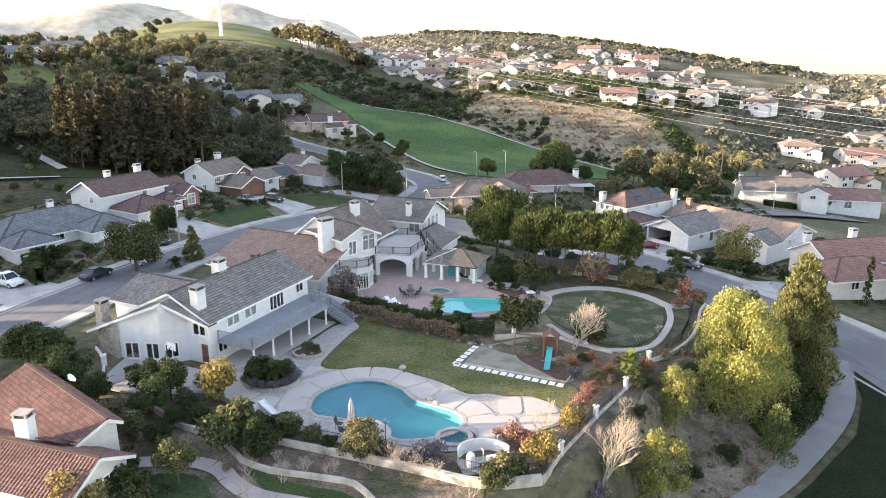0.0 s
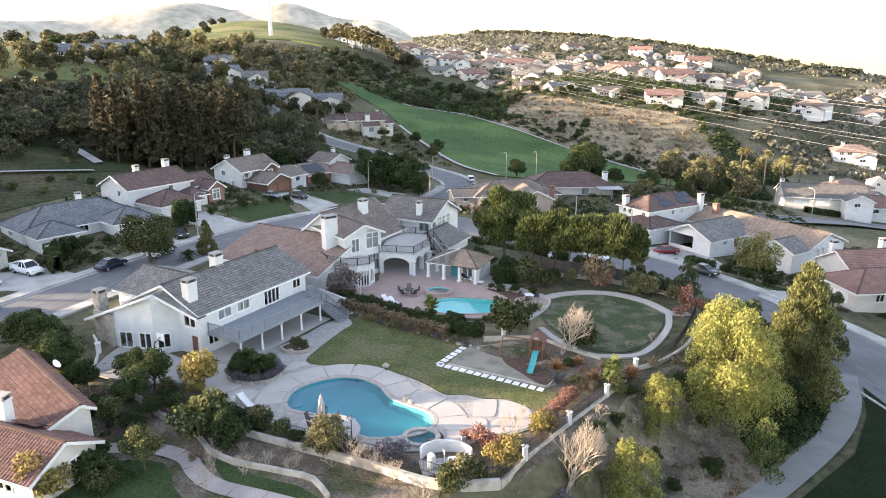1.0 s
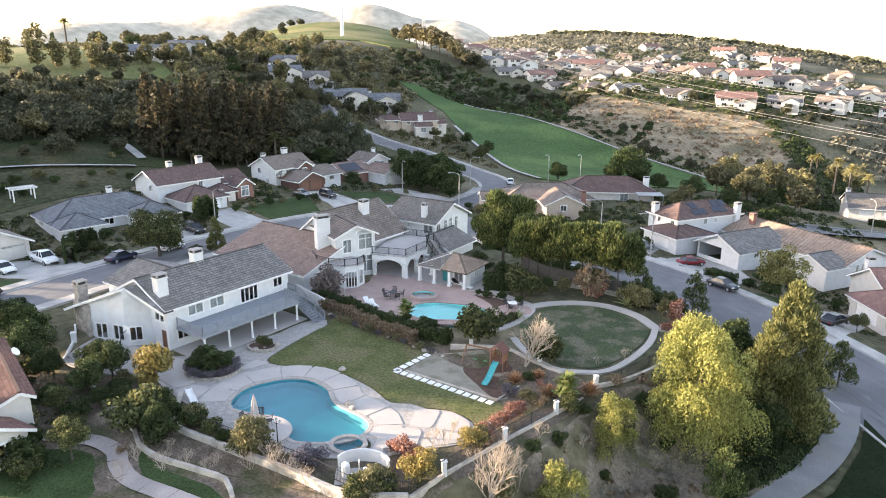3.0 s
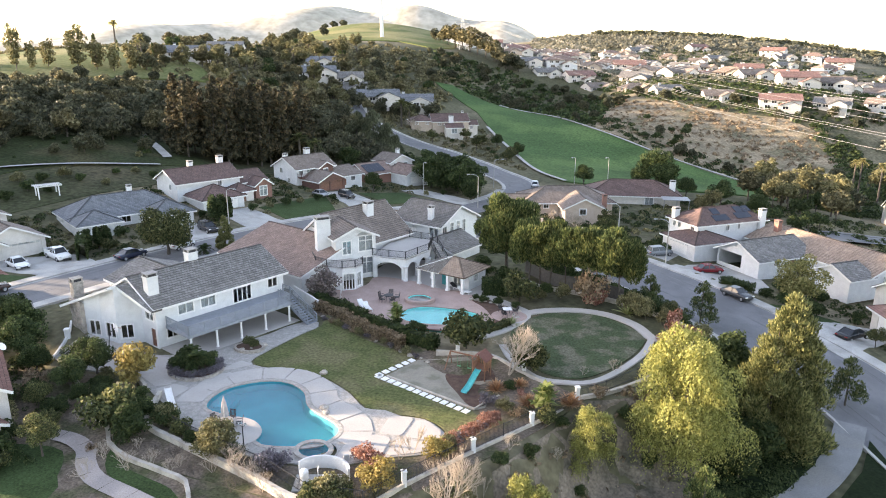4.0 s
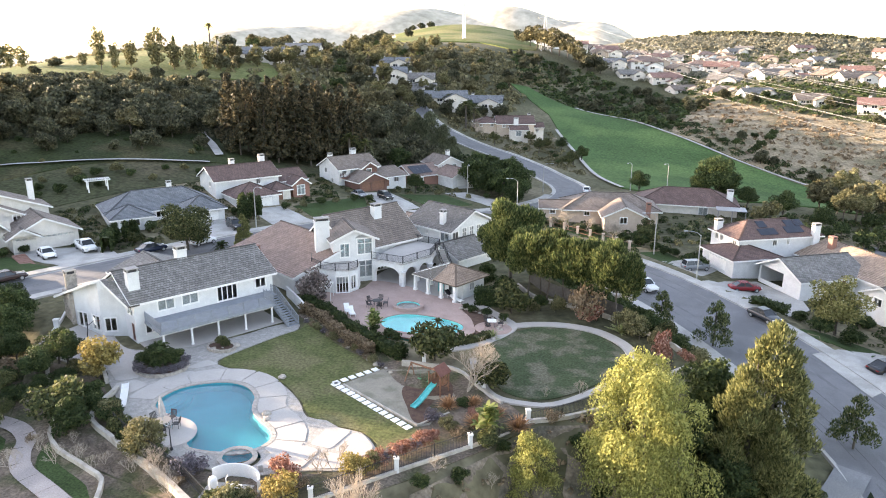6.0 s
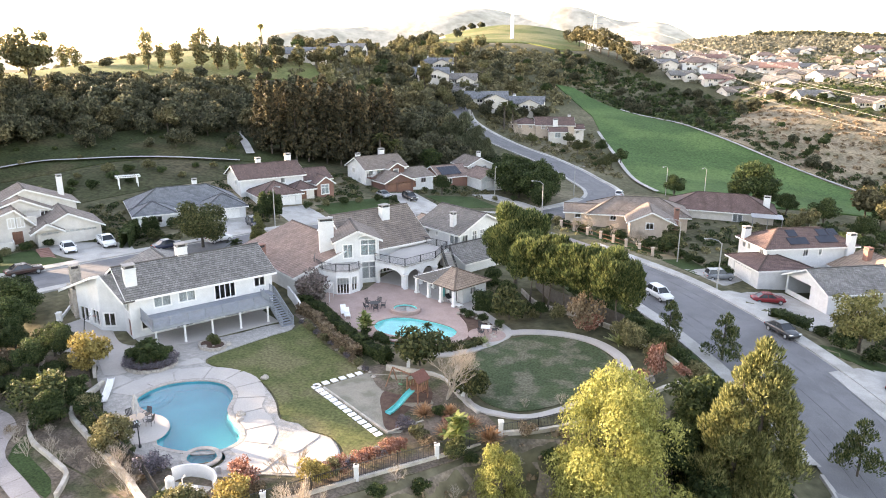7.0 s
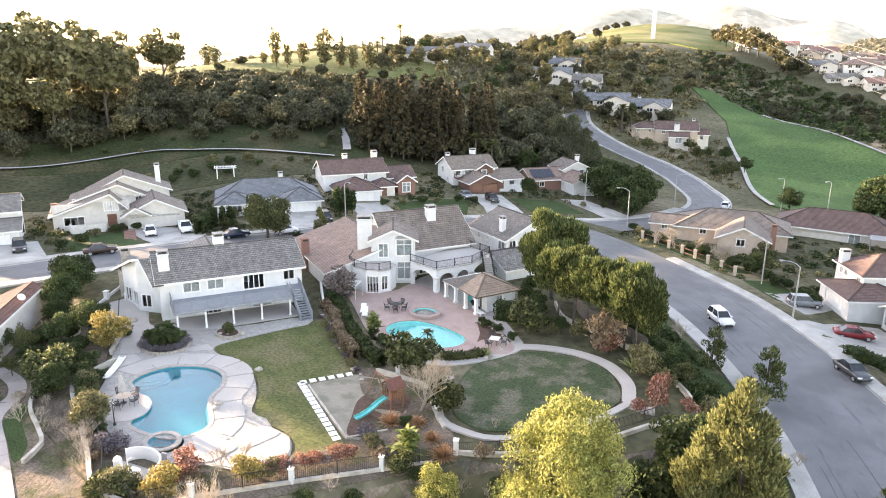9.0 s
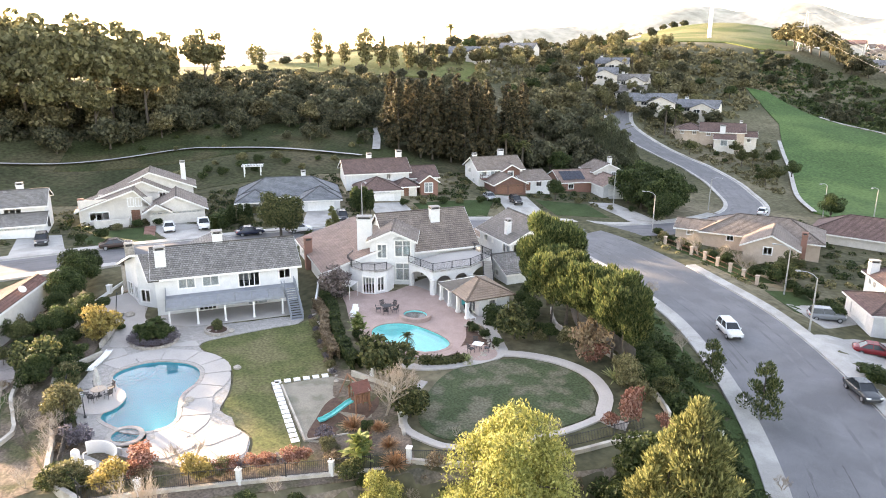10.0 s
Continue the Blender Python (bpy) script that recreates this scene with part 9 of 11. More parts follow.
# --- lower garden and courtyard
for x, y, s, k in ((-25.1, 54.1, 0.55, BROAD), (-25.4, 50.7, 0.42, BROAD2), (-19.5, 44.9, 0.5, BROAD2), (-40.0, 61.8, 0.75, BROAD), (-36.4, 59.5, 0.6, BROAD), (-22.6, 52.4, 0.3, BROAD), (-28.2, 49.6, 0.4, BROAD), (-21.6, 48.0, 0.3, BROAD2)):
    k.put(x, y, s)
for x, y, s, k in ((-28.8, 54.3, 1.5, DRY_BUSH), (-33.1, 57.3, 1.2, BUSH), (-31.4, 57.4, 0.8, GOLD_BUSH), (-24.8, 41.0, 1.5, GOLD_BUSH), (-14.1, 48.4, 1.2, DARK_BUSH), (-10.6, 50.1, 0.85, BUSH), (-12.8, 50.9, 1.0, DARK_BUSH), (-23.4, 50.4, 1.0, DARK_BUSH), (-26.4, 47.6, 1.2, OLIVE_BUSH), (-24.0, 45.6, 1.0, DARK_BUSH), (-21.4, 42.2, 1.0, BUSH), (-22.6, 43.4, 1.2, DARK_BUSH), (-17.6, 50.0, 0.8, DARK_BUSH), (-26.8, 55.6, 0.9, DARK_BUSH), (-30.4, 52.0, 1.1, OLIVE_BUSH), (-9.0, 49.2, 0.6, DARK_BUSH), (4.4, 44.6, 1.1, OLIVE_BUSH), (3.6, 44.2, 0.9, BUSH), (-22.0, 59.6, 0.5, DARK_BUSH), (-4.6, 48.0, 0.7, DARK_BUSH), (-1.0, 46.4, 0.6, DRY_BUSH), (-18.8, 52.2, 0.8, DARK_BUSH), (-20.8, 53.4, 0.9, DARK_BUSH), (-23.0, 56.8, 0.8, OLIVE_BUSH), (-16.4, 46.6, 0.5, DRY_BUSH)):
    k.put(x, y, s)
for x, y, s in ((-11.9, 45.0, 0.9), (-14.1, 43.2, 0.9), (-3.2, 46.4, 1.0), (-3.9, 47.1, 1.0), (-5.4, 46.4, 0.7), (-8.6, 45.6, 0.6), (-10.4, 46.0, 0.7), (-0.6, 45.2, 0.8), (-2.0, 46.0, 0.8)):
    BARE_SHRUB.put(x, y, s)
for i in range(15):
    a = 2 * math.pi * i / 15
    GREY_BUSH.put(-16.4 + 2.3 * math.cos(a), 60.9 + 2.0 * math.sin(a), 0.72, z=0.15)
for x, y in ((-17.4, 61.6), (-16.2, 61.7), (-15.9, 60.6), (-17.8, 60.4)):
    DARK_BUSH.put(x, y, 0.8, z=0.25)
SAGO.put(-15.9, 60.4, 1.05, z=1.0)
SAGO.put(-17.3, 61.8, 1.0, z=0.9)
for i in range(13):
    t = i / 12
    (GREY_BUSH, DRY_BUSH, OLIVE_BUSH)[i % 3].put(-9.6 + 13.2 * t, 76.4 - 7.0 * t, 0.45 + 0.1 * (i * 7 % 4) / 3, z=0.02)
for x, y, s, k in ((11.6, 87.4, 2.1, BUSH), (14.6, 89.6, 0.3, BROAD), (27.4, 88.6, 0.42, BROAD), (29.2, 86.4, 0.36, BROAD2), (26.0, 90.2, 0.35, BROAD)):
    k.put(x, y, s)
for x, y, s, k in ((24.6, 88.0, 1.2, OLIVE_BUSH), (26.6, 87.0, 1.2, DARK_BUSH), (28.4, 87.8, 1.2, DARK_BUSH), (30.6, 86.0, 1.1, DARK_BUSH), (32.4, 84.6, 1.2, OLIVE_BUSH), (34.0, 83.0, 1.0, DARK_BUSH), (31.6, 82.0, 0.8, RED_BUSH), (35.6, 86.0, 1.1, DARK_BUSH), (33.2, 88.6, 1.0, DARK_BUSH), (37.0, 80.6, 0.9, OLIVE_BUSH), (22.6, 94.6, 1.0, DARK_BUSH), (18.6, 97.0, 1.0, DARK_BUSH), (16.0, 99.0, 1.1, DARK_BUSH), (13.4, 101.6, 1.1, DARK_BUSH), (11.4, 104.0, 1.0, OLIVE_BUSH), (12.6, 90.4, 0.7, DARK_BUSH), (9.8, 92.0, 1.0, DARK_BUSH), (8.4, 94.2, 1.1, DARK_BUSH), (5.8, 96.2, 0.9, DARK_BUSH), (4.4, 99.4, 1.0, DARK_BUSH)):
    k.put(x, y, s)

hedge([(3.3, 44.6), (5.9, 45.7)], 1.1, 1.5, L_BUSH, "clipped olive-green hedge by the outdoor kitchen", base=-0.3, seed=9)

STREET_TREE.put(20.2, 143.0, 0.5, label="dense green tree before the corner house")
for x, y, s in ((5.3, 146.6, 1.0), (14.6, 143.6, 0.9), (8.6, 147.4, 0.7)):
    BARE.put(x, y, s)
for x, y, s in ((1.0, 149.0, 1.0), (3.6, 148.0, 1.1), (7.0, 146.8, 0.9), (10.8, 145.2, 1.1), (16.6, 142.4, 1.0), (24.4, 138.6, 0.8), (22.8, 140.2, 0.9), (-3.0, 149.2, 1.0)):
    (OLIVE_BUSH if int(x) % 2 else DARK_BUSH).put(x, y, s)
hedge([(-53.6, 88.4), (-56.0, 91.0), (-58.6, 94.4)], 1.3, 2.6, L_DARK, "tall dark hedge beside the driveway", seed=12)
# --- park path and meadow edge
for x, y, s in ((31.2, 189.3, 1.7), (12.5, 195.0, 0.9), (-14.2, 252.3, 0.8), (-23.8, 262.7, 0.8)):
    BROAD.put(x, y, s, label="large dark rounded tree at the meadow edge")

# --- street trees and front gardens
STREET_TREE.put(-43.6, 94.8, 1.0)
for x, y, s in ((-48.2, 114.4, 1.0), (-47.2, 116.0, 0.9)):
    COLUMN.put(x, y, 1.5, tall=1.05)
    COLUMN.put(x + 0.9, y + 0.5, 1.4)
for x, y in ((-57.0, 93.4), (-56.2, 94.8), (-55.6, 96.0)):
    COLUMN.put(x, y, 1.1)
BUSH.put(-54.0, 94.6, 1.15, label="clipped bright green round shrub")
GOLD_CONIFER.put(-37.6, 101.0, 0.36, label="small yellow-green conifer by the street")
for x, y, s in ((-60, 100, 0.9), (-57.4, 101.6, 1.0), (-55, 104, 0.8), (-66.2, 84.2, 0.7), (-67, 80.8, 0.8), (-66, 77, 0.8), (-68.6, 83, 0.6), (-52, 117, 0.7), (-46.6, 125.6, 0.8), (-45.0, 129.6, 0.8), (-43.6, 133.6, 0.9), (-42.0, 137, 0.7), (-40.2, 141.6, 0.8), (-38, 144, 0.8), (-29.6, 162.4, 0.8), (-22.4, 164, 0.7), (-19.2, 167.4, 0.7), (-63.5, 93.6, 0.7), (-61.6, 72.8, 1.0), (-60.6, 69.4, 0.8), (-33.4, 79.2, 0.8), (-32, 83, 0.7)):
    (DARK_BUSH if int(x * 7) % 3 else OLIVE_BUSH).put(x, y, s)
BROAD.put(-34.6, 160.6, 0.7)
for x, y, s in ((-24.5, 175, 1.1), (-20, 172.5, 1.15), (-16.5, 171, 1.0), (-14.5, 177, 1.1), (-18.5, 180, 1.2), (-23, 184, 1.15), (-12.4, 170, 0.75), (-11.6, 164, 0.7), (-29, 190, 1.1)):
    BIG_DARK.put(x, y, s)
for x, y, s in ((2.6, 148.6, 0.7), (-2.0, 150.0, 0.7), (8, 146.4, 0.8), (22.2, 141, 0.7), (26.0, 138.8, 0.8), (19.6, 142.8, 1.6), (-5.4, 152.6, 0.8), (29, 134, 1.1), (30.6, 133, 1.1), (51.4, 122.4, 0.9), (47.6, 119.6, 0.8), (44.6, 112.6, 0.9), (53, 117, 1.0), (50, 107.6, 1.2), (46.6, 108.8, 1.3), (56, 109, 0.8)):
    DARK_BUSH.put(x, y, s)
BROAD2.put(20.4, 146.6, 0.62)
BARE.put(14.4, 143.6, 0.75)
BARE.put(2.4, 146.4, 0.6)
BROAD2.put(54.8, 97.8, 0.4)
CYPRESS.put(62.4, 97.2, 0.95)
CYPRESS.put(65.4, 95.6, 0.9)
CYPRESS.put(66.2, 97.6, 0.95)
for x, y, s in ((33, 190, 1.0), (38, 186, 0.8), (27, 196, 0.9), (45, 178, 1.0), (52, 172, 0.8)):
    BROAD.put(x, y, s)
AIRY.put(39.6, 166.0, 0.42, label="yellow-green bushy tree behind the white house")
AIRY.put(42.2, 168.4, 0.5)
for i in range(9):
    FARTREE.put(40 + i * 3.1, 160 + (i * 37 % 11), 0.5 + 0.07 * (i % 4))


BASE = len(COVERED)

# ---------------------------------------------------------------- driveways, lawns of the neighbours
drape("driveway", [(-56.9, 91.6), (-65.6, 87.2), (-68.4, 84.8), (-66.8, 82.8), (-52.4, 79.6), (-51.0, 88.0)], 0.07, CONCRETE, 2, "pale concrete double driveway", "driveway")
drape("driveway_grey_house", [(-56.6, 109.6), (-53.0, 114.4), (-43.4, 107.6), (-46.6, 100.6)], 0.07, CONCRETE, 2, "pale concrete driveway", "driveway")
drape("driveway_brown_house", [(-51.8, 120.6), (-48.6, 127.0), (-38.0, 122.4), (-41.2, 115.0)], 0.07, CONCRETE, 2, "pale concrete driveway", "driveway")
drape("driveway_brick_house", [(-43.4, 150.0), (-39.6, 156.4), (-27.4, 147.2), (-31.4, 140.4)], 0.07, CONCRETE, 2, "pale concrete driveway", "driveway")
drape("driveway_solar_house", [(-29.6, 166.4), (-26.0, 171.4), (-11.4, 164.6), (-12.6, 158.0)], 0.07, CONCRETE, 2, "pale concrete driveway", "driveway")
drape("driveway_left", [(-71.4, 63.4), (-69.0, 69.2), (-54.6, 65.0), (-55.8, 57.6)], 0.07, CONCRETE, 2, "pale concrete driveway", "driveway")
drape("driveway_red_car", [(31.4, 121.6), (34.6, 127.4), (39.4, 130.8), (45.8, 124.8), (46.4, 120.4), (42.8, 113.2), (37.6, 113.0)], 0.08, CONCRETE, 2, "pale concrete driveway with brick bands", "driveway")
drape("driveway_white_house", [(24.4, 132.8), (28.6, 138.0), (33.8, 134.6), (31.0, 127.6)], 0.08, CONCRETE, 2, "pale concrete driveway", "driveway")
drape("driveway_tile_house", [(50.0, 91.4), (57.2, 101.4), (58.6, 106.4), (52.4, 106.8), (45.0, 100.0)], 0.08, CONCRETE, 2, "pale concrete driveway", "driveway")
for name, poly in (("front_lawn", [(-62, 70), (-67.6, 74), (-66.6, 81.5), (-53, 78.6), (-52.8, 70)]), ("front_lawn_mid", [(-47, 128.4), (-38, 124), (-33, 135), (-41, 147)]), ("front_lawn_brick", [(-36.6, 155.8), (-28.6, 164.0), (-19, 157.6), (-26, 149)]), ("front_lawn_corner", [(-2, 147), (16, 139), (20, 142), (4, 151)]), ("front_lawn_right", [(26.6, 129.8), (30.4, 133), (24, 141), (20, 137)]), ("front_lawn_side", [(-33, 76), (-38.8, 79), (-35.6, 92), (-28.5, 88)])):
    drape(name, poly, 0.06, DARKLAWN, 2.5, "shaded front lawn", "lawn")
drape("verge", [(43, 106.4), (47.6, 110.6), (53.4, 107.4), (51, 103.0)], 0.06, DARKLAWN, 2.5, "grass verge by the driveway", "lawn")
drape("bank_slope", [(31, 84.6), (21.8, 93.4), (10.8, 104.6), (2, 112.4), (0.5, 121.5), (13.5, 115.0), (23, 105.5), (33.0, 95.5), (41.5, 84)], 0.04, DARKLAWN, 2.5, "shaded grassy bank above the curve", "slope")
drape("bank_soil", [(15, 52), (18.6, 58.8), (21.4, 63.6), (26.4, 66), (33.4, 76.2), (39, 81), (44.4, 71.6), (38.6, 63.6), (30.4, 56.6), (23.6, 51.6), (17.6, 44)], 0.03, mat("bank_dirt", (0.25, 0.205, 0.16), (0.155, 0.128, 0.10), 0.95, 0.35, 4, 0.9, stain=(0.085, 0.08, 0.06), stain_scale=0.3, spec=0.1, grain=0.4, bump_dist=0.1, space="World"), 2.0, "bare grey-brown dirt bank", "slope")
# ivy cover in the same shade-darkened green as the lower lawn
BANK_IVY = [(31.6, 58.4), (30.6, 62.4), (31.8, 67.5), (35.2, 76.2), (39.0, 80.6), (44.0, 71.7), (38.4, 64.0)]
drape("bank_ivy", BANK_IVY, 0.07, SHADEGRASS, 2.0, "green ivy on the bank, its colour darkened for shade", "ivy")
steps = thing("garden_steps", "brick garden steps up to the cream house", "steps", (-61.6, 80.6, hz(-61.6, 80.6)), 64 + 90)
for i in range(8):
    bm = bmesh.new()
    box(bm, -4 + i, -0.9, -0.3, -3.2 + i, 0.9, 0.1 + 0.02 * i)
    part("step", bm, BRICK, steps)


# ---------------------------------------------------------------- cars
RUBBER = mat("tyre_rubber", (0.025, 0.025, 0.027), None, 0.85, 10, 60, 0.2)
CAR_GLASS = mat("dark_car_glass", (0.03, 0.035, 0.04), None, 0.08, 2, 10, 0.0)
LAMP_GLASS = mat("headlamp_glass", (0.7, 0.7, 0.68), None, 0.15, 2, 10, 0.0)
RED_LAMP = mat("tail_lamp", (0.35, 0.02, 0.02), None, 0.2, 2, 10, 0.0)


def car(name, label, paint, x, y, rz, kind="sedan", z=None):
    """A car from lofted sections: body, cabin glass, wheels and lamps. It faces local +x."""
    c = thing(name, label, "car" if kind != "pickup" else "truck", (x, y, (hz(x, y) if z is None else z) + 0.1), rz)
    L, W, H = {"sedan": (4.7, 1.82, 1.45), "suv": (4.6, 1.85, 1.68), "pickup": (5.4, 1.95, 1.8), "hatch": (4.2, 1.76, 1.48)}[kind]
    belt = {"sedan": 0.88, "suv": 1.0, "pickup": 1.08, "hatch": 0.92}[kind]
    stations = [(-0.5, 0.45, 0.68, 0.80), (-0.485, 0.3, 0.9, 0.93), (-0.42, 0.22, 0.98, 0.99), (-0.2, 0.2, 1.0, 1.0), (0.1, 0.2, 1.0, 1.0), (0.25, 0.2, 0.98, 0.99), (0.42, 0.22, 0.86, 0.97), (0.48, 0.3, 0.76, 0.9), (0.5, 0.42, 0.62, 0.78)]
    bm = bmesh.new()
    rings = []
    for sx, zb, zt, w in stations:
        zt *= belt
        if kind == "pickup" and sx < -0.1:
            zt = belt * min(1.0, zt / belt + 0.02)
        hw = W / 2 * w
        ringp = [(-hw * 0.86, zb), (-hw, zb + 0.15), (-hw, (zb + zt) / 2 + 0.1), (-hw * 0.93, zt), (-hw * 0.6, zt + 0.03), (hw * 0.6, zt + 0.03), (hw * 0.93, zt), (hw, (zb + zt) / 2 + 0.1), (hw, zb + 0.15), (hw * 0.86, zb)]
        rings.append([bm.verts.new((sx * L, yy, zz)) for yy, zz in ringp])
    n = len(rings[0])
    for a, b in zip(rings, rings[1:]):
        for i in range(n):
            j = (i + 1) % n
            bm.faces.new((a[i], b[i], b[j], a[j]))
    bm.faces.new(rings[0])
    bm.faces.new(rings[-1][::-1])
    bmesh.ops.recalc_face_normals(bm, faces=bm.faces)
    body = part("body", bm, paint, c, smooth_shade=True)
    xs = {"sedan": (-0.36, -0.2, 0.06, 0.24), "suv": (-0.46, -0.40, 0.08, 0.24), "pickup": (-0.10, -0.07, 0.12, 0.25), "hatch": (-0.45, -0.33, 0.08, 0.27)}[kind]

    def cabin(shrink, z0, z1, y0, y1):
        b = bmesh.new()
        lo = [b.verts.new(p) for p in ((xs[0] * L + shrink, -y0, z0), (xs[3] * L - shrink, -y0, z0), (xs[3] * L - shrink, y0, z0), (xs[0] * L + shrink, y0, z0))]
        hi = [b.verts.new(p) for p in ((xs[1] * L, -y1, z1), (xs[2] * L, -y1, z1), (xs[2] * L, y1, z1), (xs[1] * L, y1, z1))]
        for i in range(4):
            j = (i + 1) % 4
            b.faces.new((lo[i], lo[j], hi[j], hi[i]))
        b.faces.new(hi)
        return b

    part("cabin_glass", cabin(0.0, belt - 0.02, H - 0.07, W / 2 * 0.93, W / 2 * 0.72), CAR_GLASS, c, "dark tinted windows")
    bm = bmesh.new()
    v = [(xs[1] * L - 0.05, W / 2 * 0.73), (xs[2] * L + 0.05, W / 2 * 0.73)]
    box(bm, v[0][0], -v[0][1], H - 0.075, v[1][0], v[1][1], H)
    bmesh.ops.bevel(bm, geom=bm.edges[:], offset=0.05, segments=2, affect="EDGES")
    part("roof", bm, paint, c)
    bm = bmesh.new()
    for s in (-1, 1):
        for xa, xb in ((xs[0] * L, xs[1] * L), (xs[3] * L, xs[2] * L), ((xs[0] + xs[3]) / 2 * L, (xs[1] + xs[2]) / 2 * L)):
            bar(bm, (xa, s * W / 2 * 0.93, belt - 0.02), (xb, s * W / 2 * 0.73, H - 0.05), 0.08, 0.06)
    part("pillar", bm, paint, c)
    if kind == "pickup":
        bm = bmesh.new()
        box(bm, -0.47 * L, -W / 2 * 0.8, belt + 0.02, -0.13 * L, W / 2 * 0.8, belt + 0.045)
        part("bed_liner", bm, BLACK, c)
        bm = bmesh.new()
        for s in (-1, 1):
            box(bm, -0.49 * L, s * W / 2 * 0.9 - 0.05, belt - 0.05, -0.1 * L, s * W / 2 * 0.9 + 0.05, belt + 0.2)
        box(bm, -0.495 * L, -W / 2 * 0.9, belt - 0.05, -0.48 * L, W / 2 * 0.9, belt + 0.2)
        part("bed_side", bm, paint, c)
    for sx in (-0.31, 0.32):
        for s in (-1, 1):
            bm = bmesh.new()
            R = 0.34 if kind != "pickup" else 0.4
            rod(bm, (sx * L, s * (W / 2 - 0.2), R - 0.1), (sx * L, s * (W / 2 + 0.015), R - 0.1), R, sides=20)
            t = part("tyre", bm, RUBBER, c)
            bm = bmesh.new()
            rod(bm, (sx * L, s * (W / 2 + 0.0), R - 0.1), (sx * L, s * (W / 2 + 0.025), R - 0.1), R * 0.62, sides=16)
            part("rim", bm, GREY_METAL, t)
    for s in (-1, 1):
        bm = bmesh.new()
        box(bm, 0.455 * L, s * W * 0.36 - 0.2, belt * 0.66, 0.495 * L, s * W * 0.36 + 0.2, belt * 0.66 + 0.13)
        part("headlamp", bm, LAMP_GLASS, c)
        bm = bmesh.new()
        box(bm, -0.497 * L, s * W * 0.36 - 0.18, belt * 0.72, -0.47 * L, s * W * 0.36 + 0.18, belt * 0.72 + 0.13)
        part("tail_lamp", bm, RED_LAMP, c)
        bm = bmesh.new()
        box(bm, 0.17 * L, s * (W / 2 + 0.02), belt, 0.21 * L, s * (W / 2 + 0.16) if s > 0 else s * (W / 2 + 0.16), belt + 0.12)
        part("wing_mirror", bm, paint, c)
    bm = bmesh.new()
    box(bm, 0.485 * L, -0.5, 0.3, 0.507 * L, 0.5, 0.5)
    part("grille", bm, BLACK, c)
    return c


def paint(name, c, rough=0.25):
    return mat(name, c, tuple(v * 0.95 for v in c), rough, 1.0, 20, 0.0)


car("car", "dark blue sedan parked along the far kerb", paint("navy_paint", (0.02, 0.026, 0.05)), -47.6, 91.4, 72, "sedan")
car("car", "white sedan parked nose to the street", paint("white_paint_car", (0.75, 0.75, 0.74)), -60.6, 83.6, -24, "sedan")
car("pickup_truck", "white pickup truck parked in the driveway", paint("white_paint_car", (0.75, 0.75, 0.74)), -58.4, 88.8, -24, "pickup")
car("car", "white small car parked by the kerb", paint("white_paint_car", (0.75, 0.75, 0.74)), -44.0, 98.8, 72, "hatch")
car("car", "black off-road car on the driveway", paint("black_paint", (0.02, 0.02, 0.022)), -46.6, 110.0, -30, "suv")
car("car", "dark car parked in the side driveway", paint("black_paint", (0.02, 0.02, 0.022)), -63.6, 64.6, -20, "suv")
car("car", "dark brown car parked by the kerb", paint("brown_paint", (0.05, 0.03, 0.025)), -52.8, 71.6, 70, "sedan")
car("car", "grey car outside the brick garage", paint("grey_paint", (0.2, 0.21, 0.22)), -41.6, 146.0, -32, "sedan")
car("car", "dark car outside the brick garage", paint("black_paint", (0.02, 0.02, 0.022)), -36.6, 148.8, -32, "suv")
car("car", "white car parked at the street curve", paint("white_paint_car", (0.75, 0.75, 0.74)), -0.2, 191.0, 100, "hatch")
car("car", "silver-white estate car parked along the curve", paint("silver_paint", (0.62, 0.63, 0.64)), 23.8, 114.6, -46, "suv")
car("car", "dark grey sedan parked along the curve", paint("dark_grey_paint", (0.055, 0.06, 0.065)), 39.9, 109.0, -47, "sedan")
car("car", "red sedan on the concrete driveway", paint("red_paint", (0.20, 0.012, 0.016)), 37.6, 124.2, 20, "sedan")
car("car", "grey car behind the low hedge", paint("grey_paint", (0.2, 0.21, 0.22)), 30.0, 131.8, 30, "suv")
car("car", "black sedan on the tile house driveway", paint("black_paint", (0.02, 0.02, 0.022)), 52.6, 99.4, 40, "sedan")


# ---------------------------------------------------------------- lamps, poles, mast and lines
def street_lamp(x, y, rz, h=7.0):
    s = thing("street_lamp", "pale concrete street lamp with curved arm", "street lamp", (x, y, hz(x, y)), rz, "street lamps")
    bm = bmesh.new()
    rod(bm, (0, 0, -0.3), (0, 0, h), 0.12, 0.07, 10)
    part("pole", bm, CONCRETE, s)
    bm = bmesh.new()
    pts = [(0, 0, h - 0.1), (0.5, 0, h + 0.35), (1.2, 0, h + 0.55), (2.0, 0, h + 0.55)]
    for a, b in zip(pts, pts[1:]):
        rod(bm, a, b, 0.045, sides=8)
    part("arm", bm, GREY_METAL, s)
    bm = bmesh.new()
    box(bm, 1.9, -0.14, h + 0.45, 2.55, 0.14, h + 0.62)
    bmesh.ops.bevel(bm, geom=bm.edges[:], offset=0.05, segments=2, affect="EDGES")
    head = part("lamp_head", bm, GREY_METAL, s)
    bm = bmesh.new()
    lathe(bm, [(0.05, -0.08), (0.13, 0.0)], 12, (2.3, 0, h + 0.45))
    part("lens", bm, LAMP_GLASS, head)
    return s


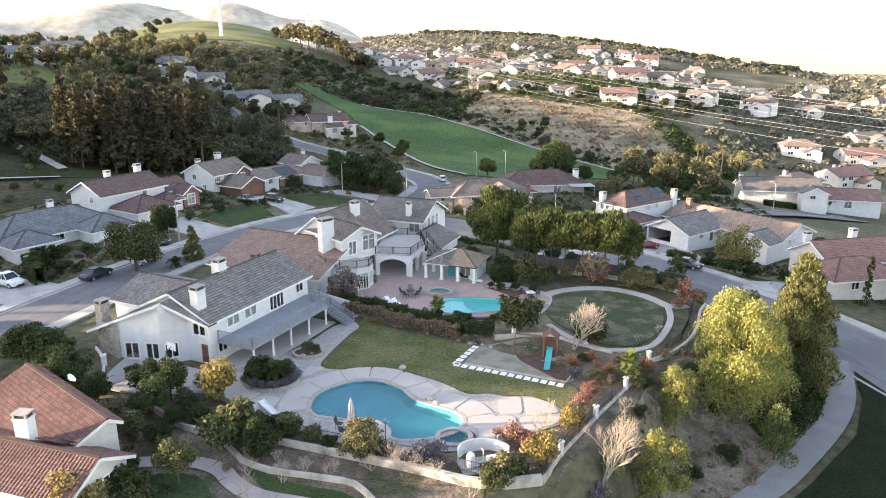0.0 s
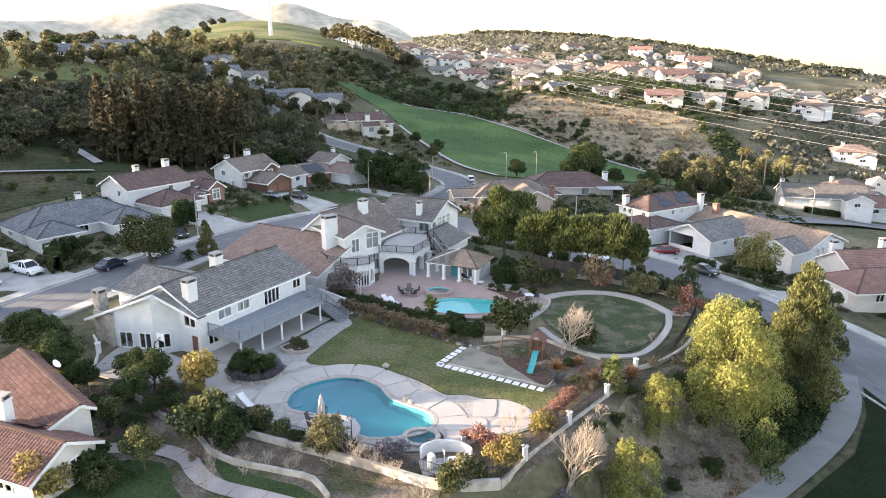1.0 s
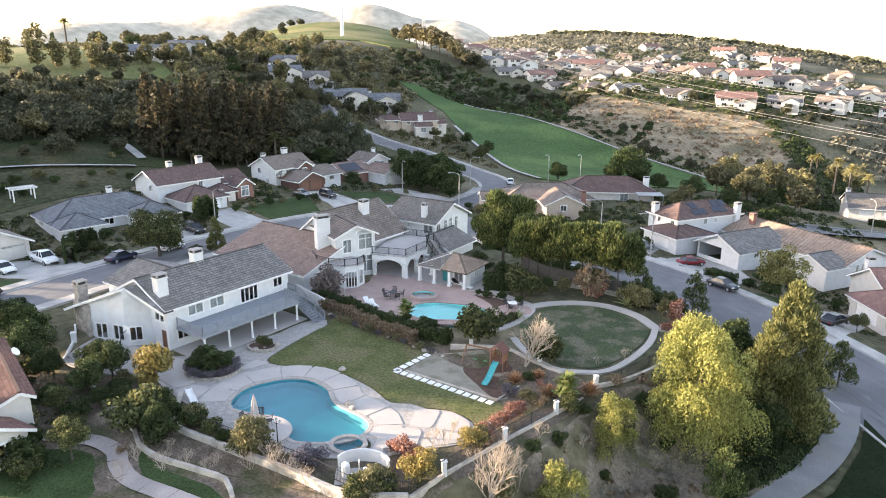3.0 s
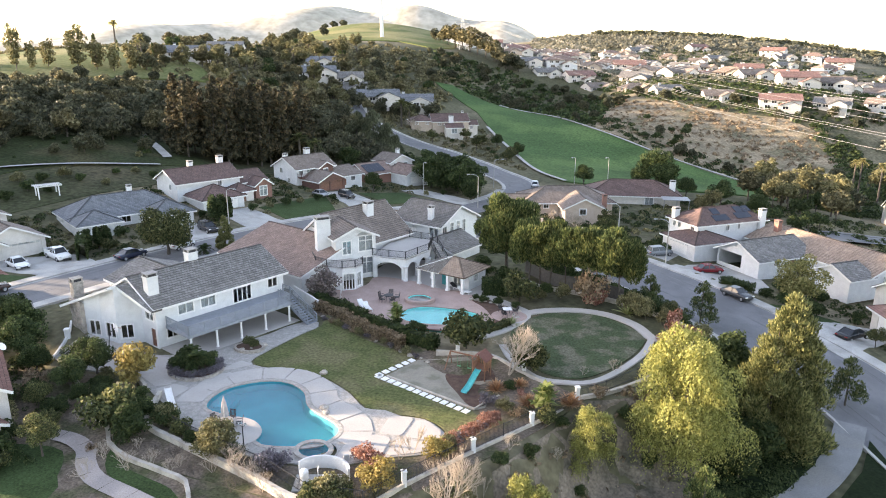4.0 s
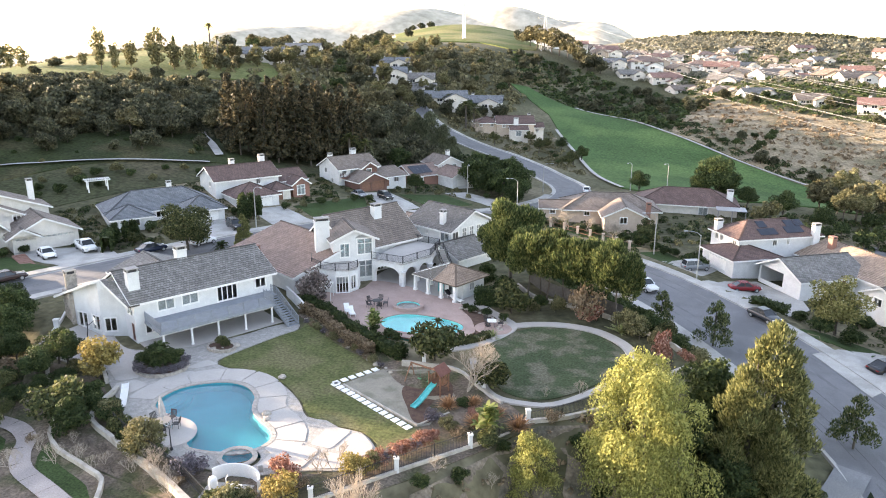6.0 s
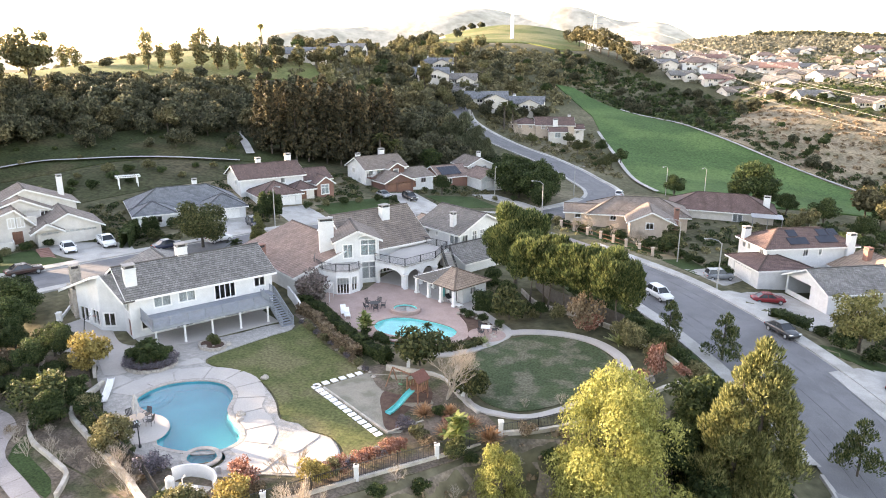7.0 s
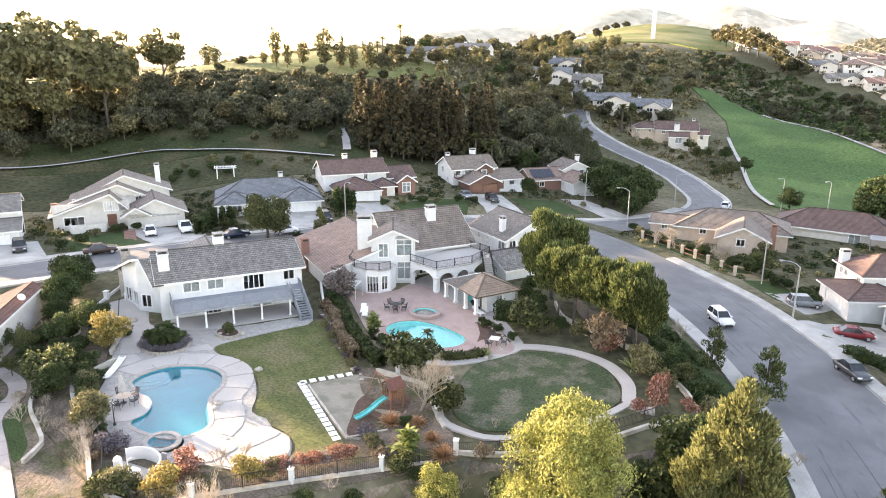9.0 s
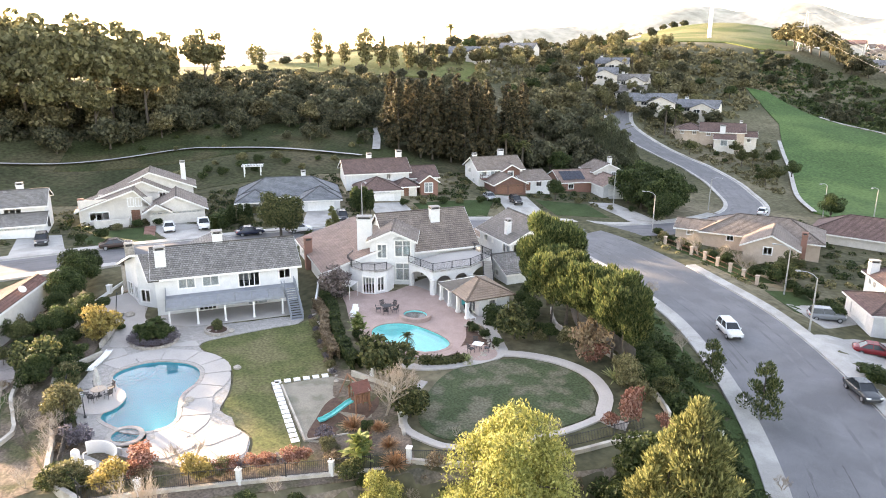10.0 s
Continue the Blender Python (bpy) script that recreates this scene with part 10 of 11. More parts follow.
for x, y, rz in ((-8.2, 155.6, 200), (30.6, 122.6, 190), (-10.4, 186, 0), (-44.0, 112.6, -20), (9.6, 200, 250), (18.4, 205, 250), (85, 176, 100), (-24.6, 168.6, -60), (22.6, 137.6, 200)):
    street_lamp(x, y, rz)
tw = thing("monopole_mast", "tall tapered white steel mast on the green hilltop", "mast", (-146.0, 482.0, hz(-146, 482)))
bm = bmesh.new()
rod(bm, (0, 0, -1), (0, 0, 62), 1.25, 0.7, 20)
part("mast", bm, TRIM, tw)
bm = bmesh.new()
lathe(bm, [(2.0, -0.5), (2.0, 0.4), (1.5, 0.6)], 20)
part("footing", bm, CONCRETE, tw)
PYLON = (-88.0, 478.0)


def pylon(x, y, h):
    p = thing("lattice_pylon", "grey lattice power pylon on the hill", "pylon", (x, y, hz(x, y)), 30)
    for i in range(4):
        sx, sy = ((-1, -1), (1, -1), (1, 1), (-1, 1))[i]
        tx, ty = ((-1, -1), (1, -1), (1, 1), (-1, 1))[(i + 1) % 4]
        bm = bmesh.new()
        bar(bm, (sx * 3.2, sy * 3.2, -0.5), (sx * 0.8, sy * 0.8, h * 0.7), 0.28, 0.28)
        bar(bm, (sx * 0.8, sy * 0.8, h * 0.7), (sx * 0.3, sy * 0.3, h), 0.2, 0.2)
        part("leg", bm, GREY_METAL, p)
        for k in range(5):
            t0, t1 = k / 5, (k + 1) / 5
            r0, r1 = 3.2 - 2.4 * t0, 3.2 - 2.4 * t1
            bm = bmesh.new()
            bar(bm, (sx * r0, sy * r0, h * 0.7 * t0), (tx * r1, ty * r1, h * 0.7 * t1), 0.14, 0.14)
            part("brace", bm, GREY_METAL, p)
            bm = bmesh.new()
            bar(bm, (tx * r0, ty * r0, h * 0.7 * t0), (sx * r1, sy * r1, h * 0.7 * t1), 0.14, 0.14)
            part("brace", bm, GREY_METAL, p)
    for z in (0.62, 0.78, 0.94):
        bm = bmesh.new()
        bar(bm, (-5, 0, h * z), (5, 0, h * z), 0.3, 0.35)
        part("cross_arm", bm, GREY_METAL, p)
    return p


pylon(*PYLON, 22)
LINE_MAT = mat("pale_cable", (0.34, 0.335, 0.325), None, 0.4, 3, 30, 0.0)
for i, (dz, off) in enumerate(((25, -5), (25, 5), (20.5, -5), (20.5, 5), (16.5, -5), (16.5, 5), (27, 0))):
    a = Vector((PYLON[0] + off * 0.87, PYLON[1] + off * 0.5, hz(*PYLON) + dz))
    b = Vector((150 + off * 1.6, 40 + off * 0.9, -3 + dz * 0.75))
    cu = bpy.data.curves.new("power_line", "CURVE")
    cu.dimensions = "3D"
    cu.bevel_depth, cu.bevel_resolution = 0.027, 1
    sp_ = cu.splines.new("POLY")
    sp_.points.add(30)
    for k in range(31):
        t = k / 30
        p = a.lerp(b, t)
        sp_.points[k].co = (p.x, p.y, p.z - 11 * 4 * t * (1 - t), 1)
    cu.materials.append(LINE_MAT)
    tagged(new("power_line", cu), "long sagging pale power line over the valley", "power line", "power lines")


# ---------------------------------------------------------------- houses on the hill and beyond
def far_window(house, x, y, z, w, hh, side=0):
    """A framed window on a wall that faces south, or west when side is 1."""
    bm = bmesh.new()
    for x0, z0, x1, z1 in ((0, 0, w, 0.12), (0, hh - 0.12, w, hh), (0, 0.12, 0.12, hh - 0.12), (w - 0.12, 0.12, w, hh - 0.12), (w / 2 - 0.06, 0.12, w / 2 + 0.06, hh - 0.12)):
        box(bm, x0, -0.1, z0, x1, -0.01, z1)
    win = part("window", bm, TRIM, house)
    win.matrix_basis = pose(x, y, z, 0, 0, -90 * side)
    bm = bmesh.new()
    box(bm, 0.1, -0.05, 0.1, w - 0.1, -0.01, hh - 0.1)
    part("pane", bm, DARK_PANE, win)


DARK_PANE = mat("dark_window_glass", (0.03, 0.035, 0.04), None, 0.08, 3, 30, 0.0)


def far_house(label, wall, roofm, seed, two=False, hip=False, garage=True):
    r = random.Random(seed)
    h = thing("hill_house", label, "house", (0, 0, 0), 0, "hill houses")
    w, d = r.uniform(14, 18), r.uniform(9.5, 11.5)
    z1 = 4.8 if two else 2.7
    block(h, 0, 0, w, d, 0, z1, "hx" if hip else "gx", 2.5, wall, roofm, 0.7, 0.5, {}, trim=False, below=3)
    block(h, w * 0.45, -4.5, w * 0.95, 0.2, 0, 2.6, "gy", 1.9, wall, roofm, 0.6, 0.4, {}, trim=False, below=3, skip="N")
    for x, ww in ((1.6, 1.8), (w * 0.28, 2.2)):
        far_window(h, x, 0, z1 - 1.8, ww, 1.35)
    if two:
        far_window(h, 2.2, 0, 0.6, 2.4, 1.6)
        far_window(h, w * 0.6, 0, z1 - 1.5, 1.8, 1.2)
    far_window(h, 0, d * 0.55, z1 - 1.8, 1.6, 1.3, 1)
    far_window(h, w * 0.45 + 1.4, -4.5, 0.7, 2.4, 1.4)
    chimney(h, w * 0.25, d * 0.6, z1, z1 + 3.4, 1.1, 0.9)
    return h


PROTO = [far_house("cream stucco hill house with brown tile roof", CREAM, ROOF_BROWN, 1), far_house("cream hill house with red tile roof", CREAM, ROOF_RED, 2, True), far_house("cream hill house with grey shingle roof", CREAM, ROOF_GREY, 3), far_house("tan hill house with tan tile roof", TAN, ROOF_TAN, 4, False, True), far_house("white hill house with maroon tile roof", WHITE, ROOF_ROSE, 5, True, True), far_house("low cream house with blue-grey roof among trees", CREAM, ROOF_BLUE, 6)]
used = set()


def put_house(k, x, y, rz, s=1.0):
    m = pose(x, y, hz(x, y) - 0.2, 0, 0, rz) @ Matrix.Scale(s, 4)
    if k not in used:
        used.add(k)
        PROTO[k].matrix_basis = m
        return
    copy_thing(PROTO[k], Matrix()).matrix_basis = m


SPOTS = [(58, 376, 10, 0), (81, 364, -4, 1), (104, 366, -20, 2), (36, 388, 25, 2), (20, 408, 30, 3), (0, 428, 35, 0), (-14, 446, 30, 1), (-34, 452, 30, 2), (128, 376, -30, 0), (-50, 466, 20, 5), (160, 384, -40, 4), (200, 404, -30, 0),
         (118, 232, 30, 4), (150, 262, 20, 1), (158, 325, -10, 4), (184, 318, 0, 1), (208, 352, 10, 0), (232, 300, 20, 2),
         (-84, 277, 25, 5), (-76, 297, 15, 5), (-117, 290, 30, 5), (-108, 304, 20, 2), (-134, 328, 25, 5), (-153, 250, 35, 5), (-100, 288, 25, 2), (-168, 300, 20, 5),
         (-128, 560, 15, 2), (-112, 540, -5, 4), (-92, 548, 10, 1), (-76, 560, 5, 3), (-150, 700, 0, 4)]
for x, y, rz, k in SPOTS:
    put_house(k, x, y, rz)
rr = random.Random(21)
hill = [(-50, 470), (10, 430), (100, 392), (190, 425), (230, 600), (170, 720), (20, 740), (-110, 700)]
taken = [(x, y) for x, y, _, _ in SPOTS]
count = 0
for _ in range(1500):
    x, y = rr.uniform(-110, 420), rr.uniform(240, 760)
    on_hill = edge_distance(np.array([x]), np.array([y]), hill)[0] == 0
    low = edge_distance(np.array([x]), np.array([y]), [(170, 230), (420, 380), (420, 640), (250, 560), (215, 420)])[0] == 0
    if not (on_hill or low) or min(math.hypot(x - a, y - b) for a, b in taken) < (19 if on_hill else 30):
        continue
    taken.append((x, y))
    put_house(rr.choice((0, 0, 1, 2, 2, 3, 4)), x, y, rr.choice((20, -15, 35, 0)) + rr.uniform(-8, 8), rr.uniform(1.0, 1.2))
    count += 1
    if count > 110:
        break

h = thing("house", "low house with grey-brown gable roof behind the palms", "house", (90.0, 205.5, hz(93, 204) + 1.2), -8.0)
block(h, 0, 0, 22, 11, 0, 2.6, "gx", 2.8, CREAM, ROOF_DUN, 0.7, 0.5, {"S": [("garage", 2.5, 0.02, 3.6, 2.1), ("garage", 8.0, 0.02, 4.0, 2.1)]}, below=4)
block(h, 15, -4.5, 22, 1, 0, 2.6, "gy", 1.7, WHITE, ROOF_DUN, 0.5, 0.4, {"S": [("win", 2.0, 0.8, 1.6, 1.2)]}, below=4, skip="N")
chimney(h, 1.0, 9.0, 2.6, 6.0, 1.1, 0.9)
h = thing("house", "white house with low red tile roof beside the side street", "house", (113.0, 208.0, hz(116, 210) + 1.6), -14.0)
block(h, 0, 0, 18, 11, 0, 2.8, "gx", 2.4, WHITE, ROOF_RED, 0.6, 0.5, {"S": [("win", 3, 0.8, 1.6, 1.2), ("slider", 8, 0.1, 2.2, 2.0)]}, below=4)
line = spline([(58, 160.5), (67.5, 164.6), (76, 168), (86, 174), (98, 182), (116, 192)], 2.0)
zs = height(line[:, 0], line[:, 1])
bm = bmesh.new()
for a, b, za, zb in ((3.2, -3.2, 0.25, 0.25), (3.2, 3.2, 0.4, 0.25), (4.6, 3.2, 0.42, 0.4), (-3.2, -3.2, 0.25, 0.4), (-3.2, -4.6, 0.4, 0.42)):
    strip(bm, line, zs, a, b, za, zb)
tagged(part("side_road", bm, ASPHALT), "grey side street below the palms", "road", "", "structure")
hedge([(92.0, 195.0), (99.0, 199.5), (107.0, 205.0)], 1.6, 1.5, L_DARK, "long dark clipped hedge by the side street", seed=13)

# ---------------------------------------------------------------- woods and hillside trees
rr = random.Random(8)


def scatter(poly, n, kinds, gap, smin, smax, tall=1.0):
    p = np.array(poly)
    done = []
    for _ in range(n * 30):
        x, y = rr.uniform(p[:, 0].min(), p[:, 0].max()), rr.uniform(p[:, 1].min(), p[:, 1].max())
        if edge_distance(np.array([x]), np.array([y]), poly)[0] > 0 or any(math.hypot(x - a, y - b) < gap for a, b in done):
            continue
        if any(math.hypot(x - a, y - b) < 9 for a, b in taken) and gap < 12:
            continue
        done.append((x, y))
        rr.choice(kinds).put(x, y, rr.uniform(smin, smax), tall=tall)
        if len(done) >= n:
            break


# conifer grove behind the houses
scatter([(-84, 156), (-74, 150), (-66, 164), (-60, 182), (-68, 192), (-80, 180)], 30, [REDWOOD_T], 2.9, 0.82, 1.0)
scatter([(-62, 184), (-50, 180), (-42, 194), (-46, 206), (-62, 206)], 10, [WOODY2, WOODY2, BIG_DARK], 4.2, 0.7, 1.0)
GREEN_PALM.put(-60.0, 174.0, 1.5)
GREEN_PALM.put(-57.6, 178.0, 1.3)
for x, y, s in ((-56, 219, 1.0), (-61, 217, 0.9), (-50.5, 217, 0.8)):
    CEDAR.put(x, y, s)
scatter([(-82, 214), (-70, 212), (-62, 226), (-66, 236), (-76, 240), (-90, 232)], 18, [WOODY2, WOODY2, WOODY], 4.0, 0.7, 1.1)
# wooded slope: rounded trees, lower towards the ridge
SLOPE_WOOD = [(-150, 126), (-138, 128), (-124, 133), (-111, 140), (-103, 150), (-97, 160), (-88, 168), (-84, 190), (-96, 210), (-119, 206), (-122, 198), (-129, 189), (-136, 183), (-141, 173), (-146, 164), (-151, 157), (-156, 140)]
scatter(SLOPE_WOOD, 100, [WOODY2, WOODY2, WOODY2, WOODY], 3.9, 0.55, 1.0)
scatter([(-168, 140), (-156, 140), (-151, 157), (-141, 173), (-129, 189), (-119, 206), (-112, 216), (-126, 222), (-141, 204), (-154, 190), (-163, 172)], 40, [WOODY2, OLIVE_BUSH], 3.6, 0.4, 0.55)
# tall eucalyptus at the end of the slope; the last nine, mostly unseen, are added to block the low sun
for x, y, s in ((-146, 88, 1.9), (-142, 97, 2.1), (-138, 106, 2.0), (-134, 114, 1.7), (-152, 98, 2.1), (-156, 108, 2.0), (-150, 116, 1.9), (-160, 94, 2.0), (-143, 122, 1.5), (-150, 140, 1.6), (-157, 130, 1.5), (-132, 100, 1.3), (-136, 90, 1.5), (-164, 82, 2.0), (-150, 78, 1.8), (-146, 70, 1.9), (-154, 66, 2.0), (-162, 72, 1.9), (-148, 60, 1.8), (-158, 56, 2.0), (-152, 84, 1.9), (-144, 80, 1.6), (-168, 92, 2.0), (-146, 58, 1.35)):
    AIRY.put(x, y, s, label="very tall eucalyptus with loose pale crown, grove extended to block sun")
scatter([(-150, 70), (-128, 84), (-120, 108), (-126, 128), (-150, 124), (-166, 100), (-166, 74)], 40, [WOODY2, WOODY], 4.2, 0.6, 1.0)
scatter([(-104, 150), (-90, 158), (-78, 152), (-84, 146), (-100, 140)], 6, [WOODY2, FARTREE], 5, 0.3, 0.5)
scatter([(-126, 96), (-100, 126), (-82, 146), (-92, 160), (-116, 140), (-132, 106)], 26, [DARK_BUSH, OLIVE_BUSH, WOODY2], 5, 0.3, 0.8)
scatter([(-92, 92), (-84, 112), (-72, 134), (-84, 132), (-98, 112)], 16, [DARK_BUSH, OLIVE_BUSH, DARK_BUSH], 4, 0.7, 1.3)
# trees standing in the ridge field
for x, y, s, k, tall in ((-168, 195, 0.85, FIELD_TREE, 1.7), (-164, 197, 0.6, FIELD_TREE, 1.6), (-165, 205, 0.85, FIELD_TREE, 1.1), (-156, 208, 1.25, FIELD_TREE, 1.15), (-151, 211, 1.0, FIELD_TREE, 1.0), (-146, 213, 0.8, FIELD_TREE, 1.2), (-143, 218, 0.95, FIELD_TREE, 1.1), (-141, 223, 0.8, WOODY2, 1.0), (-138, 241, 0.9, FIELD_TREE, 1.0), (-182, 200, 0.6, FIELD_TREE, 0.8), (-190, 195, 0.6, WOODY2, 0.7), (-176, 176, 0.5, WOODY2, 0.8), (-180, 160, 0.7, FIELD_TREE, 1.0), (-150, 196, 0.4, OLIVE_BUSH, 1.0), (-200, 190, 0.8, FIELD_TREE, 1.0), (-214, 196, 0.9, FIELD_TREE, 1.0)):
    k.put(x, y, s, tall=tall)
for x, y, s in ((-157, 218, 1.35), (-160, 221, 1.2), (-156, 228, 1.0), (-150, 226, 1.1), (-146, 234, 1.0)):
    CYPRESS.put(x, y, s)
for x, y, s in ((-146, 226, 0.75), (-150, 233, 0.8)):
    FAN_PALM.put(x, y, s)
FAN_PALM.put(-307, 414, 2.2, z=20.0)
# hillside of gardens up to the mast
for x, y, _, _ in SPOTS[18:26]:
    for dx, dy, sc in ((4, -9, 0.75), (12, -8, 0.6), (-5, -6, 0.7), (18, -2, 0.8), (9, -13, 0.5)):
        (WOODY if int(x + dx) % 2 else WOODY2).put(x + dx, y + dy, sc)
scatter([(-126, 232), (-104, 212), (-84, 240), (-62, 300), (-72, 380), (-110, 405), (-200, 420), (-230, 330), (-150, 264)], 100, [AIRY, WOODY, WOODY, WOODY2, FARTREE], 9, 0.55, 1.0)
for i in range(9):
    FAN_PALM.put(-150 + 9 * (i % 5) + rr.uniform(-3, 3), 318 + 11 * (i // 3) + rr.uniform(-4, 4), rr.uniform(0.6, 0.8))
GREEN_PALM.put(-61, 263, 1.6)
GREEN_PALM.put(-58.5, 265, 1.5)
BARE.put(-56, 262, 1.1)
BARE.put(-52, 258, 0.9)
scatter([(-56, 250), (-30, 246), (-8, 226), (-20, 262), (-34, 284), (-38, 262)], 16, [BROAD2, DARK_BUSH, BARE, OLIVE_BUSH], 4.5, 0.5, 0.9)
# scrub on the hill between meadow and houses
scatter([(-76, 392), (-42, 370), (-14, 348), (4, 326), (14, 362), (22, 388), (-10, 430), (-50, 445), (-100, 440)], 80, [WOODY2, WOODY2, FARTREE, OLIVE_BUSH], 4.6, 0.35, 0.75)
scatter([(10, 326), (36, 304), (62, 286), (80, 266), (100, 290), (70, 318), (46, 332), (30, 345), (20, 360)], 40, [WOODY2, FARTREE, OLIVE_BUSH, OLIVE_BUSH], 5, 0.35, 0.8)
scatter([(18, 396), (40, 374), (66, 362), (92, 353), (104, 338), (118, 350), (150, 372), (100, 374), (60, 384)], 34, [FARTREE, WOODY2, OLIVE_BUSH], 5, 0.45, 0.8)
for x, y, s in ((-54, 452, 1.1), (-50, 455, 1.2), (-46, 452, 1.0), (-58, 460, 1.2), (-62, 463, 1.0)):
    WOODY2.put(x, y, s)
# trees behind the right-hand houses
scatter([(56, 178), (66, 172), (84, 206), (86, 230), (88, 258), (64, 236), (52, 200)], 30, [WOODY, FARTREE, AIRY, WOODY2], 5, 0.6, 1.0)
for x, y, s in ((99.4, 266.7, 1.0), (98.0, 268.5, 0.95), (100.8, 251.2, 1.05), (93.6, 218.2, 1.15), (95.9, 211.5, 1.0)):
    FAN_PALM.put(x, y, s)
for x, y in ((104, 262), (108, 256), (112, 262), (106, 248)):
    AIRY.put(x, y, 0.85, label="gold-brown tall tree behind the palms")
# shrubs and trees round the green hilltop
for x, y, s in ((-246, 632, 0.8), (-252, 626, 0.7), (-240, 640, 0.8), (-118, 520, 1.1), (-110, 512, 1.3), (-206, 520, 0.9), (-222, 505, 1.1), (-230, 520, 1.0), (-200, 470, 0.8), (-214, 478, 0.9)):
    WOODY2.put(x, y, s)
for x, y, s in ((-96, 500, 1.7), (-90, 496, 1.9), (-84, 492, 1.8), (-78, 488, 2.0), (-72, 484, 1.9), (-66, 482, 1.7), (-60, 478, 1.6)):
    WOODY.put(x - 4, y - 14, s * 0.85, label="large olive-brown tree at the end of the hill")
# low scrub, too many to count
rs = np.random.RandomState(77)


def scrub(name, poly, n, rlo, rhi, material, label, leaves=13, leaf=0.85, clear=False, avoid=()):
    p = np.array(poly)
    x, y = rs.uniform(p[:, 0].min(), p[:, 0].max(), n * 3), rs.uniform(p[:, 1].min(), p[:, 1].max(), n * 3)
    keep = (edge_distance(x, y, poly) == 0) & (edge_distance(x, y, [(-4, 227), (7, 203), (28, 190), (50, 205), (70, 235), (76, 262), (62, 280), (32, 299), (6, 321), (-15, 344), (-42, 366), (-72, 386), (-80, 380), (-66, 362), (-46, 330), (-34, 300), (-18, 262)]) > 1.5)
    for q in avoid:
        keep &= edge_distance(x, y, q) > 0.5
    x, y = x[keep], y[keep]
    if clear:
        free = np.ones(len(x), bool)
        for line, _, half in ROAD_LINES.values():
            free &= np.hypot(x[:, None] - line[None, :, 0], y[:, None] - line[None, :, 1]).min(1) > half + 2.4
        for q in FOOTPRINTS + COVERED[BASE:]:
            c = np.mean(q, 0)
            near = np.hypot(x - c[0], y - c[1]) < 60
            free[near] &= edge_distance(x[near], y[near], q) > 0.7
        x, y = x[free], y[free]
    x, y = x[:n], y[:n]
    z = height(x, y)
    r = rs.uniform(rlo, rhi, len(x))
    d = rs.normal(0, 1, (len(x), leaves, 3))
    d[..., 2] = np.abs(d[..., 2])
    d /= np.linalg.norm(d, axis=2)[..., None]
    c = np.stack([x, y, z], 1)[:, None, :] + d * r[:, None, None] * np.array((1, 1, 0.8))
    q = leaf_quads(rs, c.reshape(-1, 3), d.reshape(-1, 3), 1.0, 1.3, 0.5)
    q = c.reshape(-1, 1, 3) + (q - c.reshape(-1, 1, 3)) * np.repeat(r, leaves)[:, None, None] * leaf
    tagged(new(name, quads_mesh(name, q, material)), label, "scrub", "", "stuff")


scrub("hill_scrub", [(-78, 392), (-42, 368), (-14, 346), (6, 324), (14, 362), (22, 390), (-10, 432), (-50, 448), (-105, 450)], 1100, 0.6, 1.9, L_DARK, "dark scrub over the hill face")
scrub("bank_scrub", [(10, 324), (36, 303), (64, 284), (85, 262), (104, 290), (108, 338), (92, 354), (40, 374), (14, 384)], 700, 0.3, 1.3, L_DRY, "dry brown scrub on the bank")
scrub("hill_edge_scrub", [(18, 396), (40, 374), (66, 362), (92, 353), (104, 338), (150, 372), (190, 430), (100, 400), (40, 420), (0, 440)], 700, 0.7, 2.0, L_DARK, "dark garden shrubs along the hill edge", 40, 0.42, True)
scrub("bank_foot_scrub", [(4, 326), (34, 302), (62, 283), (80, 262), (92, 262), (80, 284), (56, 304), (36, 320), (14, 340)], 260, 0.6, 1.9, L_DARK, "dark bushes along the foot of the dry bank", 60, 0.36)
scrub("bank_side_scrub", [(84, 260), (112, 258), (122, 300), (112, 340), (100, 338), (104, 300)], 260, 0.8, 2.2, L_DARK, "dark bushes beside the dry bank", 50, 0.4)
scrub("bank_gold_scrub", [(20, 376), (40, 366), (70, 352), (100, 330), (96, 300), (70, 320), (40, 345)], 260, 0.4, 1.2, L_DRY, "gold dry brush on the bank", 40, 0.4)
scrub("side_street_bushes", [(70, 226), (84, 212), (94, 226), (100, 250), (90, 262), (76, 252)], 200, 0.7, 2.0, L_DARK, "dark bushes below the palms", 60, 0.36, True)
scrub("uphill_trees", [(-140, 225), (-90, 222), (-62, 232), (-64, 262), (-60, 310), (-70, 400), (-110, 430), (-190, 380), (-190, 280)], 600, 1.0, 2.8, L_WOOD, "garden trees on the uphill slope", 45, 0.42, True)
scrub("road_side_trees", [(-66, 206), (-44, 196), (-26, 200), (-22, 206), (-36, 216), (-58, 230)], 120, 1.0, 2.4, L_DARK, "dark trees beside the uphill road", 60, 0.36, True)
TOWN = [(112, 300), (170, 290), (240, 330), (300, 420), (420, 560), (420, 700), (240, 560), (180, 400), (130, 350)]
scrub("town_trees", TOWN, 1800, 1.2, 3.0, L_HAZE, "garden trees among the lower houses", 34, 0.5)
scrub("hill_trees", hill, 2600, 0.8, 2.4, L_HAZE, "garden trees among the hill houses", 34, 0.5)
scrub("hill_shrubs", hill, 2600, 0.6, 1.8, L_DARK, "dark shrubs among the hill houses", 20, 0.6)
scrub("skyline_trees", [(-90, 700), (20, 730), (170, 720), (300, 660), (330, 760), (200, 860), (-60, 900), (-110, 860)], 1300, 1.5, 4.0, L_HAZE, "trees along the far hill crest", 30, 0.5)
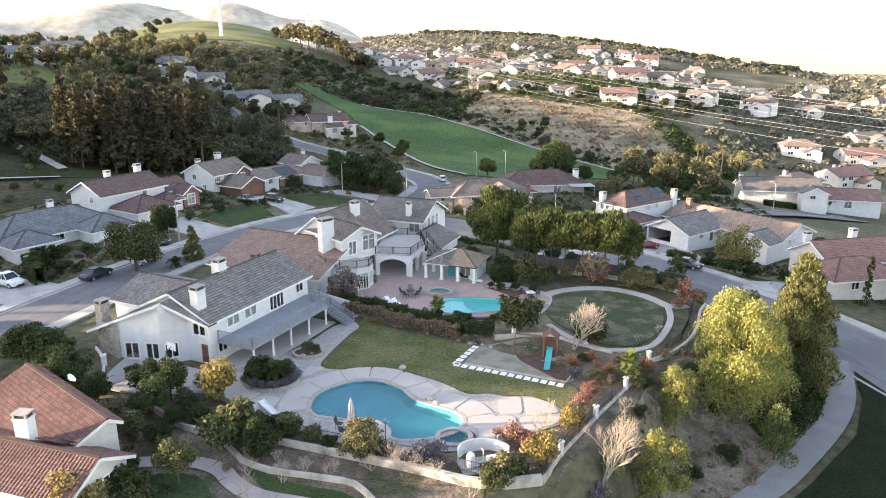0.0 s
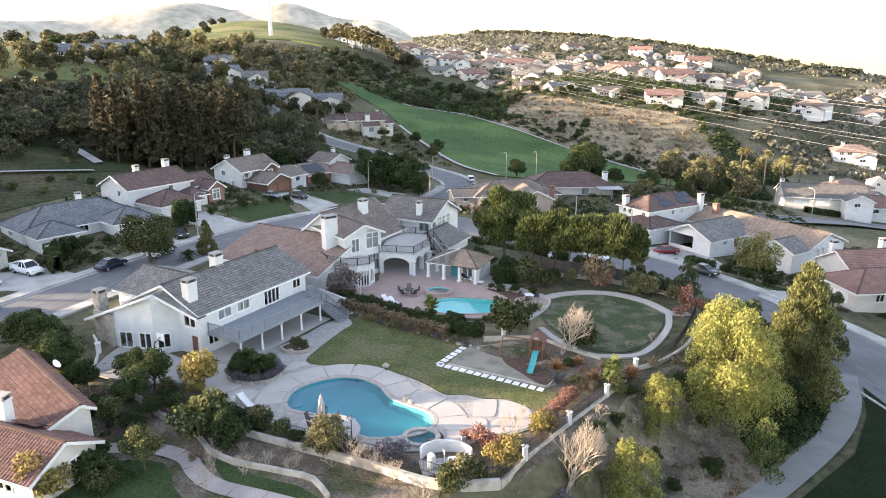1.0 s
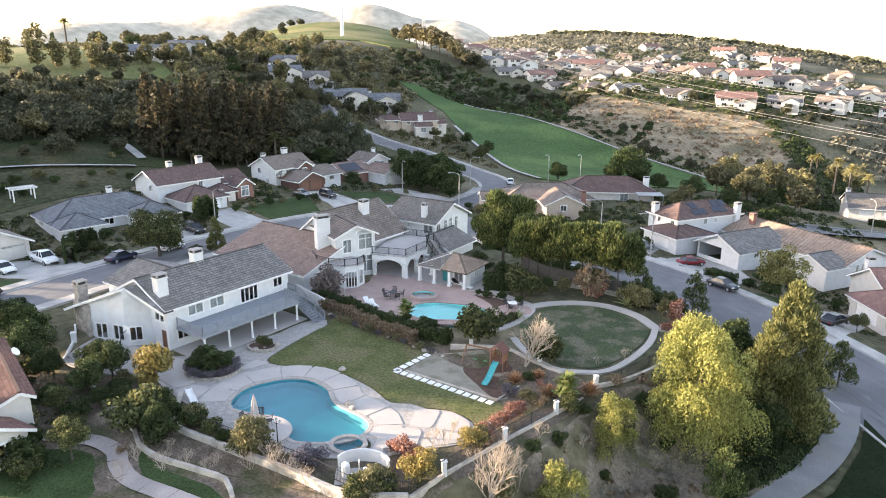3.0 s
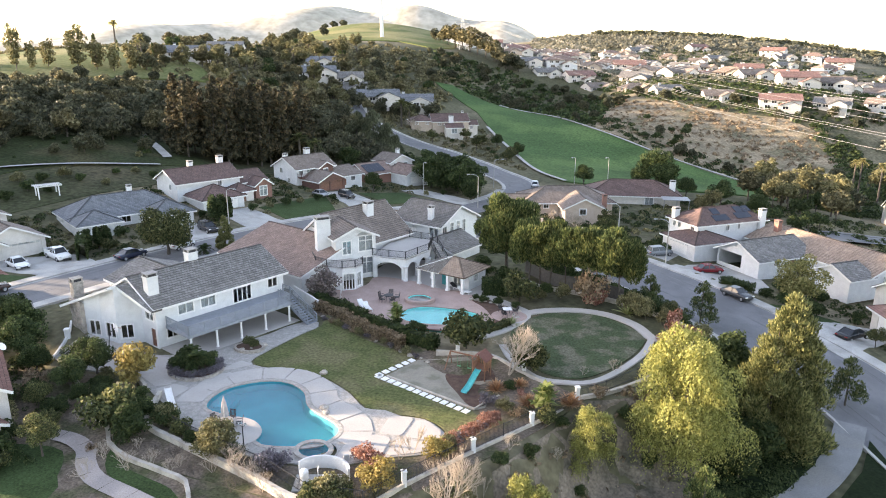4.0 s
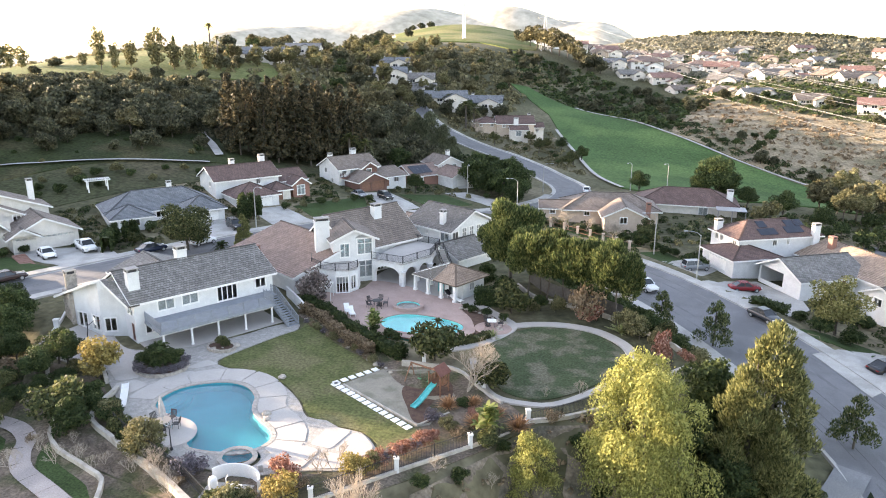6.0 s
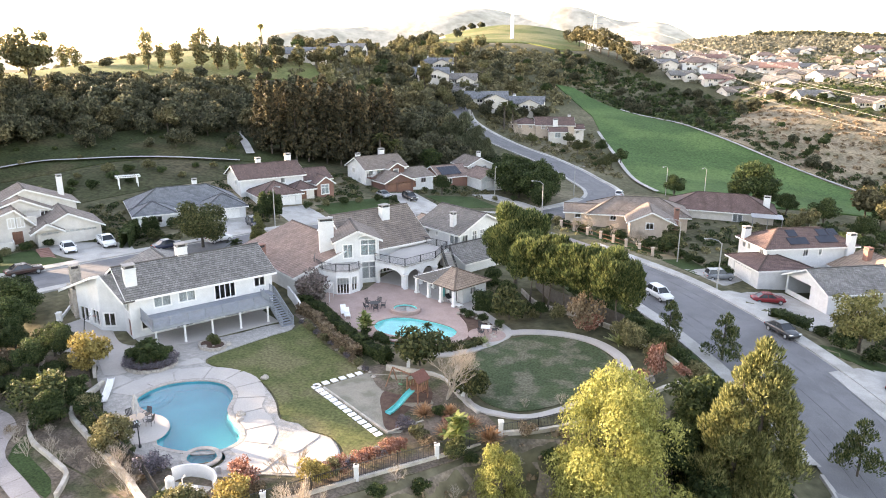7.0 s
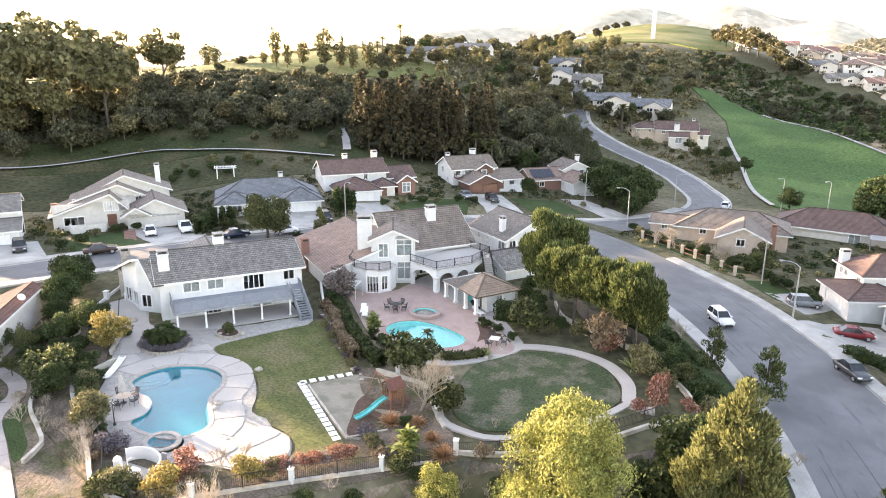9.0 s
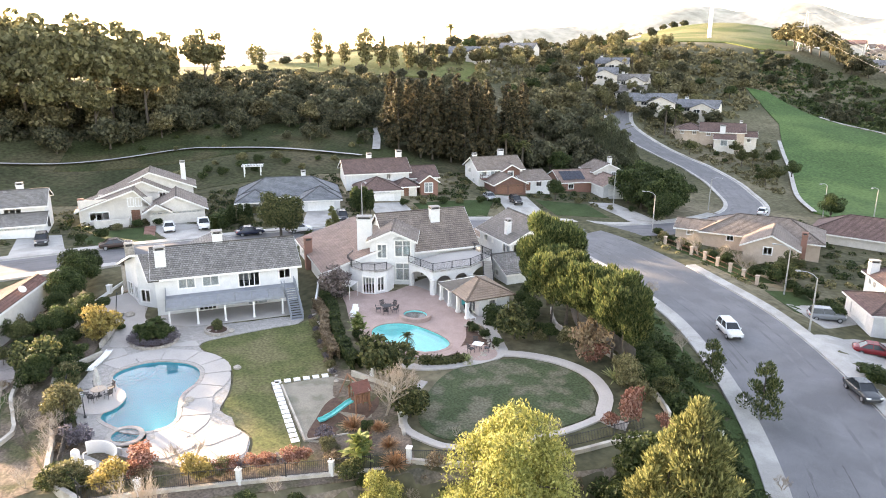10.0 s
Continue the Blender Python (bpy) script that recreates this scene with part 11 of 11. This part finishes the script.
# gardens round the houses
FRONT = [(-60, 58), (-84, 58), (-88, 80), (-78, 110), (-66, 138), (-54, 172), (-28, 178), (-26, 158), (-43, 128), (-49, 105)]
scrub("front_shrubs", FRONT, 520, 0.3, 0.95, L_DARK, "dark garden shrubs round the street houses", 60, 0.34, True)
scrub("front_shrubs_olive", FRONT, 380, 0.3, 0.9, L_OLIVE, "olive garden shrubs round the street houses", 60, 0.34, True)
CORNER = [(-5, 146), (30, 131), (52, 150), (78, 150), (84, 192), (40, 188), (10, 188), (-4, 176)]
scrub("corner_shrubs", CORNER, 420, 0.3, 1.1, L_DARK, "dark garden shrubs round the corner houses", 55, 0.36, True)
scrub("corner_shrubs_olive", CORNER, 260, 0.3, 0.9, L_OLIVE, "olive garden shrubs round the corner houses", 55, 0.36, True)
scrub("side_shrubs", [(44, 108), (60, 96), (84, 106), (84, 150), (62, 132), (48, 119)], 240, 0.3, 0.9, L_DARK, "dark shrubs round the tile-roofed house", 55, 0.36, True)
scrub("uphill_shrubs", [(-62, 246), (-30, 240), (-5, 222), (-35, 290), (-70, 300), (-105, 270)], 420, 0.4, 1.3, L_WOOD, "shrubs beside the uphill road", 40, 0.42, True)
scrub("back_shrubs", [(-36, 98), (-22, 122), (-6, 128), (14, 112), (3, 104), (-12, 121), (-30, 106)], 160, 0.3, 0.9, L_DARK, "dark shrubs behind the terraced house", 60, 0.34, True)
scrub("lower_undergrowth", [(-42, 59), (-31, 57.6), (-20.4, 47.2), (-19, 44), (-22, 36), (-40, 32)], 150, 0.2, 0.5, L_DARK, "undergrowth in the lower garden", 50, 0.34, True, (LOWER_PATH,))
scrub("bank_undergrowth", [(31, 84.6), (21.8, 93.4), (10.8, 104.6), (2, 112.4), (0.5, 120.5), (13.5, 114.0), (23, 104.5), (33.0, 94.5), (41.5, 83)], 330, 0.25, 0.75, L_DARK, "undergrowth on the shaded bank", 50, 0.36)
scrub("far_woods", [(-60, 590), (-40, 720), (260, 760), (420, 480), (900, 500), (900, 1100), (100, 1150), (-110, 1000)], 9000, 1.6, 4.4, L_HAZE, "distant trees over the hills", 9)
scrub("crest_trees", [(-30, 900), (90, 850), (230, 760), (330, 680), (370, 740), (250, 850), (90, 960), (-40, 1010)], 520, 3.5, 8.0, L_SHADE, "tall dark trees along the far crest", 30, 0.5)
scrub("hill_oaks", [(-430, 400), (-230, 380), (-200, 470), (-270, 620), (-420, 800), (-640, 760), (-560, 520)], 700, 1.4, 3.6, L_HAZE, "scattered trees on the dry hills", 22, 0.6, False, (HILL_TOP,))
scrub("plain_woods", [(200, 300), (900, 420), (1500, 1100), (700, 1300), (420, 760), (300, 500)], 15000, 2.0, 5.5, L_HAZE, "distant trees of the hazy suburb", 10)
scrub("slope_scrub", [(-150, 60), (-134, 94), (-122, 130), (-104, 160), (-84, 168), (-62, 172), (-58, 200), (-100, 214), (-170, 180), (-190, 80)], 2200, 0.8, 2.4, L_SHADE, "shaded undergrowth on the wooded slope", 40, 0.42)
scrub("ridge_scrub", [(-250, 150), (-150, 230), (-90, 240), (-60, 320), (-70, 430), (-230, 460), (-300, 250)], 2600, 0.6, 2.2, L_WOOD, "olive scrub on the upper hillside", 14, 0.85, False, (RIDGE_FIELD, HILL_TOP))
scrub("bank_litter", [(15.5, 52.5), (21.6, 63.2), (33.4, 75.6), (43.6, 71.4), (30.4, 57.0), (20, 47)], 260, 0.12, 0.45, L_DRY, "dry weeds on the dirt bank", 9, 0.85, False, (BANK_IVY,))
scrub("ivy_leaves", BANK_IVY, 420, 0.25, 0.6, L_DARK, "dark ivy leaves on the shaded bank", 60, 0.3)
